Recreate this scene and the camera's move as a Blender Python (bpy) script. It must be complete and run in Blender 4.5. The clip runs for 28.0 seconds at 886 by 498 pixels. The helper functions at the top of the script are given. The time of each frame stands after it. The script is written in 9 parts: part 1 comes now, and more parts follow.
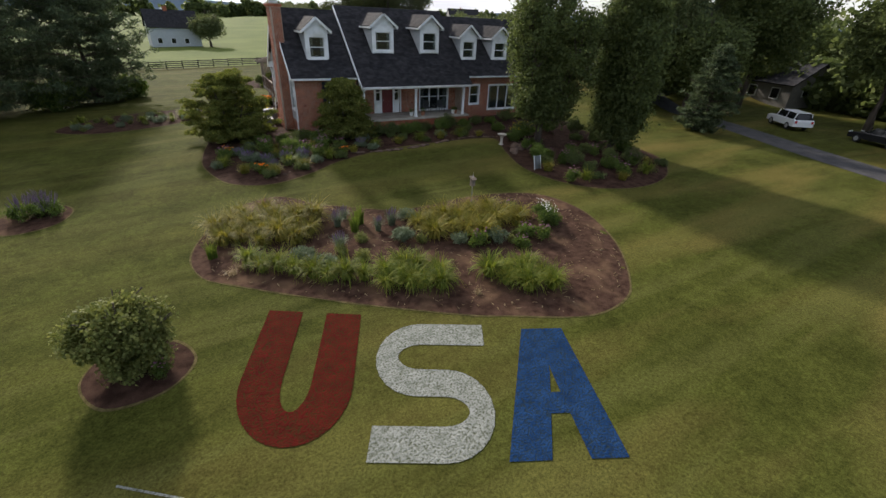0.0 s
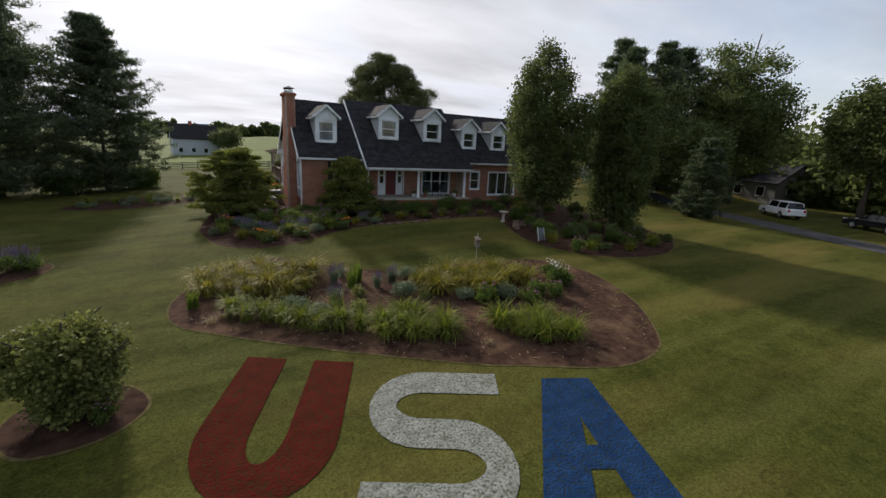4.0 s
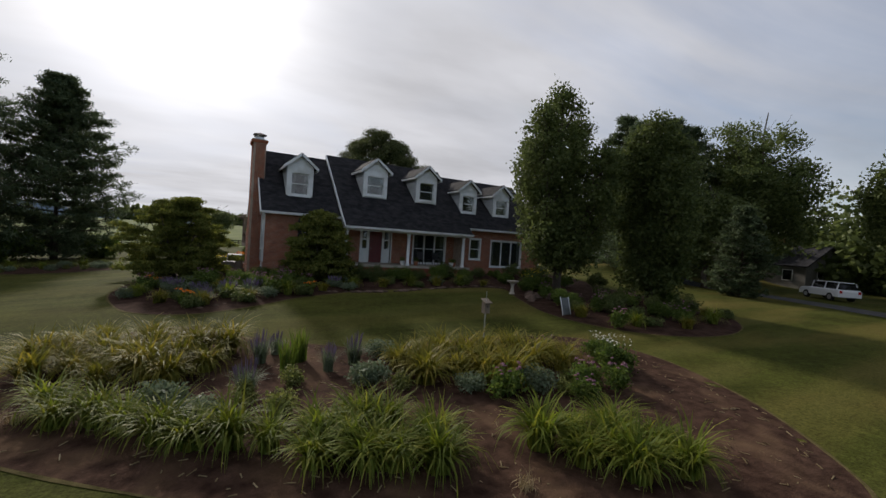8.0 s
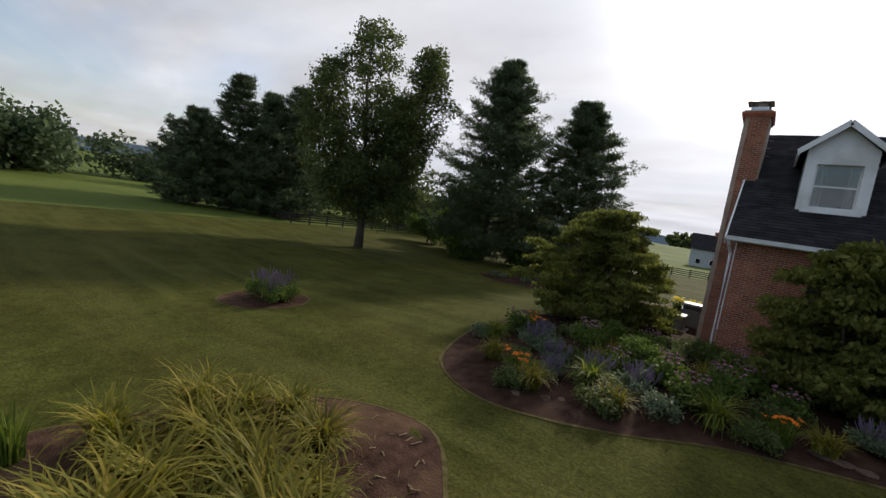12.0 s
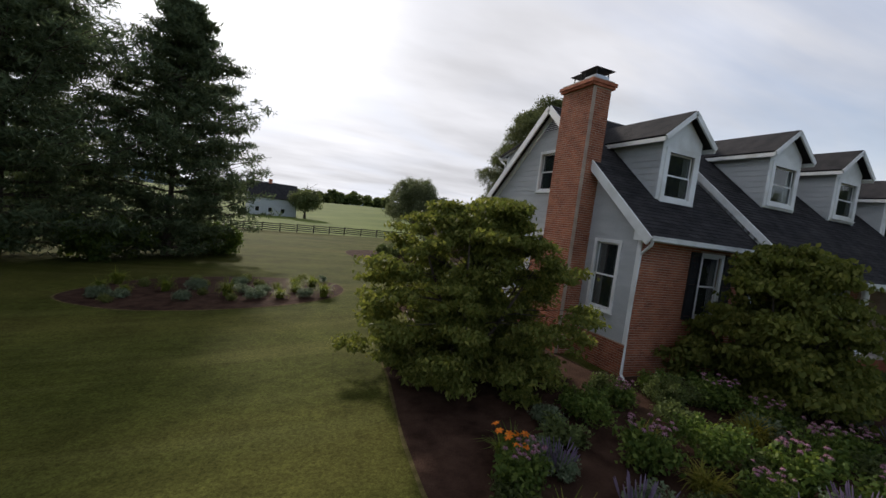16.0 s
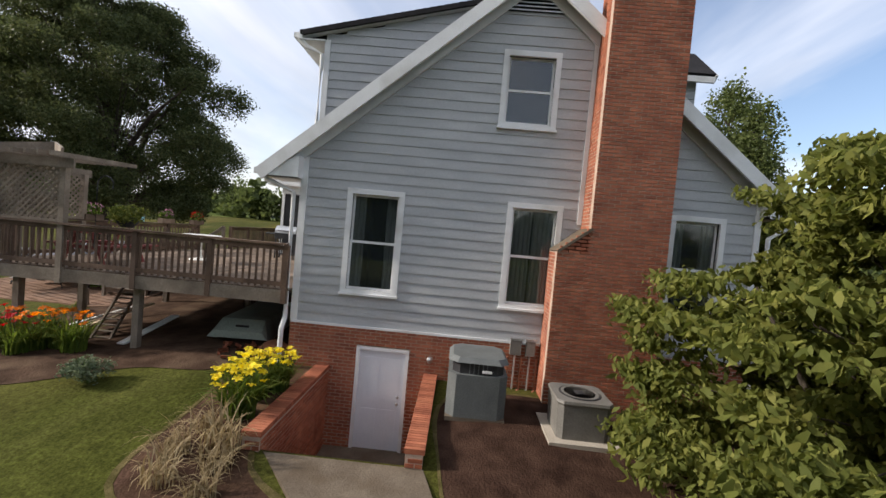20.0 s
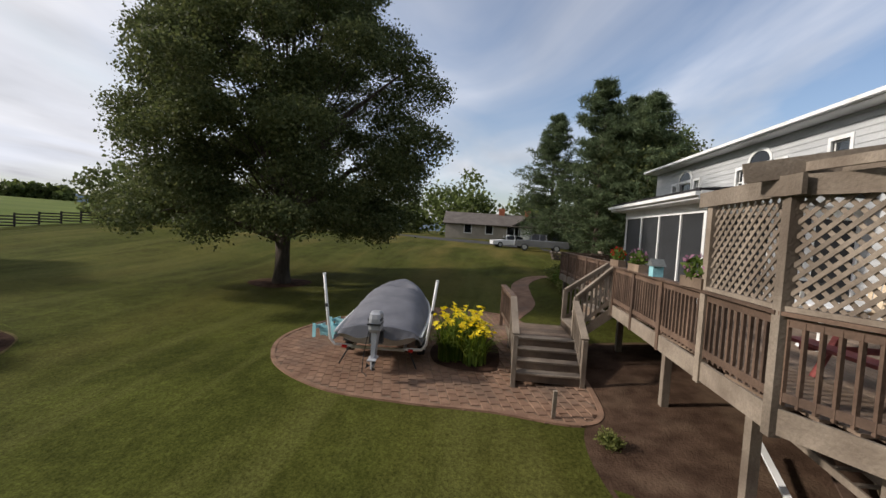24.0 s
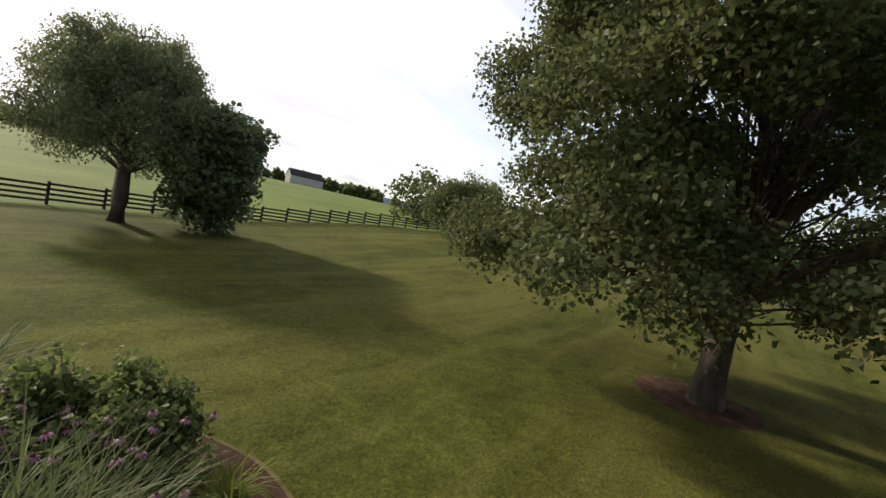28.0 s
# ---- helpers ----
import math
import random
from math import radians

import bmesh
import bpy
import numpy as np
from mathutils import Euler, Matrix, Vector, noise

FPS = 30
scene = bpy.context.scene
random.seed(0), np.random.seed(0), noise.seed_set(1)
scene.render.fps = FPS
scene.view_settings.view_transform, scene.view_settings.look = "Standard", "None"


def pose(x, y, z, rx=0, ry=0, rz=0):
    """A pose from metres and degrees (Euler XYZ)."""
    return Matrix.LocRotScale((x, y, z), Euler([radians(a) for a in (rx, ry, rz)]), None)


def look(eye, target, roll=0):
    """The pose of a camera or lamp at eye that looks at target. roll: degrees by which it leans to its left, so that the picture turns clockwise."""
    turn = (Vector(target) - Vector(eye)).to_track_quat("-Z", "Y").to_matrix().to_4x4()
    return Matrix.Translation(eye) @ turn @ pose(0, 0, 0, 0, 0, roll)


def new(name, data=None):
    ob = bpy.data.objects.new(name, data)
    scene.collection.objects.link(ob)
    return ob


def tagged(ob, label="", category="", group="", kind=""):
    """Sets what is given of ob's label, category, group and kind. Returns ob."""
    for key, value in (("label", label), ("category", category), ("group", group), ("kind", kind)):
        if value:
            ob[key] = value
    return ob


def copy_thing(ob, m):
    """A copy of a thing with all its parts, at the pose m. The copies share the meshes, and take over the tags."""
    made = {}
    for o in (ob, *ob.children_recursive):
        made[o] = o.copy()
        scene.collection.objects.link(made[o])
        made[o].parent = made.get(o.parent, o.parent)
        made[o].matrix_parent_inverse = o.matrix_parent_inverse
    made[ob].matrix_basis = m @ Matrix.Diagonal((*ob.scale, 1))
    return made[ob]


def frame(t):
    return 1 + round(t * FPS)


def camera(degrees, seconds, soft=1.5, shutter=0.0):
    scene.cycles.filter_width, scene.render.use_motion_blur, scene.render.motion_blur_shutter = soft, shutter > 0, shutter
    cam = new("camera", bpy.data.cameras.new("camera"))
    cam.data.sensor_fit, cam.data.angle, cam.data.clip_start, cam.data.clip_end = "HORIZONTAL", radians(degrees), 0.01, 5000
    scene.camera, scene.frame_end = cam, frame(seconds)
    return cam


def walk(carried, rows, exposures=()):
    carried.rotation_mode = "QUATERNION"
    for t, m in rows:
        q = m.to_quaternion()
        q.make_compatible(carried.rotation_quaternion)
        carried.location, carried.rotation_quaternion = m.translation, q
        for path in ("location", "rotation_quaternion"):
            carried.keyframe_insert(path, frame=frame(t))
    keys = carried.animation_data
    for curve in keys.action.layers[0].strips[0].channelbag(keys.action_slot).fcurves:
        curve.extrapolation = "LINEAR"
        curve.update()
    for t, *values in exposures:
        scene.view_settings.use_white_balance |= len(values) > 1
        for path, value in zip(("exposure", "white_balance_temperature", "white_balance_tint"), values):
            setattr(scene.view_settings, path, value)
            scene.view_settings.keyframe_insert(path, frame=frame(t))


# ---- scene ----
cam = camera(93.0, 28.0)
PATH = [
    (0, pose(-5.992, -33.324, 8.934, 61.64, -2.35, -28.26)),
    (0.5, pose(-6.047, -33.297, 8.742, 63.04, -2.35, -28.28)),
    (1, pose(-6.104, -33.271, 8.500, 66.57, -2.72, -28.36)),
    (1.5, pose(-6.152, -33.258, 8.193, 69.87, -2.65, -28.64)),
    (2, pose(-6.183, -33.260, 7.863, 73.71, -2.92, -28.81)),
    (2.5, pose(-6.190, -33.272, 7.525, 74.95, -3.37, -28.73)),
    (3, pose(-6.160, -33.249, 7.159, 75.02, -2.11, -28.75)),
    (3.5, pose(-6.079, -33.119, 6.752, 75.37, -2.63, -28.59)),
    (5.5, pose(-5.433, -31.915, 4.895, 79.29, -2.57, -28.39)),
    (6, pose(-5.175, -31.385, 4.489, 82.39, -2.69, -28.65)),
    (6.5, pose(-4.813, -30.708, 4.146, 92.00, -2.75, -28.99)),
    (7, pose(-4.305, -29.849, 3.922, 92.02, -2.82, -29.35)),
    (7.5, pose(-3.660, -28.811, 3.839, 91.70, -3.71, -29.38)),
    (8, pose(-2.885, -27.627, 3.896, 88.86, -3.82, -28.99)),
    (8.5, pose(-2.052, -26.347, 4.044, 85.83, -4.66, -28.76)),
    (9, pose(-1.158, -24.968, 4.209, 85.70, -5.16, -28.60)),
    (9.5, pose(-0.205, -23.463, 4.293, 85.47, -4.93, -28.14)),
    (10, pose(0.728, -21.901, 4.306, 85.15, -6.04, -22.57)),
    (10.5, pose(1.464, -20.417, 4.311, 84.43, -11.51, -4.93)),
    (11, pose(1.739, -19.082, 4.361, 83.76, -14.49, 14.68)),
    (11.5, pose(1.490, -17.834, 4.385, 83.83, -14.69, 30.93)),
    (13.5, pose(-2.775, -13.323, 4.400, 84.93, -1.08, 47.04)),
    (14, pose(-4.071, -12.444, 4.472, 85.13, -0.04, 37.34)),
    (14.5, pose(-5.467, -11.755, 4.592, 85.41, -1.65, 21.49)),
    (15, pose(-6.997, -10.969, 4.681, 85.53, -3.23, 3.66)),
    (15.5, pose(-8.360, -9.910, 4.718, 85.81, -5.33, -12.99)),
    (16, pose(-9.431, -8.622, 4.708, 86.03, -7.34, -22.08)),
    (16.5, pose(-10.155, -7.129, 4.641, 86.48, -9.14, -31.78)),
    (17, pose(-10.633, -5.399, 4.578, 86.81, -6.55, -47.26)),
    (17.5, pose(-10.962, -3.644, 4.476, 86.97, -7.08, -61.67)),
    (18, pose(-11.073, -1.879, 4.348, 87.57, -4.77, -71.25)),
    (18.5, pose(-10.778, -0.017, 4.246, 87.81, -3.73, -75.85)),
    (19, pose(-10.160, 1.943, 4.166, 87.39, -4.32, -79.32)),
    (19.5, pose(-9.414, 3.937, 4.069, 87.60, -3.95, -83.01)),
    (20, pose(-8.656, 5.946, 3.970, 87.97, -5.22, -87.75)),
    (20.5, pose(-7.950, 7.900, 3.924, 88.15, -5.24, -91.94)),
    (22.5, pose(-5.462, 15.017, 4.013, 87.17, -3.68, -104.73)),
    (23, pose(-4.769, 16.591, 4.010, 87.84, -4.29, -96.80)),
    (23.5, pose(-4.111, 17.989, 4.023, 87.46, -4.61, -90.79)),
    (24, pose(-3.650, 19.275, 4.060, 87.56, -3.72, -85.46)),
    (24.5, pose(-3.316, 20.580, 4.138, 87.60, -2.76, -85.02)),
    (25, pose(-3.039, 21.900, 4.231, 87.09, -2.98, -85.37)),
    (25.5, pose(-2.613, 23.258, 4.336, 86.97, -4.23, -86.08)),
    (26, pose(-1.835, 24.581, 4.403, 87.36, -3.94, -85.79)),
    (26.5, pose(-0.583, 25.788, 4.404, 87.25, -7.03, -79.24)),
    (27, pose(0.863, 26.975, 4.378, 86.92, -9.27, -73.62)),
    (27.5, pose(2.587, 28.217, 4.300, 85.81, -13.12, -60.03)),
    (28, pose(4.296, 29.474, 4.218, 86.11, -12.05, -53.03)),
]
walk(cam, PATH, exposures=((0.0, 0.40, 6500, 14), (1.0, 0.25, 6500, 14), (2.0, 0.05, 6500, 14), (3.0, 0.05, 6500, 14), (5.5, -0.15, 6500, 14), (6.0, -0.10, 6500, 14), (7.0, -0.75, 6500, 14), (8.0, -0.42, 6500, 14), (9.0, -0.02, 6500, 14), (10.0, 0.03, 6500, 14), (11.0, -0.17, 6500, 14), (15.0, -0.12, 6500, 14), (17.0, 0.08, 6500, 14), (18.5, 0.45, 6500, 14), (20.5, 0.40, 6500, 14), (22.5, 0.15, 6500, 14), (24.0, 0.00, 6500, 14), (26.0, 0.10, 6750, 14), (27.0, 0.25, 6750, 14), (28.0, 0.50, 6750, 14)))

# ---- world and light ----
SUN_HEAD, SUN_EL = -5.0, 28.0        # degrees clockwise from +y, and above the horizon
SUN_STRENGTH, SUN_SOFT = 4.1, 4.0
SKY_STRENGTH, CLOUD_BASE, CLOUD_GLOW, SKY_ROT = 0.165, 5.2, 9.0, SUN_HEAD
world = bpy.data.worlds.new("world")
scene.world = world
world.use_nodes = True


def sky_nodes():
    t = world.node_tree
    for n in list(t.nodes):
        t.nodes.remove(n)
    N, L = t.nodes.new, t.links.new
    out, bg = N("ShaderNodeOutputWorld"), N("ShaderNodeBackground")
    sky = N("ShaderNodeTexSky")
    sky.sky_type, sky.sun_disc = "NISHITA", False
    sky.sun_elevation, sky.sun_rotation = radians(SUN_EL), radians(SKY_ROT)
    sky.air_density, sky.dust_density, sky.ozone_density = 1.0, 2.0, 1.0
    co = N("ShaderNodeTexCoord")
    # streaky high cloud: noise on the direction flattened onto a high plane
    sep = N("ShaderNodeSeparateXYZ")
    L(co.outputs["Generated"], sep.inputs[0])
    up = N("ShaderNodeMath"); up.operation = "MAXIMUM"; up.inputs[1].default_value = 0.0
    L(sep.outputs["Z"], up.inputs[0])
    den = N("ShaderNodeMath"); den.operation = "ADD"; den.inputs[1].default_value = 0.12
    L(up.outputs[0], den.inputs[0])
    dx = N("ShaderNodeMath"); dx.operation = "DIVIDE"
    dy = N("ShaderNodeMath"); dy.operation = "DIVIDE"
    L(sep.outputs["X"], dx.inputs[0]); L(den.outputs[0], dx.inputs[1])
    L(sep.outputs["Y"], dy.inputs[0]); L(den.outputs[0], dy.inputs[1])
    com = N("ShaderNodeCombineXYZ")
    L(dx.outputs[0], com.inputs[0]); L(dy.outputs[0], com.inputs[1])
    mp = N("ShaderNodeMapping")
    mp.inputs["Rotation"].default_value = (0, 0, radians(28))
    mp.inputs["Scale"].default_value = (0.55, 1.0, 1.0)
    L(com.outputs[0], mp.inputs[0])
    n1 = N("ShaderNodeTexNoise")
    n1.inputs["Scale"].default_value, n1.inputs["Detail"].default_value = 0.7, 6.0
    n1.inputs["Roughness"].default_value, n1.inputs["Distortion"].default_value = 0.5, 1.1
    L(mp.outputs[0], n1.inputs["Vector"])
    # thinner cloud towards the east (away from the sun)
    dot = N("ShaderNodeVectorMath"); dot.operation = "DOT_PRODUCT"
    dot.inputs[1].default_value = (*SUN_DIR,)
    L(co.outputs["Generated"], dot.inputs[0])
    add = N("ShaderNodeMath"); add.operation = "MULTIPLY_ADD"
    add.inputs[1].default_value, add.inputs[2].default_value = 0.16, 0.02
    L(dot.outputs["Value"], add.inputs[0])
    cov = N("ShaderNodeMath"); cov.operation = "ADD"
    L(n1.outputs["Fac"], cov.inputs[0]); L(add.outputs[0], cov.inputs[1])
    ramp = N("ShaderNodeValToRGB")
    ramp.color_ramp.elements[0].position, ramp.color_ramp.elements[1].position = 0.34, 0.72
    L(cov.outputs[0], ramp.inputs[0])
    # cloud brightness: brighter round the veiled sun
    mx = N("ShaderNodeMath"); mx.operation = "MAXIMUM"; mx.inputs[1].default_value = 0.0
    L(dot.outputs["Value"], mx.inputs[0])
    p1 = N("ShaderNodeMath"); p1.operation = "POWER"; p1.inputs[1].default_value = 60.0
    L(mx.outputs[0], p1.inputs[0])
    g = N("ShaderNodeMath"); g.operation = "MULTIPLY_ADD"
    g.inputs[1].default_value, g.inputs[2].default_value = CLOUD_GLOW * 0.3, CLOUD_BASE
    L(p1.outputs[0], g.inputs[0])
    n2 = N("ShaderNodeTexNoise")
    n2.inputs["Scale"].default_value, n2.inputs["Detail"].default_value = 1.1, 5.0
    L(mp.outputs[0], n2.inputs["Vector"])
    v = N("ShaderNodeMath"); v.operation = "MULTIPLY_ADD"
    v.inputs[1].default_value, v.inputs[2].default_value = 1.35, 0.25
    L(n2.outputs["Fac"], v.inputs[0])
    gv = N("ShaderNodeMath"); gv.operation = "MULTIPLY"
    L(g.outputs[0], gv.inputs[0]); L(v.outputs[0], gv.inputs[1])
    ccol = N("ShaderNodeVectorMath"); ccol.operation = "SCALE"
    ccol.inputs[0].default_value = (0.93, 0.96, 1.0)
    L(gv.outputs[0], ccol.inputs["Scale"])
    mix = N("ShaderNodeMixRGB")
    L(ramp.outputs["Color"], mix.inputs["Fac"])
    # the clear sky is veiled by thin haze, so it never outshines the cloud; the haze glows round the sun
    veil = N("ShaderNodeVectorMath"); veil.operation = "MINIMUM"; veil.inputs[1].default_value = (4.6, 5.0, 5.6)
    L(sky.outputs["Color"], veil.inputs[0])
    L(veil.outputs[0], mix.inputs["Color1"]); L(ccol.outputs[0], mix.inputs["Color2"])
    p2 = N("ShaderNodeMath"); p2.operation = "POWER"; p2.inputs[1].default_value = 9.0
    L(mx.outputs[0], p2.inputs[0])
    wide = N("ShaderNodeMath"); wide.operation = "MULTIPLY"; wide.inputs[1].default_value = 1.9
    L(p2.outputs[0], wide.inputs[0])
    tight = N("ShaderNodeMath"); tight.operation = "MULTIPLY_ADD"; tight.inputs[1].default_value = CLOUD_GLOW
    L(p1.outputs[0], tight.inputs[0]); L(wide.outputs[0], tight.inputs[2])
    halo = N("ShaderNodeVectorMath"); halo.operation = "SCALE"; halo.inputs[0].default_value = (1.0, 0.98, 0.94)
    L(tight.outputs[0], halo.inputs["Scale"])
    total = N("ShaderNodeVectorMath"); total.operation = "ADD"
    L(mix.outputs[0], total.inputs[0]); L(halo.outputs[0], total.inputs[1])
    L(total.outputs[0], bg.inputs["Color"])
    bg.inputs["Strength"].default_value = SKY_STRENGTH
    L(bg.outputs[0], out.inputs[0])


SUN_DIR = Vector((math.cos(radians(SUN_EL)) * math.sin(radians(SUN_HEAD)), math.cos(radians(SUN_EL)) * math.cos(radians(SUN_HEAD)), math.sin(radians(SUN_EL))))
sky_nodes()
sun = new("sun", bpy.data.lights.new("sun", "SUN"))
sun.data.energy, sun.data.angle, sun.data.color = SUN_STRENGTH, radians(SUN_SOFT), (1.0, 0.93, 0.82)
sun.matrix_world = look((0, 0, 40), Vector((0, 0, 40)) - SUN_DIR)


# ---- materials ----
def node_mat(name):
    m = bpy.data.materials.new(name)
    m.use_nodes = True
    t = m.node_tree
    return m, t, t.nodes["Principled BSDF"], t.nodes.new, t.links.new


def mat(name, c1, c2, scale=3.0, rough=0.7, bump=0.2, fine=60.0, metal=0.0, rnd=0.0, spec=0.4, stretch=(1, 1, 1), dirt=None, space="pos"):
    """Two-scale noise between two colours, fine grain in bump, and a value shift per object where rnd is set."""
    m, t, b, N, L = node_mat(name)
    if space == "pos":
        src = N("ShaderNodeNewGeometry").outputs["Position"]
    else:
        src = N("ShaderNodeTexCoord").outputs["Object"]
    mp = N("ShaderNodeMapping")
    mp.inputs["Scale"].default_value = stretch
    L(src, mp.inputs[0])
    n1, n2 = N("ShaderNodeTexNoise"), N("ShaderNodeTexNoise")
    n1.inputs["Scale"].default_value, n1.inputs["Detail"].default_value = scale, 6
    n2.inputs["Scale"].default_value, n2.inputs["Detail"].default_value = fine, 3
    L(mp.outputs[0], n1.inputs["Vector"]); L(mp.outputs[0], n2.inputs["Vector"])
    r = N("ShaderNodeValToRGB")
    r.color_ramp.elements[0].position, r.color_ramp.elements[1].position = 0.32, 0.70
    r.color_ramp.elements[0].color, r.color_ramp.elements[1].color = (*c1, 1), (*c2, 1)
    L(n1.outputs["Fac"], r.inputs[0])
    col = r.outputs[0]
    mx = N("ShaderNodeMixRGB"); mx.blend_type = "OVERLAY"; mx.inputs["Fac"].default_value = 0.35
    L(col, mx.inputs["Color1"]); L(n2.outputs["Fac"], mx.inputs["Color2"])
    col = mx.outputs[0]
    if dirt:
        n3, r3, m3 = N("ShaderNodeTexNoise"), N("ShaderNodeValToRGB"), N("ShaderNodeMixRGB")
        n3.inputs["Scale"].default_value, n3.inputs["Detail"].default_value = dirt[1], 8
        r3.color_ramp.elements[0].position, r3.color_ramp.elements[1].position = 0.5, 0.72
        L(mp.outputs[0], n3.inputs["Vector"]); L(n3.outputs["Fac"], r3.inputs[0])
        L(r3.outputs[0], m3.inputs["Fac"]); L(col, m3.inputs["Color1"])
        m3.inputs["Color2"].default_value = (*dirt[0], 1)
        col = m3.outputs[0]
    if rnd:
        oi, hs, ma = N("ShaderNodeObjectInfo"), N("ShaderNodeHueSaturation"), N("ShaderNodeMath")
        ma.operation = "MULTIPLY_ADD"; ma.inputs[1].default_value, ma.inputs[2].default_value = 2 * rnd, 1 - rnd
        isl, ad, fr = N("ShaderNodeNewGeometry"), N("ShaderNodeMath"), N("ShaderNodeMath")
        ad.operation, fr.operation = "ADD", "FRACT"
        L(oi.outputs["Random"], ad.inputs[0]); L(isl.outputs["Random Per Island"], ad.inputs[1])
        L(ad.outputs[0], fr.inputs[0]); L(fr.outputs[0], ma.inputs[0])
        L(ma.outputs[0], hs.inputs["Value"]); L(col, hs.inputs["Color"])
        col = hs.outputs[0]
    L(col, b.inputs["Base Color"])
    b.inputs["Roughness"].default_value, b.inputs["Metallic"].default_value = rough, metal
    b.inputs["Specular IOR Level"].default_value = spec
    if bump:
        bp = N("ShaderNodeBump")
        bp.inputs["Strength"].default_value, bp.inputs["Distance"].default_value = bump, 0.02
        L(n2.outputs["Fac"], bp.inputs["Height"]); L(bp.outputs[0], b.inputs["Normal"])
    return m


def leaf_mat(name, c1, c2, c3, thru=0.35, rough=0.55):
    """Leaves: colour by leaf, by clump and by plant, with light passing through."""
    m, t, b, N, L = node_mat(name)
    g, oi = N("ShaderNodeNewGeometry"), N("ShaderNodeObjectInfo")
    n1 = N("ShaderNodeTexNoise"); n1.inputs["Scale"].default_value = 1.3
    L(g.outputs["Position"], n1.inputs["Vector"])
    r = N("ShaderNodeValToRGB")
    e = r.color_ramp.elements
    e[0].color, e[1].color = (*c1, 1), (*c3, 1)
    e.new(0.55).color = (*c2, 1)
    a, d = N("ShaderNodeMath"), N("ShaderNodeMath")
    a.operation = "MULTIPLY_ADD"; a.inputs[1].default_value = 0.62
    L(g.outputs["Random Per Island"], a.inputs[0])
    d.operation = "MULTIPLY"; d.inputs[1].default_value = 0.45
    L(n1.outputs["Fac"], d.inputs[0]); L(d.outputs[0], a.inputs[2])
    L(a.outputs[0], r.inputs[0])
    hs, ma = N("ShaderNodeHueSaturation"), N("ShaderNodeMath")
    ma.operation = "MULTIPLY_ADD"; ma.inputs[1].default_value, ma.inputs[2].default_value = 0.3, 0.85
    L(oi.outputs["Random"], ma.inputs[0]); L(ma.outputs[0], hs.inputs["Value"]); L(r.outputs[0], hs.inputs["Color"])
    L(hs.outputs[0], b.inputs["Base Color"])
    b.inputs["Roughness"].default_value, b.inputs["Specular IOR Level"].default_value = rough, 0.08
    tr, mix = N("ShaderNodeBsdfTranslucent"), N("ShaderNodeMixShader")
    br = N("ShaderNodeHueSaturation"); br.inputs["Value"].default_value, br.inputs["Saturation"].default_value = 1.5, 1.1
    L(hs.outputs[0], br.inputs["Color"]); L(br.outputs[0], tr.inputs[0])
    mix.inputs[0].default_value = thru
    L(b.outputs[0], mix.inputs[1]); L(tr.outputs[0], mix.inputs[2])
    L(mix.outputs[0], t.nodes["Material Output"].inputs[0])
    return m


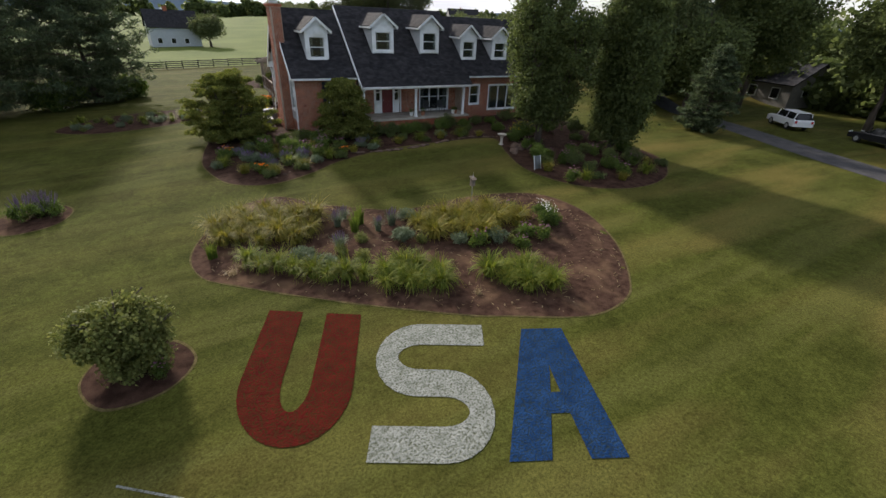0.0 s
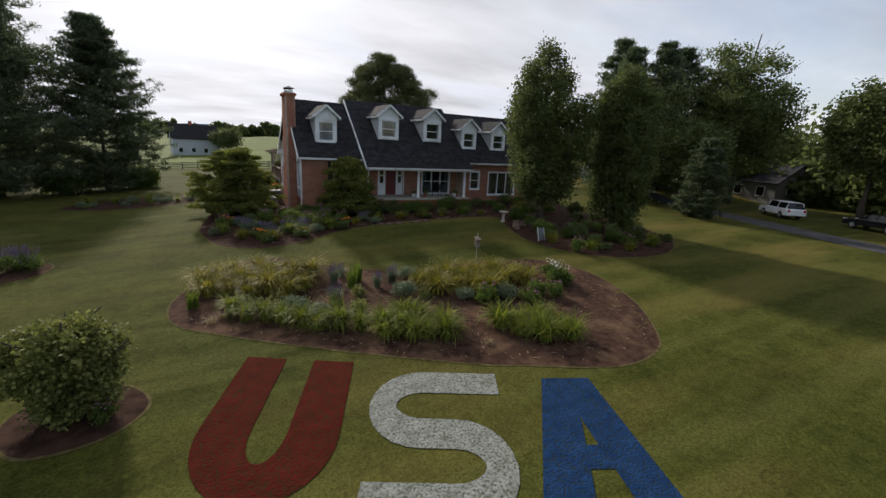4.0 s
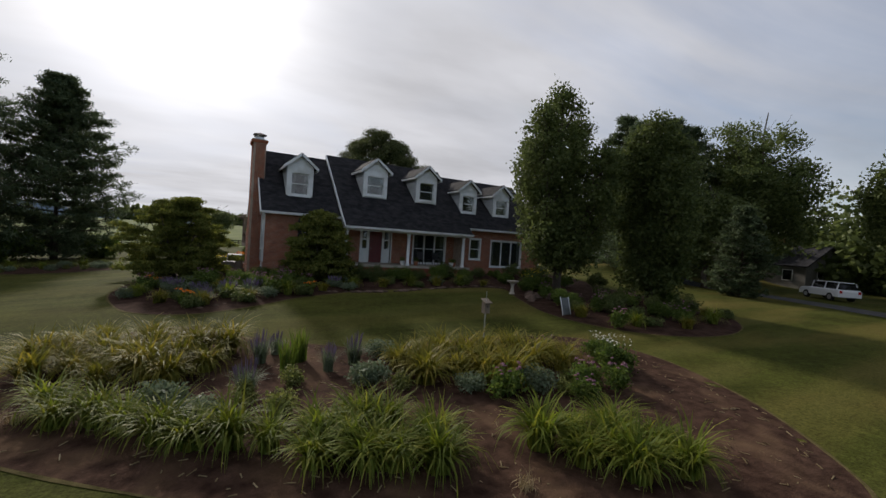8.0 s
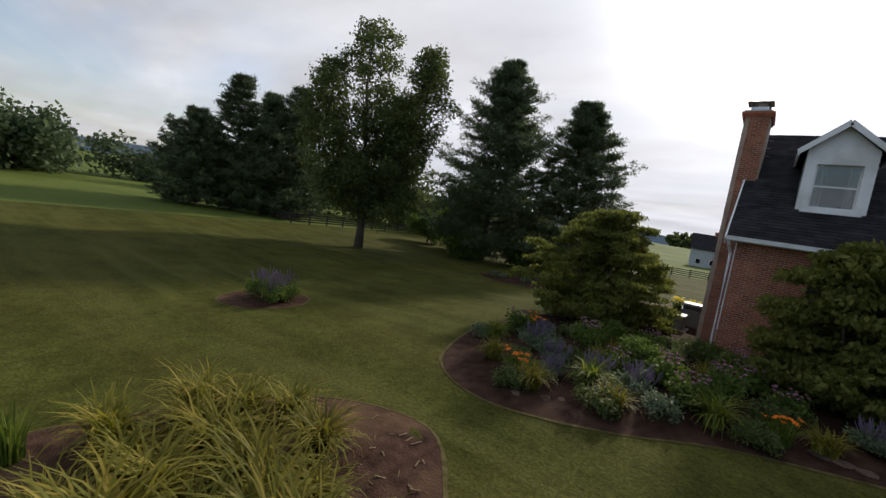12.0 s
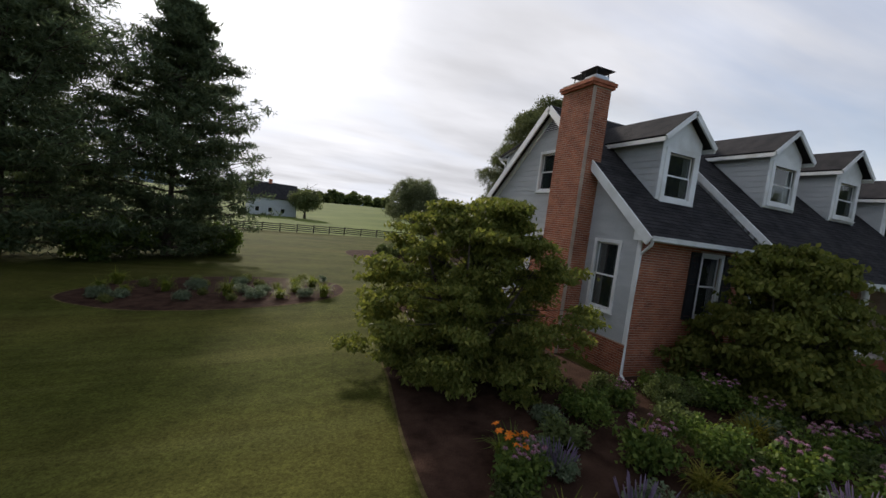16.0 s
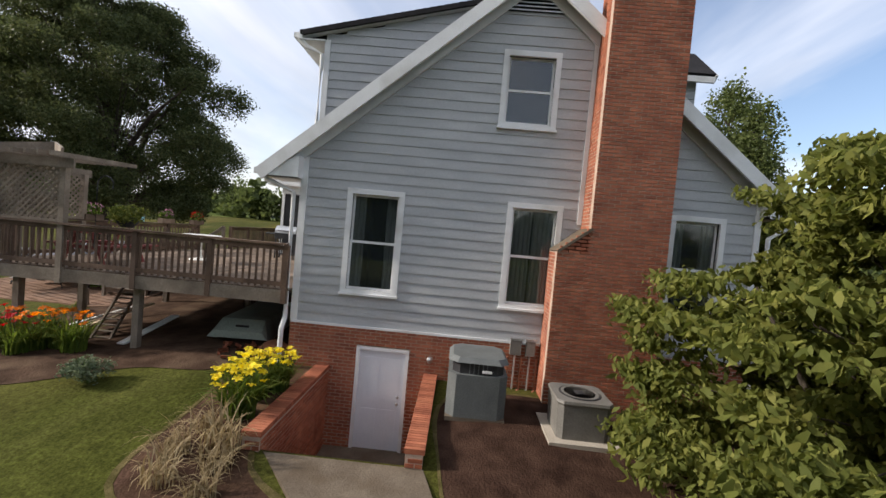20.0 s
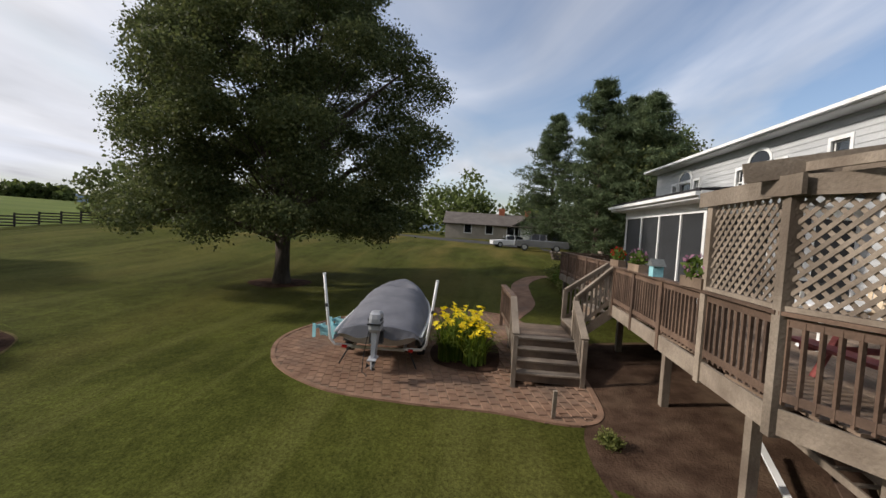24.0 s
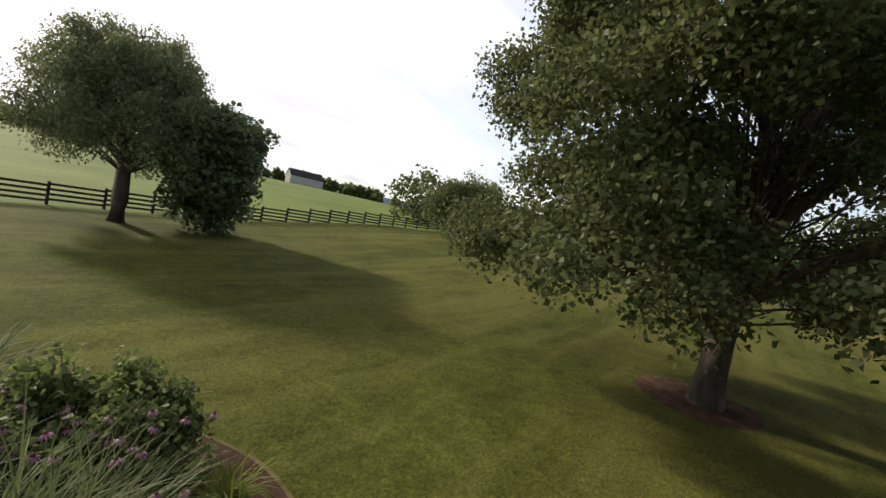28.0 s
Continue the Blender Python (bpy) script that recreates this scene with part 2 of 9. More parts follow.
def lawn_mat():
    """Mown grass: clover patches, dry streaks on the open slope, blade-fine grain."""
    m, t, b, N, L = node_mat("lawn_grass")
    g = N("ShaderNodeNewGeometry")
    big, mid, fine, dry = (N("ShaderNodeTexNoise") for _ in range(4))
    for n, s, d in ((big, 0.11, 4), (mid, 0.9, 6), (fine, 15.0, 6), (dry, 0.16, 6)):
        n.inputs["Scale"].default_value, n.inputs["Detail"].default_value = s, d
        if n is not dry:
            L(g.outputs["Position"], n.inputs["Vector"])
    r = N("ShaderNodeValToRGB")
    e = r.color_ramp.elements
    e[0].position, e[1].position = 0.30, 0.72
    e[0].color, e[1].color = (0.0335, 0.0382, 0.0075, 1), (0.0655, 0.0715, 0.0145, 1)
    mixn = N("ShaderNodeMixRGB"); mixn.inputs["Fac"].default_value = 0.45
    L(big.outputs["Fac"], mixn.inputs["Color1"]); L(mid.outputs["Fac"], mixn.inputs["Color2"])
    L(mixn.outputs[0], r.inputs[0])
    # patches of clover and thicker turf
    patch, turf = N("ShaderNodeTexNoise"), N("ShaderNodeTexNoise")
    for n, sc, d, ro in ((patch, 0.55, 7, 0.62), (turf, 3.6, 6, 0.68)):
        n.inputs["Scale"].default_value, n.inputs["Detail"].default_value, n.inputs["Roughness"].default_value = sc, d, ro
        L(g.outputs["Position"], n.inputs["Vector"])
    pt = N("ShaderNodeMixRGB"); pt.inputs["Fac"].default_value = 0.5
    L(patch.outputs["Fac"], pt.inputs["Color1"]); L(turf.outputs["Fac"], pt.inputs["Color2"])
    pr = N("ShaderNodeValToRGB")
    pr.color_ramp.elements[0].position, pr.color_ramp.elements[1].position = 0.36, 0.64
    L(pt.outputs[0], pr.inputs[0])
    band = N("ShaderNodeMixRGB"); band.blend_type = "OVERLAY"; band.inputs["Fac"].default_value = 0.34
    L(r.outputs[0], band.inputs["Color1"]); L(pr.outputs[0], band.inputs["Color2"])
    # straw-coloured streaks, drawn out along the mower's way, strongest on the open slope towards the driveway
    mp2 = N("ShaderNodeMapping")
    mp2.inputs["Rotation"].default_value, mp2.inputs["Scale"].default_value = (0, 0, radians(62)), (0.35, 1.6, 1.0)
    L(g.outputs["Position"], mp2.inputs[0]); L(mp2.outputs[0], dry.inputs["Vector"])
    sep, reach, keep = N("ShaderNodeSeparateXYZ"), N("ShaderNodeMapRange"), N("ShaderNodeMath")
    slope = N("ShaderNodeMath"); slope.operation = "MULTIPLY_ADD"; slope.inputs[1].default_value = -0.6
    L(g.outputs["Position"], sep.inputs[0]); L(sep.outputs["Y"], slope.inputs[0]); L(sep.outputs["X"], slope.inputs[2])
    L(slope.outputs[0], reach.inputs["Value"])
    for k, v in (("From Min", 2.0), ("From Max", 32.0), ("To Min", 0.22), ("To Max", 0.95)):
        reach.inputs[k].default_value = v
    dr, dm = N("ShaderNodeValToRGB"), N("ShaderNodeMixRGB")
    dr.color_ramp.elements[0].position, dr.color_ramp.elements[1].position = 0.46, 0.66
    L(dry.outputs["Fac"], dr.inputs[0])
    keep.operation = "MULTIPLY"
    L(dr.outputs[0], keep.inputs[0]); L(reach.outputs[0], keep.inputs[1]); L(keep.outputs[0], dm.inputs["Fac"])
    dm.inputs["Color2"].default_value = (0.135, 0.108, 0.032, 1)
    L(band.outputs[0], dm.inputs["Color1"])
    # pale swaths left by the mower round the beds
    mp3, sw, sr, sm, half = N("ShaderNodeMapping"), N("ShaderNodeTexNoise"), N("ShaderNodeValToRGB"), N("ShaderNodeMixRGB"), N("ShaderNodeMath")
    mp3.inputs["Rotation"].default_value, mp3.inputs["Scale"].default_value = (0, 0, radians(-38)), (0.22, 1.9, 1.0)
    sw.inputs["Scale"].default_value, sw.inputs["Detail"].default_value, sw.inputs["Distortion"].default_value = 0.42, 5, 0.5
    sr.color_ramp.elements[0].position, sr.color_ramp.elements[1].position = 0.50, 0.66
    half.operation = "MULTIPLY"; half.inputs[1].default_value = 0.45
    L(g.outputs["Position"], mp3.inputs[0]); L(mp3.outputs[0], sw.inputs["Vector"]); L(sw.outputs["Fac"], sr.inputs[0])
    L(sr.outputs[0], half.inputs[0]); L(half.outputs[0], sm.inputs["Fac"])
    sm.inputs["Color2"].default_value = (0.095, 0.096, 0.026, 1)
    L(dm.outputs[0], sm.inputs["Color1"])
    fr = N("ShaderNodeValToRGB")
    fr.color_ramp.elements[0].position, fr.color_ramp.elements[1].position = 0.30, 0.70
    tiny, both = N("ShaderNodeTexNoise"), N("ShaderNodeMixRGB")
    tiny.inputs["Scale"].default_value, tiny.inputs["Detail"].default_value = 42.0, 4
    both.inputs["Fac"].default_value = 0.5
    L(g.outputs["Position"], tiny.inputs["Vector"])
    L(fine.outputs["Fac"], both.inputs["Color1"]); L(tiny.outputs["Fac"], both.inputs["Color2"]); L(both.outputs[0], fr.inputs[0])
    ov = N("ShaderNodeMixRGB"); ov.blend_type = "OVERLAY"; ov.inputs["Fac"].default_value = 0.62
    L(sm.outputs[0], ov.inputs["Color1"]); L(fr.outputs[0], ov.inputs["Color2"])
    L(ov.outputs[0], b.inputs["Base Color"])
    b.inputs["Roughness"].default_value, b.inputs["Specular IOR Level"].default_value = 0.9, 0.03
    bp = N("ShaderNodeBump"); bp.inputs["Strength"].default_value, bp.inputs["Distance"].default_value = 0.55, 0.04
    L(fine.outputs["Fac"], bp.inputs["Height"]); L(bp.outputs[0], b.inputs["Normal"])
    return m


def paint_grass(name, c1, c2, under):
    """Sprayed paint on grass: the paint thins where blades stick through."""
    m, t, b, N, L = node_mat(name)
    g = N("ShaderNodeNewGeometry")
    f, k = N("ShaderNodeTexNoise"), N("ShaderNodeTexNoise")
    f.inputs["Scale"].default_value, f.inputs["Detail"].default_value = 17, 7
    k.inputs["Scale"].default_value, k.inputs["Detail"].default_value = 3.0, 6
    L(g.outputs["Position"], f.inputs["Vector"]); L(g.outputs["Position"], k.inputs["Vector"])
    r = N("ShaderNodeValToRGB")
    r.color_ramp.elements[0].color, r.color_ramp.elements[1].color = (*c1, 1), (*c2, 1)
    r.color_ramp.elements[0].position, r.color_ramp.elements[1].position = 0.3, 0.7
    L(k.outputs["Fac"], r.inputs[0])
    h = N("ShaderNodeValToRGB")
    h.color_ramp.elements[0].position, h.color_ramp.elements[1].position = 0.30, 0.58
    L(f.outputs["Fac"], h.inputs[0])
    mx = N("ShaderNodeMixRGB"); mx.inputs["Color1"].default_value = (*under, 1)
    L(h.outputs[0], mx.inputs["Fac"]); L(r.outputs[0], mx.inputs["Color2"])
    L(mx.outputs[0], b.inputs["Base Color"])
    b.inputs["Roughness"].default_value, b.inputs["Specular IOR Level"].default_value = 0.95, 0.03
    bp = N("ShaderNodeBump"); bp.inputs["Strength"].default_value, bp.inputs["Distance"].default_value = 0.9, 0.05
    L(f.outputs["Fac"], bp.inputs["Height"]); L(bp.outputs[0], b.inputs["Normal"])
    return m


def glass_mat():
    m, t, b, N, L = node_mat("window_glass")
    b.inputs["Base Color"].default_value = (0.02, 0.025, 0.03, 1)
    b.inputs["Roughness"].default_value, b.inputs["Specular IOR Level"].default_value, b.inputs["IOR"].default_value = 0.04, 0.9, 1.9
    tr, mix = N("ShaderNodeBsdfTransparent"), N("ShaderNodeMixShader")
    tr.inputs[0].default_value = (0.85, 0.9, 0.9, 1)
    mix.inputs[0].default_value = 0.42
    L(tr.outputs[0], mix.inputs[1]); L(b.outputs[0], mix.inputs[2])
    L(mix.outputs[0], t.nodes["Material Output"].inputs[0])
    return m


LAWN = lawn_mat()
RED_PAINT = paint_grass("red_turf_paint", (0.054, 0.006, 0.005), (0.090, 0.010, 0.007), (0.028, 0.022, 0.007))
WHITE_PAINT = paint_grass("white_turf_paint", (0.19, 0.20, 0.175), (0.30, 0.31, 0.28), (0.060, 0.066, 0.036))
BLUE_PAINT = paint_grass("blue_turf_paint", (0.007, 0.026, 0.078), (0.015, 0.048, 0.128), (0.018, 0.028, 0.028))
MULCH = mat("bark_mulch", (0.030, 0.016, 0.011), (0.082, 0.047, 0.032), 3.5, 0.95, 1.0, 22.0, dirt=((0.13, 0.080, 0.047), 0.7), spec=0.04)
MULCH_DARK = mat("dark_mulch", (0.026, 0.014, 0.010), (0.068, 0.039, 0.027), 2.5, 0.95, 1.0, 30.0, spec=0.04)
DIRT = mat("bare_earth", (0.040, 0.024, 0.016), (0.088, 0.055, 0.037), 2.5, 0.95, 1.0, 24.0, dirt=((0.115, 0.078, 0.052), 1.1), spec=0.04)
SIDING = mat("grey_lap_siding", (0.40, 0.415, 0.425), (0.47, 0.485, 0.49), 1.2, 0.6, 0.12, 40.0, rnd=0.035, stretch=(1, 1, 3))
TRIM = mat("white_trim_paint", (0.74, 0.75, 0.75), (0.82, 0.83, 0.82), 1.8, 0.45, 0.05, 50.0, dirt=((0.58, 0.58, 0.55), 1.1))
BRICK = mat("red_brick", (0.235, 0.074, 0.042), (0.39, 0.142, 0.078), 3.0, 0.85, 0.35, 70.0, rnd=0.22, spec=0.15)
MORTAR = mat("brick_mortar", (0.36, 0.27, 0.21), (0.47, 0.37, 0.29), 4.0, 0.95, 0.4, 80.0)
SHINGLE = mat("charcoal_roof_shingle", (0.018, 0.018, 0.020), (0.040, 0.038, 0.040), 2.0, 0.92, 0.6, 45.0, rnd=0.25, spec=0.12)
GLASS = glass_mat()
# near-black colour that stands in for the shade of interiors
INNER_SHADE = mat("painted_inner_shade", (0.03, 0.03, 0.032), (0.05, 0.05, 0.052), 1.0, 0.9, 0.0)
CURTAIN = mat("pale_curtain", (0.50, 0.49, 0.46), (0.62, 0.61, 0.58), 2.0, 0.9, 0.2, 30.0, stretch=(12, 12, 0.6))
SHUTTER = mat("black_shutter_paint", (0.012, 0.013, 0.015), (0.022, 0.023, 0.026), 3.0, 0.5, 0.1, 40.0)
RED_DOOR = mat("deep_red_door_paint", (0.12, 0.014, 0.016), (0.15, 0.02, 0.022), 2.0, 0.4, 0.05)
WHITE_DOOR = mat("white_door_paint", (0.66, 0.69, 0.74), (0.74, 0.77, 0.81), 2.0, 0.4, 0.05)
DECK = mat("weathered_deck_wood", (0.115, 0.078, 0.052), (0.235, 0.172, 0.122), 1.6, 0.85, 0.4, 26.0, rnd=0.28, stretch=(1, 1, 1), dirt=((0.07, 0.05, 0.037), 0.9))
RAIL = mat("brown_stained_rail_wood", (0.074, 0.045, 0.030), (0.150, 0.096, 0.066), 2.0, 0.8, 0.35, 30.0, rnd=0.25)
GREYWOOD = mat("greyed_timber", (0.155, 0.124, 0.094), (0.275, 0.228, 0.178), 1.8, 0.88, 0.4, 30.0, rnd=0.2, dirt=((0.13, 0.10, 0.075), 1.2))
FENCE = mat("dark_fence_board", (0.022, 0.018, 0.015), (0.050, 0.041, 0.034), 2.0, 0.9, 0.3, 20.0, rnd=0.25)
PAVER = mat("clay_paver", (0.165, 0.098, 0.066), (0.255, 0.160, 0.108), 2.0, 0.9, 0.4, 40.0, rnd=0.09, dirt=((0.150, 0.105, 0.078), 0.9), spec=0.1)
PAVER_BED = mat("paver_joint_sand", (0.125, 0.086, 0.062), (0.190, 0.135, 0.098), 6.0, 0.95, 0.4, 60.0, spec=0.05)
OLD_CONCRETE = mat("stained_concrete", (0.105, 0.082, 0.060), (0.175, 0.142, 0.106), 2.0, 0.92, 0.4, 40.0, dirt=((0.10, 0.075, 0.05), 1.5), spec=0.1)
CONCRETE = mat("worn_concrete", (0.33, 0.29, 0.235), (0.46, 0.41, 0.34), 1.6, 0.9, 0.3, 50.0)
ASPHALT = mat("driveway_asphalt", (0.045, 0.045, 0.047), (0.078, 0.076, 0.075), 1.2, 0.9, 0.3, 60.0, spec=0.1)
BARK = mat("tree_bark", (0.040, 0.030, 0.022), (0.105, 0.083, 0.064), 4.0, 0.95, 1.0, 18.0, stretch=(1, 1, 0.25))
STONE = mat("garden_stone", (0.060, 0.040, 0.030), (0.145, 0.100, 0.076), 2.5, 0.9, 0.6, 20.0, rnd=0.3, spec=0.1)
METAL = mat("brushed_metal", (0.42, 0.43, 0.44), (0.55, 0.56, 0.57), 4.0, 0.38, 0.05, 60.0, metal=0.8)
DARK_METAL = mat("dark_metal", (0.022, 0.022, 0.024), (0.045, 0.045, 0.048), 4.0, 0.5, 0.1, 60.0)
AC_GREY = mat("grey_green_unit_paint", (0.098, 0.106, 0.103), (0.140, 0.149, 0.145), 3.0, 0.5, 0.05, 40.0, spec=0.3)
AC_TAN = mat("tan_unit_paint", (0.135, 0.128, 0.114), (0.185, 0.176, 0.158), 3.0, 0.5, 0.05, 40.0, spec=0.3)
CANVAS = mat("grey_boat_canvas", (0.105, 0.108, 0.125), (0.175, 0.178, 0.198), 1.4, 0.8, 0.3, 90.0)
HULL = mat("pale_aluminium_hull", (0.42, 0.43, 0.42), (0.56, 0.57, 0.55), 2.0, 0.45, 0.08, 40.0, metal=0.25)
RUBBER = mat("black_rubber", (0.012, 0.012, 0.012), (0.025, 0.025, 0.025), 8.0, 0.85, 0.3, 50.0)
WHITE_PLASTIC = mat("white_plastic", (0.70, 0.70, 0.68), (0.80, 0.80, 0.78), 3.0, 0.4, 0.03)
MOTOR_GREY = mat("silver_grey_cowling", (0.30, 0.31, 0.33), (0.40, 0.41, 0.43), 3.0, 0.35, 0.03)
AQUA = mat("aqua_painted_wood", (0.20, 0.46, 0.52), (0.30, 0.58, 0.62), 3.0, 0.6, 0.15, 30.0)
TAN_WOOD = mat("tan_painted_wood", (0.44, 0.34, 0.22), (0.56, 0.45, 0.31), 3.0, 0.6, 0.15, 30.0)
RED_WOOD = mat("faded_red_wood", (0.15, 0.032, 0.030), (0.24, 0.060, 0.052), 3.0, 0.7, 0.2, 30.0)
SCREEN = mat("black_insect_screen", (0.020, 0.021, 0.023), (0.032, 0.034, 0.037), 2.0, 0.6, 0.15, 200.0)
TARP = mat("pale_green_hull_paint", (0.30, 0.35, 0.29), (0.40, 0.45, 0.38), 1.5, 0.6, 0.1, 30.0, dirt=((0.22, 0.22, 0.17), 1.0))
CLAY = mat("terracotta", (0.26, 0.10, 0.055), (0.36, 0.16, 0.09), 4.0, 0.8, 0.2, 40.0)
CAR_WHITE = mat("white_car_paint", (0.72, 0.73, 0.74), (0.78, 0.79, 0.80), 1.0, 0.2, 0.0)
CAR_BLACK = mat("black_car_paint", (0.010, 0.010, 0.012), (0.016, 0.016, 0.019), 1.0, 0.15, 0.0)
CAR_SILVER = mat("silver_truck_paint", (0.20, 0.205, 0.21), (0.27, 0.275, 0.28), 1.0, 0.25, 0.0, metal=0.5)
DARK_GLASS = mat("tinted_car_glass", (0.008, 0.009, 0.010), (0.014, 0.015, 0.017), 1.0, 0.06, 0.0)
LAMP_RED = mat("red_lamp_lens", (0.35, 0.01, 0.01), (0.45, 0.02, 0.02), 3.0, 0.2, 0.0)
FAR_WALL = mat("distant_house_siding", (0.26, 0.25, 0.23), (0.34, 0.33, 0.31), 1.0, 0.8, 0.1)
RANCH_WALL = mat("tan_ranch_siding", (0.25, 0.22, 0.18), (0.34, 0.30, 0.25), 1.0, 0.8, 0.1)
BROWN_ROOF = mat("brown_grey_roof", (0.085, 0.072, 0.062), (0.13, 0.112, 0.098), 1.0, 0.9, 0.2)
# aerial haze over the far woods, put into the base colour as pale blue
HAZE_HILL = mat("hazed_ridge_blue", (0.16, 0.21, 0.26), (0.21, 0.26, 0.30), 0.01, 1.0, 0.0, 0.05)
FIELD = mat("pasture_grass", (0.070, 0.098, 0.019), (0.118, 0.146, 0.034), 0.06, 0.9, 0.3, 3.0, spec=0.05)
EDGE = mat("dry_cut_edge", (0.060, 0.052, 0.018), (0.125, 0.100, 0.044), 5.0, 0.95, 0.6, 40.0, spec=0.04)
OAK = leaf_mat("broad_leaf_green", (0.044, 0.058, 0.022), (0.088, 0.112, 0.040), (0.172, 0.198, 0.068), 0.36)
MAPLE = leaf_mat("maple_leaf_green", (0.048, 0.061, 0.024), (0.092, 0.112, 0.046), (0.190, 0.196, 0.082), 0.30)
WILLOW = leaf_mat("willow_leaf_green", (0.066, 0.080, 0.040), (0.120, 0.138, 0.070), (0.210, 0.222, 0.115), 0.35)
DOGWOOD = leaf_mat("dogwood_leaf_green", (0.060, 0.077, 0.019), (0.124, 0.140, 0.034), (0.250, 0.245, 0.066), 0.38)
PINE = leaf_mat("pine_needle_green", (0.040, 0.060, 0.032), (0.080, 0.108, 0.055), (0.155, 0.184, 0.092), 0.28)
SHRUB = leaf_mat("shrub_green", (0.041, 0.071, 0.018), (0.085, 0.125, 0.029), (0.178, 0.213, 0.049), 0.35)
LIGHT_SHRUB = leaf_mat("yellow_green_shrub", (0.070, 0.084, 0.024), (0.138, 0.154, 0.046), (0.275, 0.275, 0.095), 0.30)
LILY = leaf_mat("daylily_blade", (0.080, 0.091, 0.016), (0.170, 0.162, 0.030), (0.355, 0.272, 0.060), 0.36)
LILY_MID = leaf_mat("mid_green_lily_blade", (0.062, 0.092, 0.015), (0.132, 0.166, 0.028), (0.280, 0.262, 0.050), 0.4)
LILY_DARK = leaf_mat("dark_lily_blade", (0.046, 0.078, 0.015), (0.095, 0.139, 0.026), (0.189, 0.216, 0.046), 0.38)
SILVER_LEAF = leaf_mat("silver_green_leaf", (0.070, 0.100, 0.055), (0.135, 0.170, 0.100), (0.235, 0.265, 0.175), 0.25)
YELLOW = leaf_mat("yellow_petal", (0.62, 0.46, 0.02), (0.75, 0.60, 0.03), (0.85, 0.72, 0.08), 0.35)
ORANGE = leaf_mat("orange_petal", (0.60, 0.11, 0.01), (0.75, 0.19, 0.02), (0.85, 0.30, 0.04), 0.35)
RED_PETAL = leaf_mat("red_petal", (0.22, 0.008, 0.012), (0.36, 0.015, 0.018), (0.46, 0.03, 0.02), 0.3)
PINK = leaf_mat("pink_petal", (0.20, 0.085, 0.135), (0.29, 0.145, 0.205), (0.40, 0.235, 0.29), 0.35)
PURPLE = leaf_mat("mauve_flower_spike", (0.115, 0.085, 0.135), (0.18, 0.135, 0.205), (0.27, 0.215, 0.29), 0.3)
WHITE_PETAL = leaf_mat("white_petal", (0.55, 0.55, 0.52), (0.68, 0.68, 0.64), (0.80, 0.80, 0.76), 0.35)
STEM = mat("green_stem", (0.05, 0.08, 0.02), (0.08, 0.12, 0.03), 6.0, 0.8, 0.1)


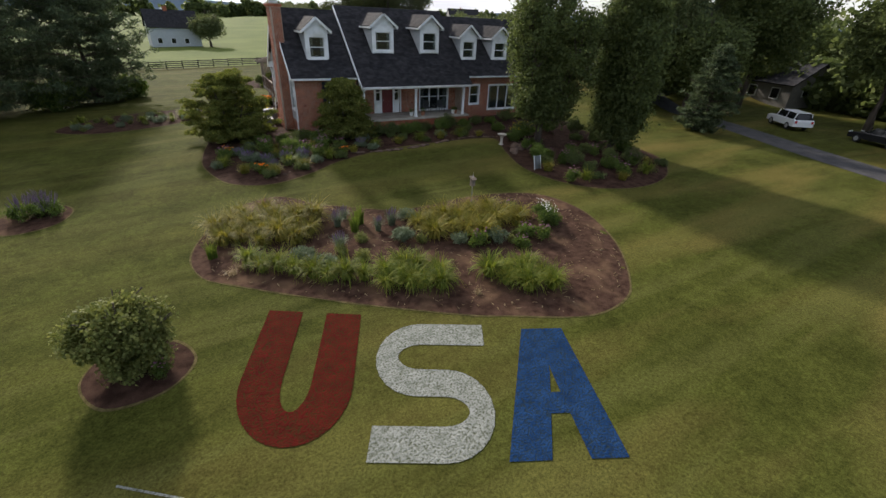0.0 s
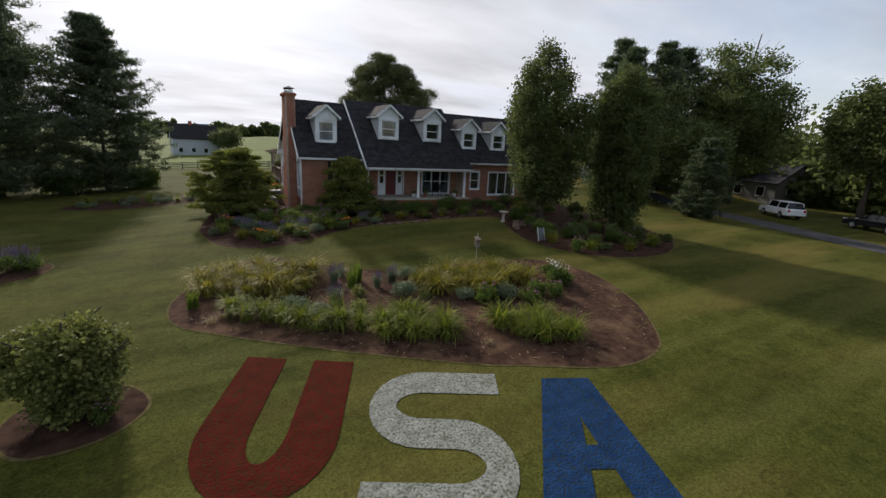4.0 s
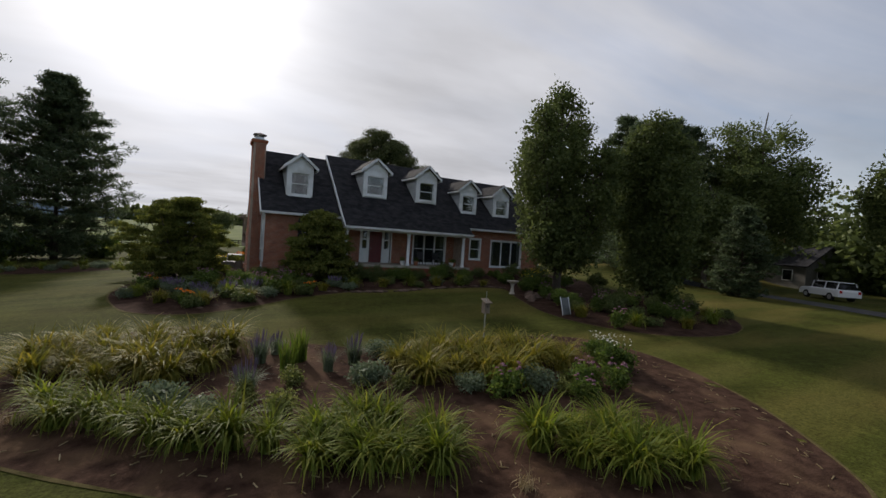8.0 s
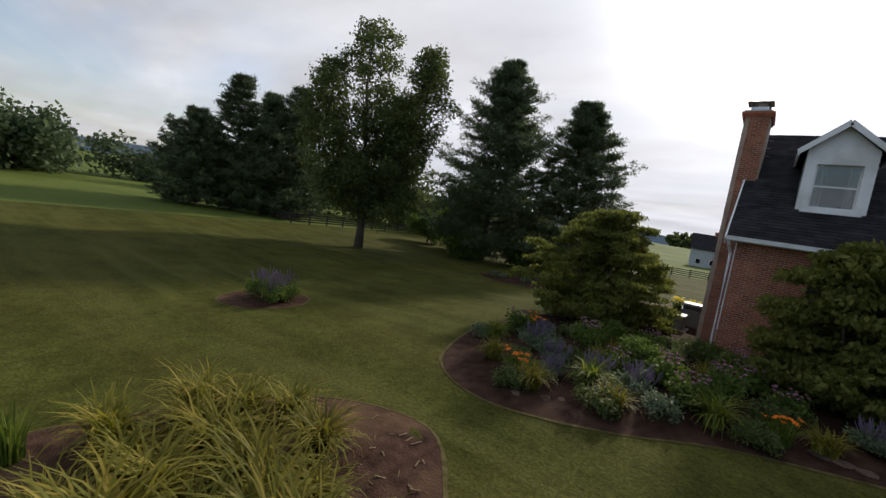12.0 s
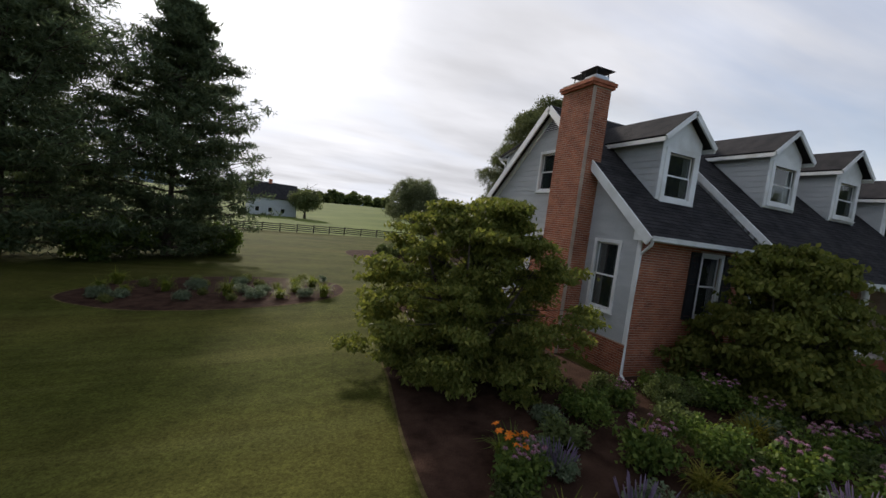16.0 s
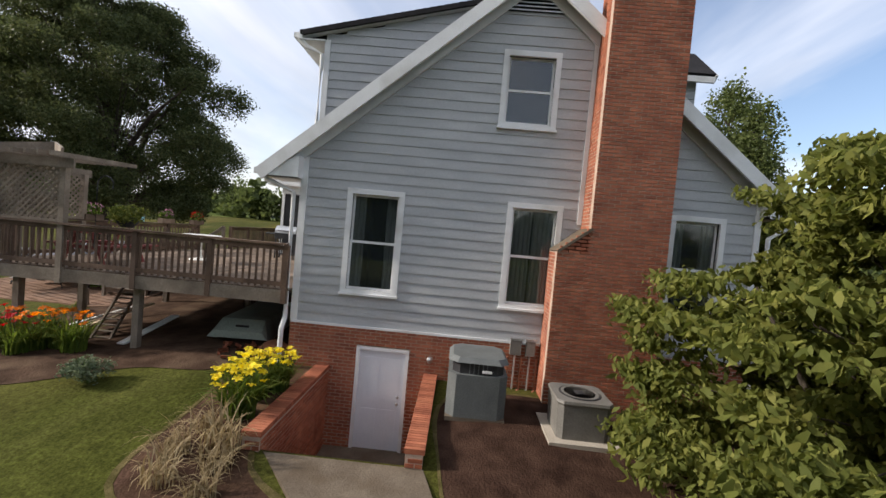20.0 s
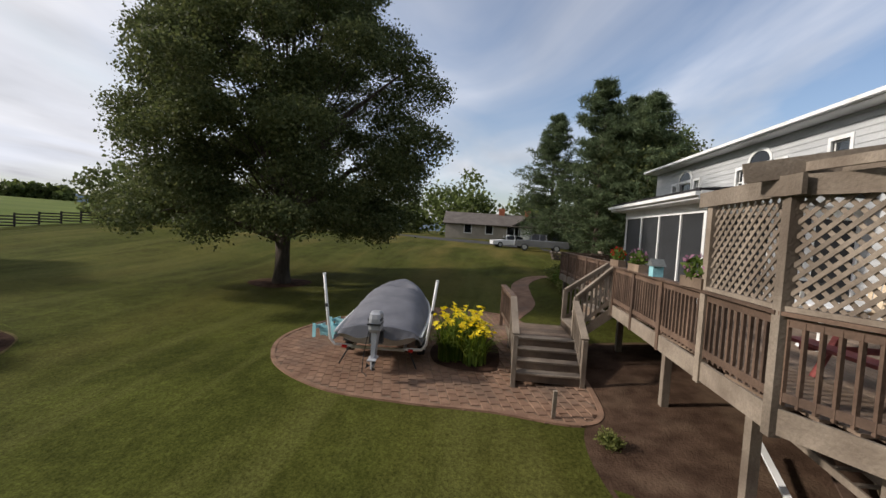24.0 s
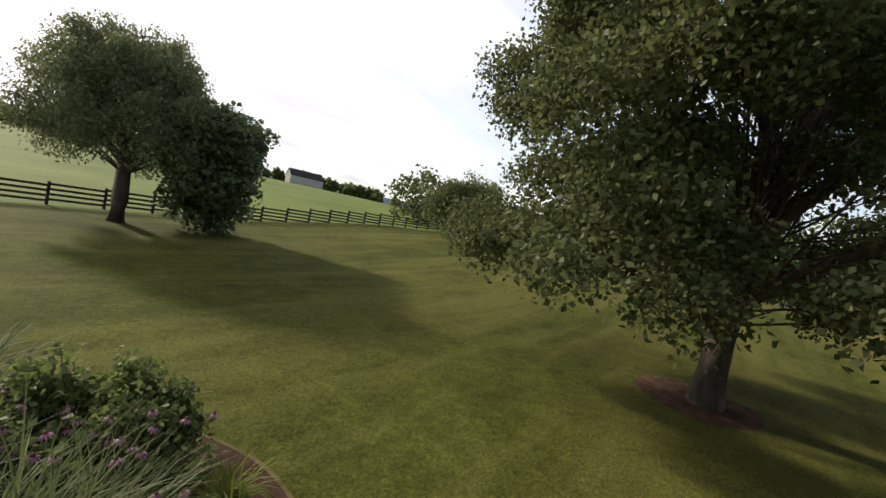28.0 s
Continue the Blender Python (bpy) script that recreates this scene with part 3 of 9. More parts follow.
# ---- mesh helpers ----
class M:
    """A growing list of vertices and faces."""

    def __init__(self):
        self.v, self.f = [], []

    def add(self, vs, fs):
        o = len(self.v)
        self.v.extend(tuple(p) for p in vs)
        self.f.extend(tuple(o + i for i in f) for f in fs)
        return self

    def box(self, x0, y0, z0, x1, y1, z1):
        return self.add([(x0, y0, z0), (x1, y0, z0), (x1, y1, z0), (x0, y1, z0), (x0, y0, z1), (x1, y0, z1), (x1, y1, z1), (x0, y1, z1)],
                        [(3, 2, 1, 0), (4, 5, 6, 7), (0, 1, 5, 4), (1, 2, 6, 5), (2, 3, 7, 6), (3, 0, 4, 7)])

    def beam(self, a, b, w, h, up=(0, 0, 1)):
        """A bar of section w x h from a to b."""
        a, b = Vector(a), Vector(b)
        d = (b - a).normalized()
        s = d.cross(Vector(up))
        s = (s if s.length > 1e-4 else d.cross(Vector((1, 0, 0)))).normalized()
        u = s.cross(d)
        c = [(-1, -1), (1, -1), (1, 1), (-1, 1)]
        vs = [p + s * (i * w / 2) + u * (j * h / 2) for p in (a, b) for i, j in c]
        return self.add(vs, [(3, 2, 1, 0), (4, 5, 6, 7), (0, 1, 5, 4), (1, 2, 6, 5), (2, 3, 7, 6), (3, 0, 4, 7)])

    def prism(self, poly, z0, z1):
        """A flat polygon (x, y), anticlockwise, raised from z0 to z1."""
        n = len(poly)
        return self.add([(*p, z0) for p in poly] + [(*p, z1) for p in poly],
                        [tuple(range(n - 1, -1, -1)), tuple(range(n, 2 * n))] + [(i, (i + 1) % n, n + (i + 1) % n, n + i) for i in range(n)])

    def slab(self, pts, thick):
        """A flat polygon in space with a thickness below it."""
        pts = [Vector(p) for p in pts]
        nrm = (pts[1] - pts[0]).cross(pts[2] - pts[0]).normalized()
        n = len(pts)
        return self.add(pts + [p - nrm * thick for p in pts],
                        [tuple(range(n)), tuple(range(2 * n - 1, n - 1, -1))] + [(i, n + i, n + (i + 1) % n, (i + 1) % n) for i in range(n)])

    def tube(self, pts, radii, n=8, cap=True):
        pts = [Vector(p) for p in pts]
        if not hasattr(radii, "__len__"):
            radii = [radii] * len(pts)
        rings = []
        for i, p in enumerate(pts):
            d = (pts[min(i + 1, len(pts) - 1)] - pts[max(i - 1, 0)]).normalized()
            s = d.cross(Vector((0, 0, 1)))
            s = (s if s.length > 1e-3 else Vector((1, 0, 0))).normalized()
            u = s.cross(d)
            rings.append([p + (s * math.cos(k * math.tau / n) + u * math.sin(k * math.tau / n)) * radii[i] for k in range(n)])
        vs = [q for r in rings for q in r]
        fs = [(i * n + k, i * n + (k + 1) % n, (i + 1) * n + (k + 1) % n, (i + 1) * n + k) for i in range(len(pts) - 1) for k in range(n)]
        if cap:
            fs += [tuple(range(n - 1, -1, -1)), tuple(range((len(pts) - 1) * n, len(pts) * n))]
        return self.add(vs, fs)

    def lathe(self, prof, n=16, at=(0, 0, 0)):
        """A profile of (radius, z) turned about z."""
        vs = [(at[0] + r * math.cos(k * math.tau / n), at[1] + r * math.sin(k * math.tau / n), at[2] + z) for r, z in prof for k in range(n)]
        m = len(prof)
        fs = [(i * n + k, i * n + (k + 1) % n, (i + 1) * n + (k + 1) % n, (i + 1) * n + k) for i in range(m - 1) for k in range(n)]
        fs += [tuple(range(n - 1, -1, -1)), tuple(range((m - 1) * n, m * n))]
        return self.add(vs, fs)

    def mesh(self, name, material, smooth=False):
        me = bpy.data.meshes.new(name)
        me.from_pydata(self.v, [], self.f)
        me.materials.append(material)
        if smooth:
            me.polygons.foreach_set("use_smooth", [True] * len(me.polygons))
        me.update()
        return me


def part(name, m, material=None, parent=None, label="", smooth=False):
    """One mesh object, under a thing or part where parent is given. m: an M, or a finished mesh."""
    me = m.mesh(name, material, smooth) if hasattr(m, "v") else m
    ob = new(name, me)
    if parent:
        ob.parent = parent
    if label:
        tagged(ob, label)
    return ob


def thing(name, label, category, at=(0, 0, 0), group="", kind=""):
    """An Empty at a thing's base."""
    ob = new(name)
    ob.empty_display_size = 0.2
    ob.location = at
    return tagged(ob, label, category, group, kind)


def strips(v, nper, name, material):
    """A mesh of many equal quad strips from an array (count, rows, 2, 3)."""
    c, r = v.shape[0], v.shape[1]
    me = bpy.data.meshes.new(name)
    co = v.reshape(-1, 3).astype(np.float32)
    base = (np.arange(c) * r * 2)[:, None, None]
    k = (np.arange(r - 1) * 2)[None, :, None]
    quad = base + k + np.array([0, 1, 3, 2])[None, None, :]
    loops = quad.reshape(-1).astype(np.int32)
    n = c * (r - 1)
    me.vertices.add(len(co)); me.vertices.foreach_set("co", co.ravel())
    me.loops.add(n * 4); me.loops.foreach_set("vertex_index", loops)
    me.polygons.add(n); me.polygons.foreach_set("loop_start", np.arange(n, dtype=np.int32) * 4)
    me.materials.append(material)
    me.update(calc_edges=True)
    me.validate()
    return me


rng = np.random.default_rng(7)


def unit(n):
    d = rng.normal(size=(n, 3))
    return d / np.linalg.norm(d, axis=1, keepdims=True)


def leaves(centres, size, name, material, flat=0.0, droop=0.0, aspect=0.55):
    """Leaf quads, each bent along its midline, at the given places."""
    n = len(centres)
    d = unit(n); d[:, 2] = d[:, 2] * (1 - flat) - droop
    d /= np.linalg.norm(d, axis=1, keepdims=True)
    u = unit(n)
    s = np.cross(d, u); s /= np.linalg.norm(s, axis=1, keepdims=True) + 1e-9
    ln = (size * rng.uniform(0.6, 1.3, n))[:, None]
    w = ln * aspect * 0.5
    nrm = np.cross(s, d)
    bend = ln * 0.15
    v = np.empty((n, 3, 2, 3))
    if not 0.115 <= size <= 0.125:      # small or far leaves: one diamond each
        v = np.empty((n, 2, 2, 3))
        b0 = centres - d * ln * 0.35
        v[:, 0, 0], v[:, 1, 1] = b0, b0 + d * ln * 1.1
        m0 = b0 + d * ln * 0.45 + nrm * bend * 0.6
        v[:, 0, 1], v[:, 1, 0] = m0 + s * w * 1.3, m0 - s * w * 1.3
        return strips(v, 1, name, material)
    for i, (a, ww) in enumerate(((0.0, 0.35), (0.5, 1.0), (1.0, 0.12))):
        mid = centres + d * ln * (a - 0.3) + nrm * bend * (1 - (2 * a - 1) ** 2)
        v[:, i, 0], v[:, i, 1] = mid - s * w * ww, mid + s * w * ww
    return strips(v, 2, name, material)


def blades(n, length, width, spread, arch, rows=5):
    """Arching blades from one root: an array for strips()."""
    az = rng.uniform(0, math.tau, n)
    ln = length * rng.uniform(0.6, 1.1, n)
    lean = rng.uniform(0.35, 1.05, n) * arch
    r0 = spread * np.sqrt(rng.uniform(0, 1, n))
    a0 = rng.uniform(0, math.tau, n)
    root = np.stack([r0 * np.cos(a0), r0 * np.sin(a0), np.zeros(n)], 1)
    out = np.stack([np.cos(az), np.sin(az), np.zeros(n)], 1)
    side = np.stack([-np.sin(az), np.cos(az), np.zeros(n)], 1)
    v = np.empty((n, rows, 2, 3))
    p, ang = root.copy(), 0.12 * lean
    for i in range(rows):
        w = width * (1 - (i / (rows - 1)) ** 2 * 0.92) * 0.5
        v[:, i, 0], v[:, i, 1] = p - side * w, p + side * w
        step = (ln / (rows - 1))[:, None]
        p = p + step * (out * np.sin(ang)[:, None] + np.array([0, 0, 1.0]) * np.cos(ang)[:, None])
        ang = ang + lean * 2.3 / rows
    return v


# ---- ground ----
HX, HY = 21.9, 9.3        # the house covers 0..HX by 0..HY


def smooth(a, b, t):
    t = min(max((t - a) / (b - a), 0.0), 1.0)
    return t * t * (3 - 2 * t)


def gz(x, y):
    """Height of the ground."""
    d = math.hypot(max(-x, 0, x - HX), max(-y, 0, y - HY))
    z = 0.95 * math.exp(-(d / 11) ** 2) + 0.03 * min(max(x, -20), 30)
    r = math.hypot(x - 5, y - 5)
    if y > 20 or x < -20:
        z += 4.4 * smooth(70, 330, r) * smooth(-0.2, 0.6, (y - 0.45 * x) / max(r, 1))
    z += (1.4 * smooth(20, 44, x) + 0.8 * smooth(44, 62, x)) * smooth(-4, 8, y)
    z += 0.5 * smooth(4, 9, x) * smooth(9, 12, y) * (1 - smooth(16, 26, y)) * 0.4
    if -3.03 < x < 0.3 and 6.28 < y < 8.52:
        z = -0.75
    return z


def grid_lines(lo, hi, near_lo, near_hi, fine, extra=()):
    s = list(np.arange(near_lo, near_hi + 1e-6, fine))
    v, st = near_hi, fine
    while v < hi:
        st *= 1.18; v += st; s.append(min(v, hi))
    v, st = near_lo, fine
    while v > lo:
        st *= 1.18; v -= st; s.append(max(v, lo))
    return sorted(set([round(float(q), 3) for q in s] + list(extra)))


def ground_sheet():
    xs = grid_lines(-900, 900, -40, 45, 0.8, (-3.06, -3.0, 0.29, 0.31))
    ys = grid_lines(-400, 900, -42, 50, 0.8, (6.26, 6.30, 8.50, 8.54))
    nx, ny = len(xs), len(ys)
    m = M()
    m.v = [(x, y, gz(x, y)) for y in ys for x in xs]
    m.f = [(j * nx + i, j * nx + i + 1, (j + 1) * nx + i + 1, (j + 1) * nx + i) for j in range(ny - 1) for i in range(nx - 1)]
    ob = tagged(part("ground", m, LAWN, smooth=True), "mown green lawn with clover, bright pasture beyond the fences", "lawn", kind="structure")
    ob.data.materials.append(FIELD)
    for p in ob.data.polygons:
        x, y = p.center.x, p.center.y
        p.material_index = int(y > 62 + 0.06 * x if x > -30 else (y > 53 or x < -47))
    return ob


ground = ground_sheet()


def blob(ctrl, n=6):
    """A closed smooth outline through control points."""
    c, k, out = [Vector(p) for p in ctrl], len(ctrl), []
    for i in range(k):
        p0, p1, p2, p3 = c[i - 1], c[i], c[(i + 1) % k], c[(i + 2) % k]
        for s in range(n):
            t = s / n
            out.append(0.5 * ((2 * p1) + (p2 - p0) * t + (2 * p0 - 5 * p1 + 4 * p2 - p3) * t * t + (3 * p1 - p0 - 3 * p2 + p3) * t ** 3))
    return [(p.x, p.y) for p in out]


def inside(p, poly):
    x, y = p
    hit = False
    for (x0, y0), (x1, y1) in zip(poly, poly[1:] + poly[:1]):
        if (y0 > y) != (y1 > y) and x < (x1 - x0) * (y - y0) / (y1 - y0) + x0:
            hit = not hit
    return hit


def edge_gap(p, poly):
    q, best = Vector(p), 9e9
    for a, b in zip(poly, poly[1:] + poly[:1]):
        a, b = Vector(a), Vector(b)
        t = min(max((q - a).dot(b - a) / max((b - a).length_squared, 1e-9), 0), 1)
        best = min(best, (q - a - (b - a) * t).length)
    return best


def sheet(poly, cell, lift, crown, height=gz, rough=0.0):
    """A patch laid on the ground inside an outline: cells, clipped to the outline, domed by crown towards the middle."""
    bm = bmesh.new()
    vs = [bm.verts.new((*p, 0)) for p in poly]
    f = bm.faces.new(vs)
    if f.normal.z < 0:
        f.normal_flip()
    x0, x1 = min(p[0] for p in poly), max(p[0] for p in poly)
    y0, y1 = min(p[1] for p in poly), max(p[1] for p in poly)
    for ax, lo, hi in ((0, x0, x1), (1, y0, y1)):
        q = lo + cell
        while q < hi:
            co, no = ((q, 0, 0), (1, 0, 0)) if ax == 0 else ((0, q, 0), (0, 1, 0))
            bmesh.ops.bisect_plane(bm, geom=bm.verts[:] + bm.edges[:] + bm.faces[:], plane_co=co, plane_no=no)
            q += cell
    for v in bm.verts:
        g = edge_gap((v.co.x, v.co.y), poly)
        v.co.z = height(v.co.x, v.co.y) + lift + crown * smooth(0, 0.9, g) + (rough * noise.noise(v.co * 2.3) if rough and g > 0.1 else 0)
    bmesh.ops.recalc_face_normals(bm, faces=bm.faces)
    if sum(f.normal.z for f in bm.faces) < 0:
        bmesh.ops.reverse_faces(bm, faces=bm.faces)
    return bm


def from_bm(bm, name, material, smooth_it=True):
    me = bpy.data.meshes.new(name)
    bm.to_mesh(me); bm.free()
    me.materials.append(material)
    if smooth_it:
        me.polygons.foreach_set("use_smooth", [True] * len(me.polygons))
    return me


# ---- the house ----
house = thing("house", "brick and grey-sided cape house with white trim and charcoal roof", "house", (0, 0, 0))
LAP = 0.2


def cut(u0, u1, holes):
    """The stretches of u0..u1 that the holes leave."""
    out = [(u0, u1)]
    for a, b in holes:
        out = [q for s, e in out for q in ((s, min(e, a)), (max(s, b), e)) if q[1] - q[0] > 0.02]
    return out


def courses(z0, z1, step, left, right, holes):
    """Board stretches of a wall: (u0, u1, z0, z1), between left(z) and right(z), clear of holes (u0, u1, z0, z1)."""
    marks = sorted({z1, *(z for z in np.arange(z0, z1, step)), *(h for q in holes for h in q[2:] if z0 < h < z1)})
    for a, b in zip(marks, marks[1:]):
        if b - a < 0.012:
            continue
        mid = (a + b) / 2
        lo, hi = max(left(a), left(b)), min(right(a), right(b))
        if hi - lo < 0.05:
            lo, hi = left(mid), right(mid)
        for s, e in cut(lo, hi, [(q[0], q[1]) for q in holes if q[2] < mid < q[3]]):
            yield float(s), float(e), float(a), float(b)


def place(axis, at, facing):
    """A map from (u along, depth outwards, z) to the world for a wall on axis = at, facing +1 or -1."""
    return (lambda u, d, z: (at + facing * d, u, z)) if axis == "x" else (lambda u, d, z: (u, at + facing * d, z))


def board(P, s, e, a, b, out0=0.004, out1=0.022):
    """One lap board: thicker at the foot."""
    m = M()
    m.add([P(s, 0, a), P(e, 0, a), P(e, out1, a), P(s, out1, a), P(s, 0, b), P(e, 0, b), P(e, out0, b), P(s, out0, b)],
          [(3, 2, 1, 0), (4, 5, 6, 7), (0, 1, 5, 4), (1, 2, 6, 5), (2, 3, 7, 6), (3, 0, 4, 7)])
    return m


def sided_wall(name, axis, at, facing, z0, z1, left, right, holes, thick=0.18, single=True, parent=None, step=None):
    """Backing and lap boards. single: each board an object of its own."""
    P = place(axis, at, facing)
    back = M()
    for s, e, a, b in courses(z0, z1, 0.4, left, right, holes):
        p, q = P(s, -thick, a), P(e, 0, b)
        back.box(min(p[0], q[0]), min(p[1], q[1]), a, max(p[0], q[0]), max(p[1], q[1]), b)
    w = part(name, back, SIDING, parent or house)
    joined = M()
    for s, e, a, b in courses(z0, z1, step or LAP, left, right, holes):
        foot = z0 + math.floor((a - z0) / (step or LAP) + 1e-6) * (step or LAP)
        slope = lambda z: 0.022 - 0.018 * min(1.0, (z - foot) / (step or LAP))
        m = board(P, s, e, a, b, slope(b), slope(a))
        if single:
            part("siding_board", m, SIDING, w)
        else:
            joined.add(m.v, m.f)
    if not single:
        part("siding", joined, SIDING, w)
    return w


BL, BH, BD, JT = 0.203, 0.060, 0.045, 0.011


def brick_mesh(ln=BL):
    m = M()
    c = 0.004
    m.add([(0, 0, 0), (ln, 0, 0), (ln, 0, BH), (0, 0, BH), (c, -BD, c), (ln - c, -BD, c), (ln - c, -BD, BH - c), (c, -BD, BH - c)],
          [(4, 5, 6, 7), (0, 1, 5, 4), (1, 2, 6, 5), (2, 3, 7, 6), (3, 0, 4, 7)])
    return m


BRICK_FULL = brick_mesh().mesh("brick", BRICK)


def brick_face(axis, at, facing, u0, u1, z0, z1, holes=(), parent=None, single=None, right=None, left=None):
    """Running-bond bricks proud of a mortar backing. single(u, z): which whole bricks are objects of their own."""
    P = place(axis, at, facing)
    rest, mort = M(), M()
    k, z = 0, z0
    left, right = left or (lambda q: u0), right or (lambda q: u1)
    objs = 0
    while z + BH <= z1 + 0.001:
        lo, hi = left(z), right(z)
        u = lo - (BL / 2 if k % 2 else 0)
        stretches = cut(lo, hi, [(q[0], q[1]) for q in holes if q[2] - 0.03 < z + BH / 2 < q[3] + 0.03])
        while u < hi:
            for s, e in stretches:
                a, b = max(u, s), min(u + BL, e)
                if b - a < 0.04:
                    continue
                if single and single(u, z) and b - a > BL - 0.001 and objs < 300:
                    ob = new("brick", BRICK_FULL)
                    ob.parent = parent
                    if axis == "y":
                        ob.matrix_local = Matrix.Translation((a, at, z)) if facing < 0 else Matrix.Translation((b, at, z)) @ Matrix.Rotation(math.pi, 4, "Z")
                    else:
                        ob.matrix_local = (Matrix.Translation((at, b, z)) @ Matrix.Rotation(-math.pi / 2, 4, "Z")) if facing < 0 else (Matrix.Translation((at, a, z)) @ Matrix.Rotation(math.pi / 2, 4, "Z"))
                    objs += 1
                else:
                    c = 0.004
                    vs = [P(a, 0, z), P(b, 0, z), P(b, 0, z + BH), P(a, 0, z + BH), P(a + c, BD, z + c), P(b - c, BD, z + c), P(b - c, BD, z + BH - c), P(a + c, BD, z + BH - c)]
                    rest.add(vs, [(4, 5, 6, 7), (0, 1, 5, 4), (1, 2, 6, 5), (2, 3, 7, 6), (3, 0, 4, 7)])
            u += BL + JT
        k += 1
        z += BH + JT
    if rest.f:
        tagged(part("brickwork", rest, BRICK, parent), kind="stuff")
    for s, e, a, b in courses(z0 - 0.01, z1 + 0.01, 0.5, left, right, list(holes)):
        p, q = P(s, -0.10, a), P(e, BD - 0.009, b)
        mort.box(min(p[0], q[0]), min(p[1], q[1]), a, max(p[0], q[0]), max(p[1], q[1]), b)
    tagged(part("mortar", mort, MORTAR, parent), kind="stuff")


def window(axis, at, facing, u0, u1, z0, z1, parent=None, casing=0.11, curtain=0.0, split=1, hung=True, depth=0.10, sill=True):
    """A window in an opening: casing, sash frames, panes, sill, a box painted near black as the room's shade, a curtain
    where it shows.
    """
    P = place(axis, at, facing)
    w = new("window")
    w.parent = parent or house

    def bx(m, ua, ub, d0, d1, za, zb):
        p, q = P(ua, d0, za), P(ub, d1, zb)
        m.box(min(p[0], q[0]), min(p[1], q[1]), za, max(p[0], q[0]), max(p[1], q[1]), zb)
        return m
    c = casing
    for ua, ub, za, zb in ((u0, u0 + c, z0, z1), (u1 - c, u1, z0, z1), (u0 + c, u1 - c, z1 - c, z1), (u0 + c, u1 - c, z0, z0 + c * 0.8)):
        part("casing", bx(M(), ua, ub, -0.02, 0.045, za, zb), TRIM, w)
    if sill:
        part("sill", bx(M(), u0 - 0.02, u1 + 0.02, 0.0, 0.085, z0 - 0.035, z0 + 0.012), TRIM, w)
    span = (u1 - u0 - 2 * c) / split
    for k in range(split):
        a, b = u0 + c + k * span, u0 + c + (k + 1) * span
        za, zb, t = z0 + c * 0.8, z1 - c, 0.045
        zm = (za + zb) / 2
        for lo, hi, dd in (((za, zm + 0.02, -0.035), (zm - 0.02, zb, -0.065)) if hung else ((za, zb, -0.04),)):
            m = M()
            bx(m, a, a + t, dd - 0.03, dd, lo, hi); bx(m, b - t, b, dd - 0.03, dd, lo, hi)
            bx(m, a + t, b - t, dd - 0.03, dd, hi - t, hi); bx(m, a + t, b - t, dd - 0.03, dd, lo, lo + t)
            part("sash", m, TRIM, w)
            g = part("pane", bx(M(), a + t, b - t, dd - 0.02, dd - 0.014, lo + t, hi - t), GLASS, w)
            g.visible_shadow = False
        if k:
            part("mullion", bx(M(), a - 0.035, a + 0.035, -0.02, 0.03, z0 + c * 0.8, z1 - c), TRIM, w)
    # shallow box behind the panes, its darkness painted as unlit room
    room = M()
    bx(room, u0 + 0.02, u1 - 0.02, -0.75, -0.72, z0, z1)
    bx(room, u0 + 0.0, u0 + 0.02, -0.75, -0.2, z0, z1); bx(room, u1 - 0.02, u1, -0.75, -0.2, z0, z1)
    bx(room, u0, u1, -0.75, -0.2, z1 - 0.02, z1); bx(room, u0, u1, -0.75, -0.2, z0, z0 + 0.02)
    part("room_recess", room, INNER_SHADE, w)
    if curtain:
        m = M()
        for s, e in ((u0 + c, u0 + c + (u1 - u0 - 2 * c) * curtain / 2), (u1 - c - (u1 - u0 - 2 * c) * curtain / 2, u1 - c)):
            n = max(4, int((e - s) / 0.03))
            top = [P(s + (e - s) * i / n, -0.15 + 0.025 * math.sin(i * 2.1), z1 - c) for i in range(n + 1)]
            bot = [P(s + (e - s) * i / n, -0.15 + 0.035 * math.sin(i * 2.1 + 0.3), z0 + c * 0.5) for i in range(n + 1)]
            m.add(top + bot, [(i, i + 1, n + 2 + i, n + 1 + i) for i in range(n)])
        part("curtain", m, CURTAIN, w)
    return w


def roof_plane(e0, e1, r1, r0, parent, over=None):
    """Shingle courses from eave e0-e1 up to ridge r0-r1, on a solid deck."""
    e0, e1, r1, r0 = (Vector(p) for p in (e0, e1, r1, r0))
    deck = M().slab([e0, e1, r1, r0], 0.10)
    ob = part("roof", deck, SHINGLE, parent)
    nrm = (e1 - e0).cross(r0 - e0).normalized()
    n = max(2, int((r0 - e0).length / 0.16))
    m = M()
    for i in range(n):
        a, b = i / n, min((i + 1.12) / n, 1.0)
        lo0, lo1 = e0.lerp(r0, a), e1.lerp(r1, a)
        hi0, hi1 = e0.lerp(r0, b), e1.lerp(r1, b)
        cols = max(1, int((lo1 - lo0).length / 0.32))
        off = 0.5 * (i % 2)
        ks = [0.0] + [(k + off) / cols for k in range(1 if off == 0 else 0, cols) if 0.01 < (k + off) / cols < 0.99] + [1.0]
        for s, e in zip(ks, ks[1:]):
            e2 = e - 0.02 * (e - s)
            w = [lo0.lerp(lo1, s) + nrm * 0.016, lo0.lerp(lo1, e2) + nrm * 0.016, hi0.lerp(hi1, e2) + nrm * 0.004, hi0.lerp(hi1, s) + nrm * 0.004, lo0.lerp(lo1, s), lo0.lerp(lo1, e2)]
            m.add(w, [(0, 1, 2, 3), (4, 5, 1, 0)])
    tagged(part("shingle", m, SHINGLE, ob), kind="stuff")
    return ob


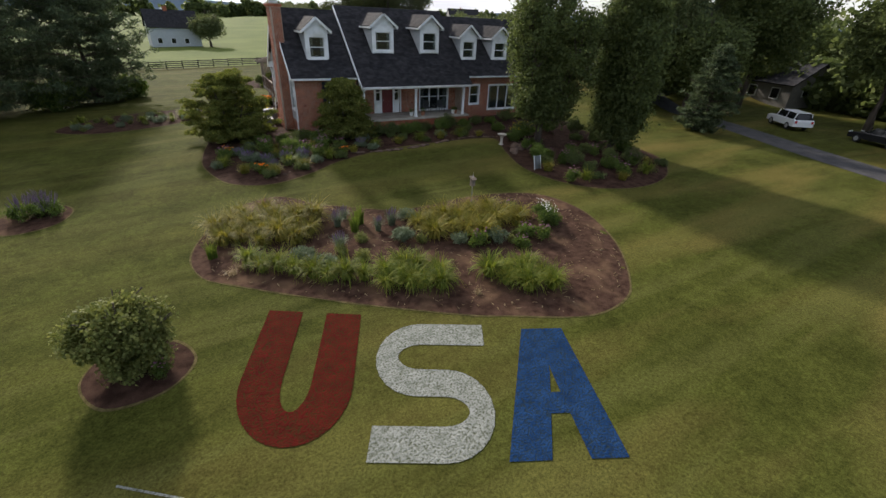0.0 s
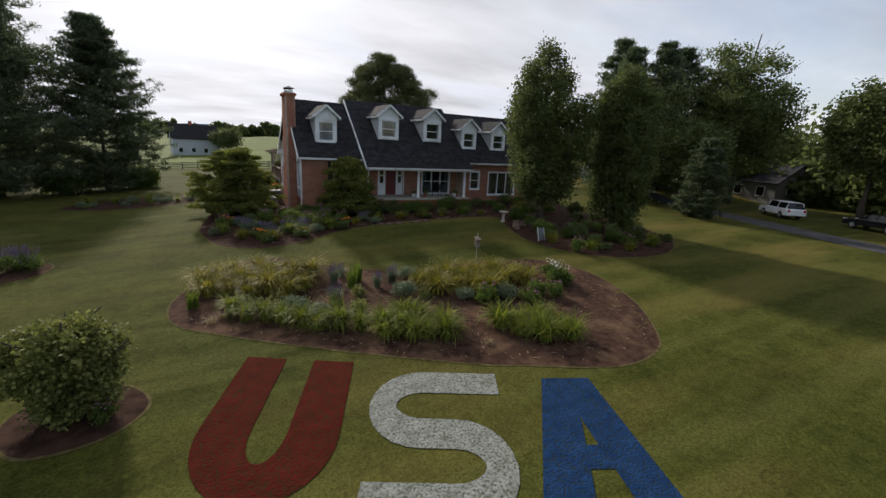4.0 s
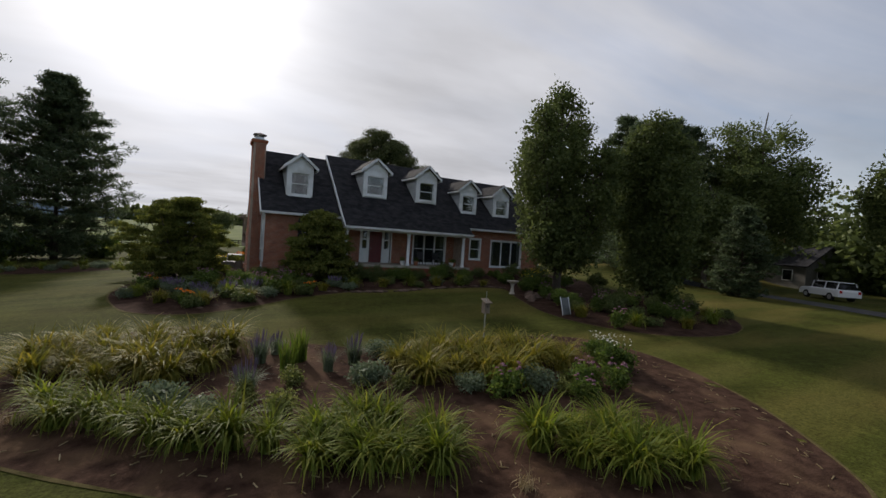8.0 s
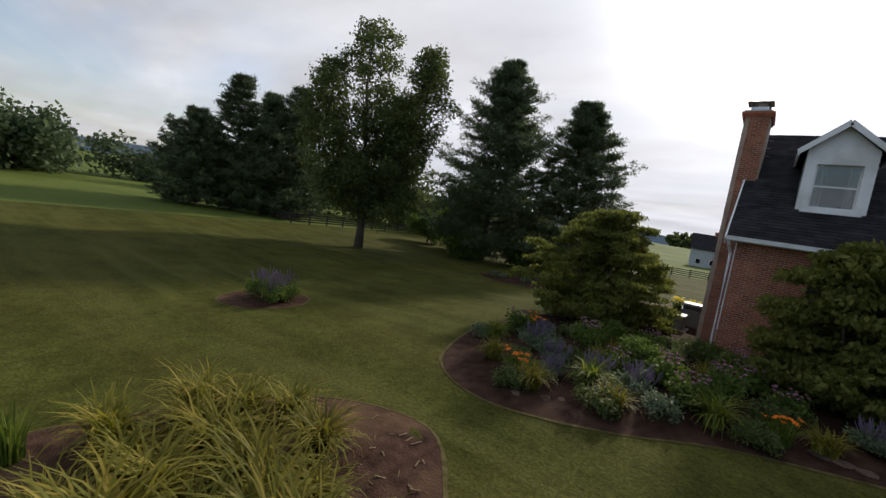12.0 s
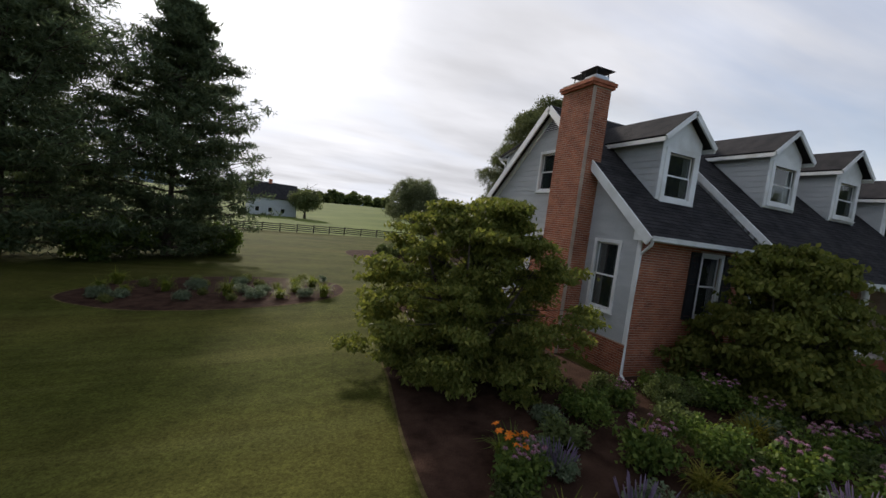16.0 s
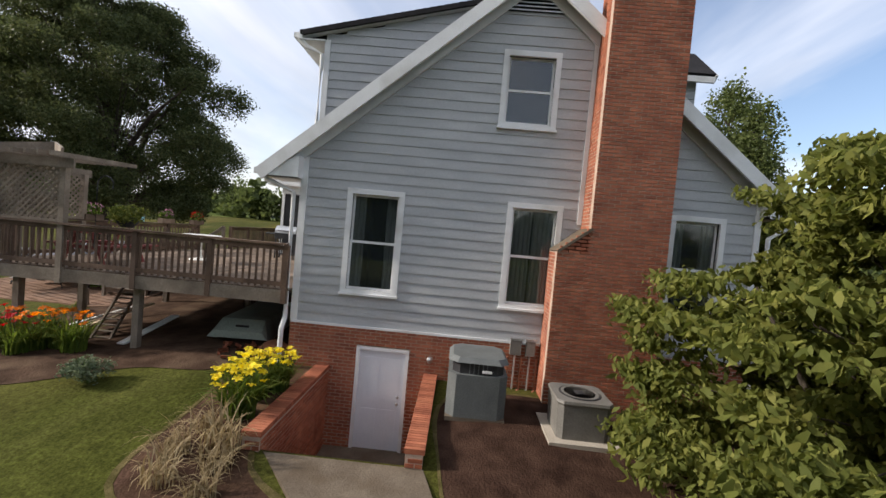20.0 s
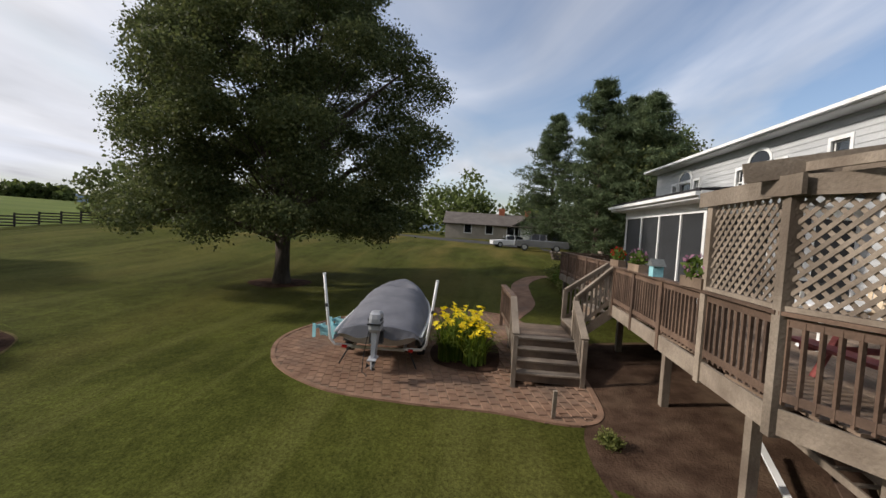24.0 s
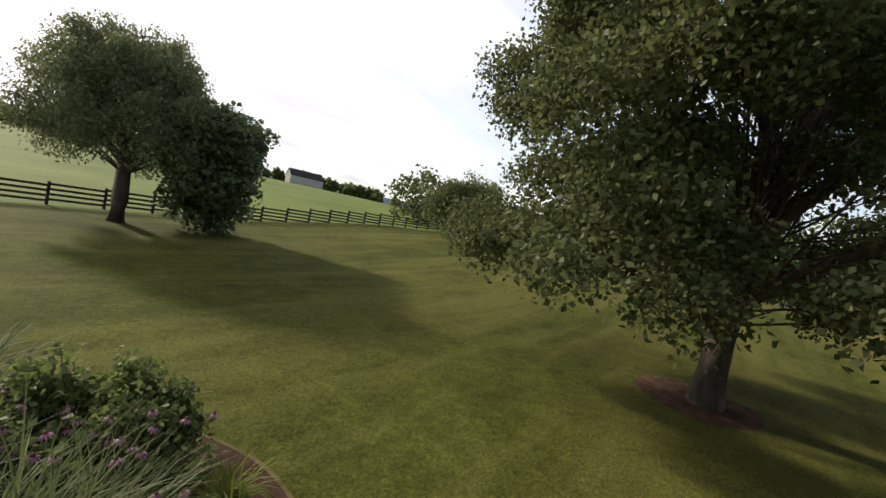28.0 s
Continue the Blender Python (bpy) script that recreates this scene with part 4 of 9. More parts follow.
RY = 4.83
WING = dict(x0=-0.32, x1=4.58, ridge=9.42, fe=(-0.48, 5.0))
MAIN = dict(x0=4.50, x1=14.10, ridge=9.78, fe=(-1.58, 4.46))
EAST = dict(x0=14.10, x1=22.25, ridge=9.40, fe=(-0.48, 4.98))
REAR_EAVE = (10.05, 5.0)


def fz(blk, y):
    """Height of a block's front roof at y."""
    (ye, ze) = blk["fe"]
    return ze + (blk["ridge"] - ze) * (y - ye) / (RY - ye)


def rear_z(y):
    return 9.42 + (REAR_EAVE[1] - 9.42) * (y - RY) / (REAR_EAVE[0] - RY)


def shed_z(y):
    return 9.36 + (8.16 - 9.36) * (y - RY) / (9.86 - RY)


def house_shell():
    # gable wall with chimney side
    W1, W2, W3, W4 = (7.13, 8.32, 2.58, 4.75), (3.90, 5.02, 2.58, 4.75), (4.22, 5.38, 6.24, 7.79), (0.66, 1.76, 2.62, 4.78)
    left = lambda z: 0.0 if z < 5.4 else (z - 5.4) / 0.837
    right = lambda z: HY if z < 5.62 else RY + (9.42 - z) * (REAR_EAVE[0] - RY) / (9.42 - REAR_EAVE[1])
    sided_wall("gable_wall", "x", 0.0, -1, 1.90, 9.38, left, right, [W1, W2, W3, W4])
    for w, cu in ((W1, 0.55), (W2, 0.95), (W3, 0.0), (W4, 0.6)):
        window("x", 0.0, -1, *w, curtain=cu)
    base = new("brick_base"); base.parent = house
    door = (6.76, 7.86, -0.68, 1.52)
    near = lambda u, z: 4.2 < u < 9.2 and z > 0.35
    brick_face("x", 0.0, -1, 0.0, HY, -0.75, 1.88, [door], base, near)
    # corner boards and the trim beside the chimney
    part("corner_board", M().box(-0.035, HY - 0.12, 1.9, 0.0, HY + 0.02, 5.3), TRIM, house)
    part("corner_board", M().box(-0.035, -0.02, 1.9, 0.0, 0.10, 5.2), TRIM, house)
    part("water_table", M().box(-0.05, 4.1, 1.86, 0.0, HY, 1.91), TRIM, house)
    part("chimney_trim", M().box(-0.04, 3.50, 4.4, 0.0, 3.60, 8.6), TRIM, house)
    # louvred vent under the peak
    v = new("gable_vent"); v.parent = house
    # dark sheet painted as the shade behind the louvres
    part("vent_back", M().add([(-0.025, 4.2, 8.55), (-0.025, 5.46, 8.55), (-0.025, 4.83, 9.1)], [(0, 1, 2), (2, 1, 0)]), INNER_SHADE, v)
    for k in range(7):
        z = 8.56 + k * 0.075
        h = 0.63 * (1 - (z - 8.55) / 0.56)
        if h > 0.04:
            part("louvre", M().add([(-0.07, RY - h, z), (-0.07, RY + h, z), (-0.03, RY + h, z + 0.05), (-0.03, RY - h, z + 0.05)], [(0, 1, 2, 3)]), TRIM, v)
    # rear wall
    SD = (0.40, 3.95, 2.52, 4.70)
    RW = [(2.28, 4.25, 6.06, 7.68), (5.38, 6.03, 6.30, 7.60), (8.60, 9.45, 6.1, 7.45)] + [(x + a, x + b, 6.1, 7.25) for x in (11.0, 16.4) for a, b in ((0.0, 0.62), (0.74, 2.06), (2.18, 2.80))]
    KW = (5.15, 6.10, 3.55, 4.68)
    sided_wall("rear_wall", "y", HY, 1, 2.3, 8.10, lambda z: 0.0 if z < 5.6 else 0.8, lambda z: HX if z < 5.6 else 21.1, [SD, KW] + RW)
    for k, w in enumerate(RW):
        window("y", HY, 1, *w, split=2 if k == 0 else 1, curtain=0.7 if k in (4, 7) else 0.0)
    for x in (12.40, 17.80):
        ar = new("arched_light"); ar.parent = house
        n = 14
        half = [(math.cos(math.pi * i / n), math.sin(math.pi * i / n)) for i in range(n + 1)]
        fan = M().add([(x + 0.56 * c, HY + 0.026, 7.25 + 0.42 * q) for c, q in half] + [(x, HY + 0.026, 7.25)], [(i, i + 1, n + 1) for i in range(n)])
        part("pane", fan, DARK_GLASS, ar)
        rim = M()
        for c, q in half:
            rim.v += [(x + 0.56 * c, HY + 0.01, 7.25 + 0.42 * q), (x + 0.56 * c, HY + 0.05, 7.25 + 0.42 * q), (x + 0.68 * c, HY + 0.05, 7.25 + 0.54 * q), (x + 0.68 * c, HY + 0.01, 7.25 + 0.54 * q)]
        rim.f = [(4 * i + j, 4 * i + (j + 1) % 4, 4 * i + 4 + (j + 1) % 4, 4 * i + 4 + j) for i in range(n) for j in range(4)]
        part("arched_casing", rim, TRIM, ar)
    window("y", HY, 1, *KW)
    part("rear_base", M().box(0.0, HY - 0.2, -0.6, HX, HY, 2.3), MORTAR, house)
    rb = new("rear_brick"); rb.parent = house
    brick_face("y", HY, 1, 0.05, 9.0, 0.4, 2.28, (), rb, lambda u, z: u < 3.2)
    # patio doors: two side lights and two sliding leaves
    pd = new("patio_door"); pd.parent = house
    fr = M()
    for u in (0.40, 1.24, 2.12, 3.02, 3.86):
        fr.box(u, HY - 0.03, 2.55, u + 0.09, HY + 0.05, 4.62)
    fr.box(0.40, HY - 0.03, 4.58, 3.95, HY + 0.05, 4.70).box(0.40, HY - 0.03, 2.52, 3.95, HY + 0.06, 2.60)
    part("door_frame", fr, TRIM, pd)
    for a, b, sash in ((0.49, 1.24, True), (1.33, 2.12, False), (2.21, 3.02, False), (3.11, 3.86, True)):
        s = M()
        s.box(a, HY - 0.06, 2.6, a + 0.07, HY - 0.01, 4.58).box(b - 0.07, HY - 0.06, 2.6, b, HY - 0.01, 4.58)
        s.box(a + 0.07, HY - 0.06, 2.6, b - 0.07, HY - 0.01, 2.74).box(a + 0.07, HY - 0.06, 4.5, b - 0.07, HY - 0.01, 4.58)
        if sash:
            s.box(a + 0.07, HY - 0.06, 3.28, b - 0.07, HY - 0.01, 3.34)
        part("leaf_frame", s, TRIM, pd)
        g = part("pane", M().box(a + 0.07, HY - 0.045, 2.74, b - 0.07, HY - 0.038, 4.5), GLASS, pd)
        g.visible_shadow = False
    part("door_handle", M().box(2.02, HY - 0.01, 3.45, 2.05, HY + 0.03, 3.75), DARK_METAL, pd)
    # back, floor and top in near black for the shade indoors
    part("room_recess", M().box(0.4, HY - 1.4, 2.52, 3.95, HY - 1.36, 4.7).box(0.4, HY - 1.4, 2.50, 3.95, HY - 0.2, 2.53).box(0.4, HY - 1.4, 4.69, 3.95, HY - 0.2, 4.72), INNER_SHADE, pd)
    cu = M()
    n = 14
    cu.add([(0.52 + 0.66 * i / n, HY - 0.14 + 0.03 * math.sin(i * 2), z) for z in (2.62, 4.55) for i in range(n + 1)], [(i, i + 1, n + 2 + i, n + 1 + i) for i in range(n)])
    part("curtain", cu, CURTAIN, pd)
    lamp = new("wall_lantern"); lamp.parent = house
    part("bracket", M().box(4.32, HY + 0.02, 4.25, 4.38, HY + 0.12, 4.31), DARK_METAL, lamp)
    part("lantern", M().lathe([(0.03, -0.2), (0.06, -0.16), (0.075, 0.0), (0.03, 0.08)], 8, (4.35, HY + 0.14, 4.32)), DARK_METAL, lamp)
    # front walls
    fw = new("front_wing_wall"); fw.parent = house
    FW = (2.35, 3.40, 2.72, 4.72)
    brick_face("y", 0.0, -1, 0.0, 4.6, 0.3, 4.95, [FW], fw, lambda u, z: u < 2.3 and z > 2.0)
    part("wall_core", M().box(0.0, 0.1, 0.2, FW[0], 0.25, 4.95).box(FW[1], 0.1, 0.2, 4.6, 0.25, 4.95).box(FW[0], 0.1, 0.2, FW[1], 0.25, FW[2]).box(FW[0], 0.1, FW[3], FW[1], 0.25, 4.95), MORTAR, fw)
    window("y", -0.02, -1, *FW, curtain=0.5)
    for u in (FW[0] - 0.42, FW[1] + 0.02):
        sh = new("shutter"); sh.parent = house
        part("shutter_frame", M().box(u, -0.10, 2.7, u + 0.05, -0.05, 4.72).box(u + 0.35, -0.10, 2.7, u + 0.40, -0.05, 4.72).box(u + 0.05, -0.10, 2.7, u + 0.35, -0.05, 2.8).box(u + 0.05, -0.10, 4.62, u + 0.35, -0.05, 4.72).box(u + 0.05, -0.10, 3.66, u + 0.35, -0.05, 3.76), SHUTTER, sh)
        sl = M()
        for k in range(36):
            z = 2.82 + k * 0.05
            if not 3.62 < z < 3.76:
                sl.add([(u + 0.05, -0.09, z), (u + 0.35, -0.09, z), (u + 0.35, -0.06, z + 0.045), (u + 0.05, -0.06, z + 0.045)], [(0, 1, 2, 3)])
        part("shutter_slats", sl, SHUTTER, sh)
    PW, DR = (10.45, 13.35, 2.02, 4.35), (6.38, 8.78, 2.0, 4.38)
    pw = new("porch_wall"); pw.parent = house
    brick_face("y", 1.2, -1, 4.6, 14.1, 2.0, 4.5, [PW, DR], pw)
    core = M()
    for s, e, a, b in courses(0.4, 5.6, 0.6, lambda z: 4.6, lambda z: 14.1, [PW, DR]):
        core.box(s, 1.28, a, e, 1.45, b)
    core.box(4.5, 0.0, 0.3, 4.6, 1.4, 4.95).box(14.05, 0.1, 0.3, 14.15, 1.4, 4.9)
    part("wall_core", core, MORTAR, pw)
    window("y", 1.16, -1, *PW, split=3, curtain=0.3)
    ew = new("front_east_wall"); ew.parent = house
    EWIN, ESL = (14.75, 15.85, 2.55, 4.25), (16.75, 19.95, 2.02, 4.22)
    brick_face("y", 0.0, -1, 14.1, HX, 0.4, 4.9, [EWIN, ESL], ew)
    core = M()
    for s, e, a, b in courses(0.2, 4.95, 0.6, lambda z: 14.1, lambda z: HX, [EWIN, ESL]):
        core.box(s, 0.1, a, e, 0.25, b)
    part("wall_core", core, MORTAR, ew)
    window("y", -0.02, -1, *EWIN, curtain=0.3)
    window("y", -0.02, -1, *ESL, split=3, hung=False, curtain=0.2)
    # east gable, never approached
    sided_wall("east_gable_wall", "x", HX, 1, 0.6, 9.3, left, right, [], single=False)
    # front door with side lights
    fd = new("front_door"); fd.parent = house
    part("door_casing", M().box(6.38, 1.12, 2.0, 6.46, 1.22, 4.38).box(8.70, 1.12, 2.0, 8.78, 1.22, 4.38).box(6.46, 1.12, 4.26, 8.70, 1.22, 4.38).box(6.98, 1.12, 2.0, 7.06, 1.22, 4.26).box(8.02, 1.12, 2.0, 8.10, 1.22, 4.26), TRIM, fd)
    part("door_leaf", M().box(7.06, 1.18, 2.02, 8.02, 1.24, 4.26), RED_DOOR, fd, "deep red panelled front door")
    for a, b, c, d in ((7.16, 7.50, 2.2, 2.9), (7.58, 7.92, 2.2, 2.9), (7.16, 7.50, 3.05, 4.1), (7.58, 7.92, 3.05, 4.1)):
        part("door_panel", M().box(a, 1.16, c, b, 1.18, d), RED_DOOR, fd)
    for a in (6.46, 8.10):
        part("side_light_base", M().box(a, 1.15, 2.0, a + 0.52, 1.22, 3.0), TRIM, fd)
        for k in range(2):
            part("side_light_pane", M().box(a + 0.1, 1.17, 3.1 + 0.58 * k, a + 0.42, 1.19, 3.6 + 0.58 * k), GLASS, fd)
        part("side_light_frame", M().box(a, 1.15, 3.0, a + 0.1, 1.22, 4.26).box(a + 0.42, 1.15, 3.0, a + 0.52, 1.22, 4.26).box(a + 0.1, 1.15, 3.6, a + 0.42, 1.22, 3.68), TRIM, fd)
    part("door_knob", M().lathe([(0.0, -0.03), (0.035, -0.02), (0.035, 0.02), (0.0, 0.03)], 8, (7.16, 1.12, 3.02)), METAL, fd)
    # dark sheet in place of the shaded hall
    part("hall_recess", M().box(6.4, 2.2, 2.0, 8.76, 2.24, 4.4), INNER_SHADE, fd)
    # porch
    pf = new("porch"); pf.parent = house
    part("porch_floor", M().box(4.6, -1.35, 1.86, 14.1, 1.2, 2.0), CONCRETE, pf)
    part("porch_base", M().box(4.62, -1.28, 0.4, 14.08, 1.2, 1.86), BRICK, pf)
    part("porch_ceiling", M().box(4.6, -1.45, 4.42, 14.05, 1.25, 4.46), TRIM, pf)
    part("porch_beam", M().box(4.62, -1.22, 4.20, 14.05, -0.98, 4.42), TRIM, pf)
    for x in (4.76, 9.12, 13.56):
        c = part("column", M().lathe([(0.15, 2.0), (0.15, 2.1), (0.115, 2.14), (0.105, 4.05), (0.13, 4.1), (0.15, 4.14), (0.15, 4.2)], 14, (x, -1.1, 0)), TRIM, pf, smooth=True)
    # roofs
    for blk in (WING, MAIN, EAST):
        x0, x1, rz, (ye, ze) = blk["x0"], blk["x1"], blk["ridge"], blk["fe"]
        roof_plane((x0, ye, ze), (x1, ye, ze), (x1, RY, rz), (x0, RY, rz), house)
        part("gutter", M().box(x0 + 0.02, ye - 0.13, ze - 0.13, x1 - 0.02, ye - 0.005, ze - 0.015).box(x0 + 0.02, ye - 0.15, ze - 0.03, x1 - 0.02, ye - 0.13, ze - 0.005), TRIM, house)
        part("soffit", M().box(x0 + 0.02, ye, ze - 0.16, x1 - 0.02, max(0.02, ye + 0.4) if blk is not MAIN else -1.2, ze - 0.12), TRIM, house)
    roof_plane((0.80, REAR_EAVE[0], 5.0), (WING["x0"], REAR_EAVE[0], 5.0), (WING["x0"], RY, 9.42), (0.80, RY, 9.42), house)
    roof_plane((22.25, REAR_EAVE[0], 5.0), (21.1, REAR_EAVE[0], 5.0), (21.1, RY, 9.40), (22.25, RY, 9.40), house)
    roof_plane((21.35, 9.86, 8.16), (0.62, 9.86, 8.16), (0.62, RY, 9.38), (21.35, RY, 9.38), house)
    roof_plane((14.05, 5.5, 9.2), (4.55, 5.5, 9.2), (4.55, RY, 9.78), (14.05, RY, 9.78), house)
    # rakes, fascia, returns
    for ya in (-0.52, 10.09):
        part("rake_board", M().beam((-0.32, ya, 4.84), (-0.32, RY, 9.29), 0.25, 0.05, (1, 0, 0)), TRIM, house)
        part("frieze_board", M().beam((-0.045, -0.3 if ya < 0 else 9.85, 4.92), (-0.045, RY, 9.18), 0.22, 0.05, (1, 0, 0)), TRIM, house)
    part("rake_soffit", M().slab([(0.0, -0.4, 4.95), (-0.29, -0.4, 4.95), (-0.29, RY, 9.30), (0.0, RY, 9.30)], 0.02).slab([(-0.29, 9.95, 4.95), (0.0, 9.95, 4.95), (0.0, RY, 9.30), (-0.29, RY, 9.30)], 0.02), TRIM, house)
    for y0, y1, s in ((-0.46, 0.02, -1), (HY - 0.02, 10.03, 1)):
        ret = M()
        yo, yi = (y0, y1) if s < 0 else (y1, y0)
        ret.add([(-0.31, yo, 4.84), (-0.31, yi, 4.84), (-0.31, yi, 5.28), (-0.31, yo, 4.92), (0.0, yo, 4.84), (0.0, yi, 4.84), (0.0, yi, 5.28), (0.0, yo, 4.92)],
                [(0, 1, 2, 3), (7, 6, 5, 4), (0, 4, 5, 1), (3, 2, 6, 7), (0, 3, 7, 4), (1, 5, 6, 2)])
        part("eave_return", ret, TRIM, house)
    part("main_rake_board", M().beam((4.50, -1.6, 4.33), (4.50, RY, 9.68), 0.20, 0.06, (1, 0, 0)), TRIM, house)
    side = M().add([(4.53, -1.45, 4.40), (4.53, RY, 9.66), (4.53, RY, 9.30), (4.53, -0.45, 4.95), (4.53, -1.2, 4.25)], [(0, 1, 2, 3, 4), (4, 3, 2, 1, 0)])
    part("main_side_wall", side, SIDING, house)
    for k in range(24):
        y = -0.3 + k * 0.215
        part("siding_board", board(place("x", 4.53, -1), y, y + 0.62, fz(WING, y) + 0.0, fz(WING, y) + 0.17), SIDING, house) if y + 0.62 < RY and fz(WING, y + 0.62) < fz(MAIN, y) + 0.6 else None
    part("rear_gutter", M().box(0.66, 9.88, 8.02, 21.3, 10.0, 8.13).box(-0.28, 10.07, 4.86, 0.78, 10.2, 4.98), TRIM, house)
    part("shed_fascia", M().box(0.62, 9.80, 7.98, 21.35, 9.87, 8.14), TRIM, house)
    part("shed_soffit", M().box(0.66, HY, 7.98, 21.3, 9.82, 8.01).box(-0.28, HY, 4.84, 0.8, 10.05, 4.88), TRIM, house)
    # shed dormer cheek
    cheek = M()
    joined = M()
    Pc = place("x", 0.8, -1)
    z = 5.6
    while z < 9.2:
        y0 = RY + (9.42 - z) * (REAR_EAVE[0] - RY) / (9.42 - REAR_EAVE[1])
        ytop = HY if z + LAP < shed_z(HY) else RY + (9.36 - z - LAP) * (9.86 - RY) / 1.2
        if ytop - y0 > 0.1:
            m = board(Pc, y0 - 0.15, min(ytop, HY), z, z + LAP)
            part("siding_board", m, SIDING, house)
        z += LAP
    part("cheek_wall", M().slab([(0.802, RY, 9.30), (0.802, HY, 5.6), (0.802, HY, 8.12)], -0.12), SIDING, house)
    part("cheek_trim", M().box(0.76, HY - 0.10, 5.62, 0.80, HY + 0.025, 8.05).beam((0.76, RY, 9.30), (0.76, 9.86, 8.08), 0.05, 0.16, (1, 0, 0)), TRIM, house)
    # downspouts
    ds = M().tube([(-0.22, -0.55, 4.9), (-0.20, -0.5, 4.75), (-0.12, -0.12, 4.45), (-0.10, -0.10, 1.1), (-0.16, -0.3, 0.95)], 0.045, 8)
    part("downspout", ds, TRIM, house)
    ds = M().tube([(-0.12, 10.1, 4.9), (-0.12, 10.0, 4.78), (-0.10, 9.42, 4.55), (-0.10, 9.40, 1.95), (-0.20, 9.42, 1.75), (-0.22, 9.42, 0.95), (-0.36, 9.52, 0.85)], 0.05, 8)
    part("downspout", ds, TRIM, house)
    ds = M().tube([(0.70, 9.94, 8.05), (0.72, 9.7, 7.85), (0.72, 9.36, 7.7), (0.72, 9.36, 6.0), (0.60, 9.6, 5.72), (0.3, 10.0, 5.25)], 0.05, 8)
    part("downspout", ds, TRIM, house)
    part("downspout", M().tube([(HX - 0.1, -0.6, 4.85), (HX - 0.1, -0.1, 4.5), (HX - 0.1, -0.1, 1.1)], 0.045, 8), TRIM, house)


def dormer(xc, half, sill, peak, blk, cur):
    """A gabled roof dormer with one window."""
    d = new("dormer"); d.parent = house
    fy, top = 0.90, peak - 0.80
    w = half - 0.02
    back = lambda z: blk["fe"][0] + (z - blk["fe"][1]) * (RY - blk["fe"][0]) / (blk["ridge"] - blk["fe"][1])
    part("dormer_front", M().box(xc - w, fy, sill - 0.1, xc - w + 0.12, fy + 0.12, top).box(xc + w - 0.12, fy, sill - 0.1, xc + w, fy + 0.12, top).box(xc - w + 0.12, fy, top - 0.3, xc + w - 0.12, fy + 0.12, top).box(xc - w + 0.12, fy, sill - 0.1, xc + w - 0.12, fy + 0.12, sill)
         .add([(xc - w, fy, top), (xc + w, fy, top), (xc, fy, top + 0.72), (xc - w, fy + 0.1, top), (xc + w, fy + 0.1, top), (xc, fy + 0.1, top + 0.72)], [(0, 1, 2), (5, 4, 3), (0, 3, 4, 1), (1, 4, 5, 2), (2, 5, 3, 0)]), TRIM, d)
    window("y", fy, -1, xc - w + 0.12, xc + w - 0.12, sill, top - 0.3, parent=d, casing=0.16, curtain=cur)
    for s in (-1, 1):
        z = sill - 0.2
        ck = M()
        while z < top - 0.02:
            z2 = min(z + LAP, top)
            y1 = back(z2) + 0.1
            y0 = fy + 0.02
            if y1 > y0:
                m = board(place("x", xc + s * w, s), y0, y1, z, z2)
                part("siding_board", m, SIDING, d)
                ck.box(xc + s * w - 0.05, y0, z, xc + s * w, y1, z2) if s > 0 else ck.box(xc + s * w, y0, z, xc + s * w + 0.05, y1, z2)
            z = z2
        if ck.f:
            part("cheek", ck, SIDING, d)
    # roof
    ov = half + 0.22
    yb0, yb1 = back(top - 0.02), back(peak)
    for s in (-1, 1):
        e0, e1 = (xc + s * ov, fy - 0.28, top - 0.10), (xc + s * ov, yb0 + 0.3, top - 0.10)
        r0, r1 = (xc, fy - 0.28, peak), (xc, yb1 + 0.3, peak)
        q = (e0, r0, r1, e1) if s > 0 else (r0, e0, e1, r1)
        part("dormer_roof", M().slab([q[i] for i in ((0, 3, 2, 1) if s > 0 else (0, 3, 2, 1))], -0.06), SHINGLE, d)
        part("dormer_rake", M().beam((xc + s * (ov + 0.01), fy - 0.28, top - 0.14), (xc, fy - 0.28, peak - 0.04), 0.15, 0.05, (0, 1, 0)), TRIM, d)
        part("dormer_fascia", M().box(xc + s * ov - 0.03, fy - 0.26, top - 0.24, xc + s * ov + 0.03, yb0 + 0.1, top - 0.11), TRIM, d)


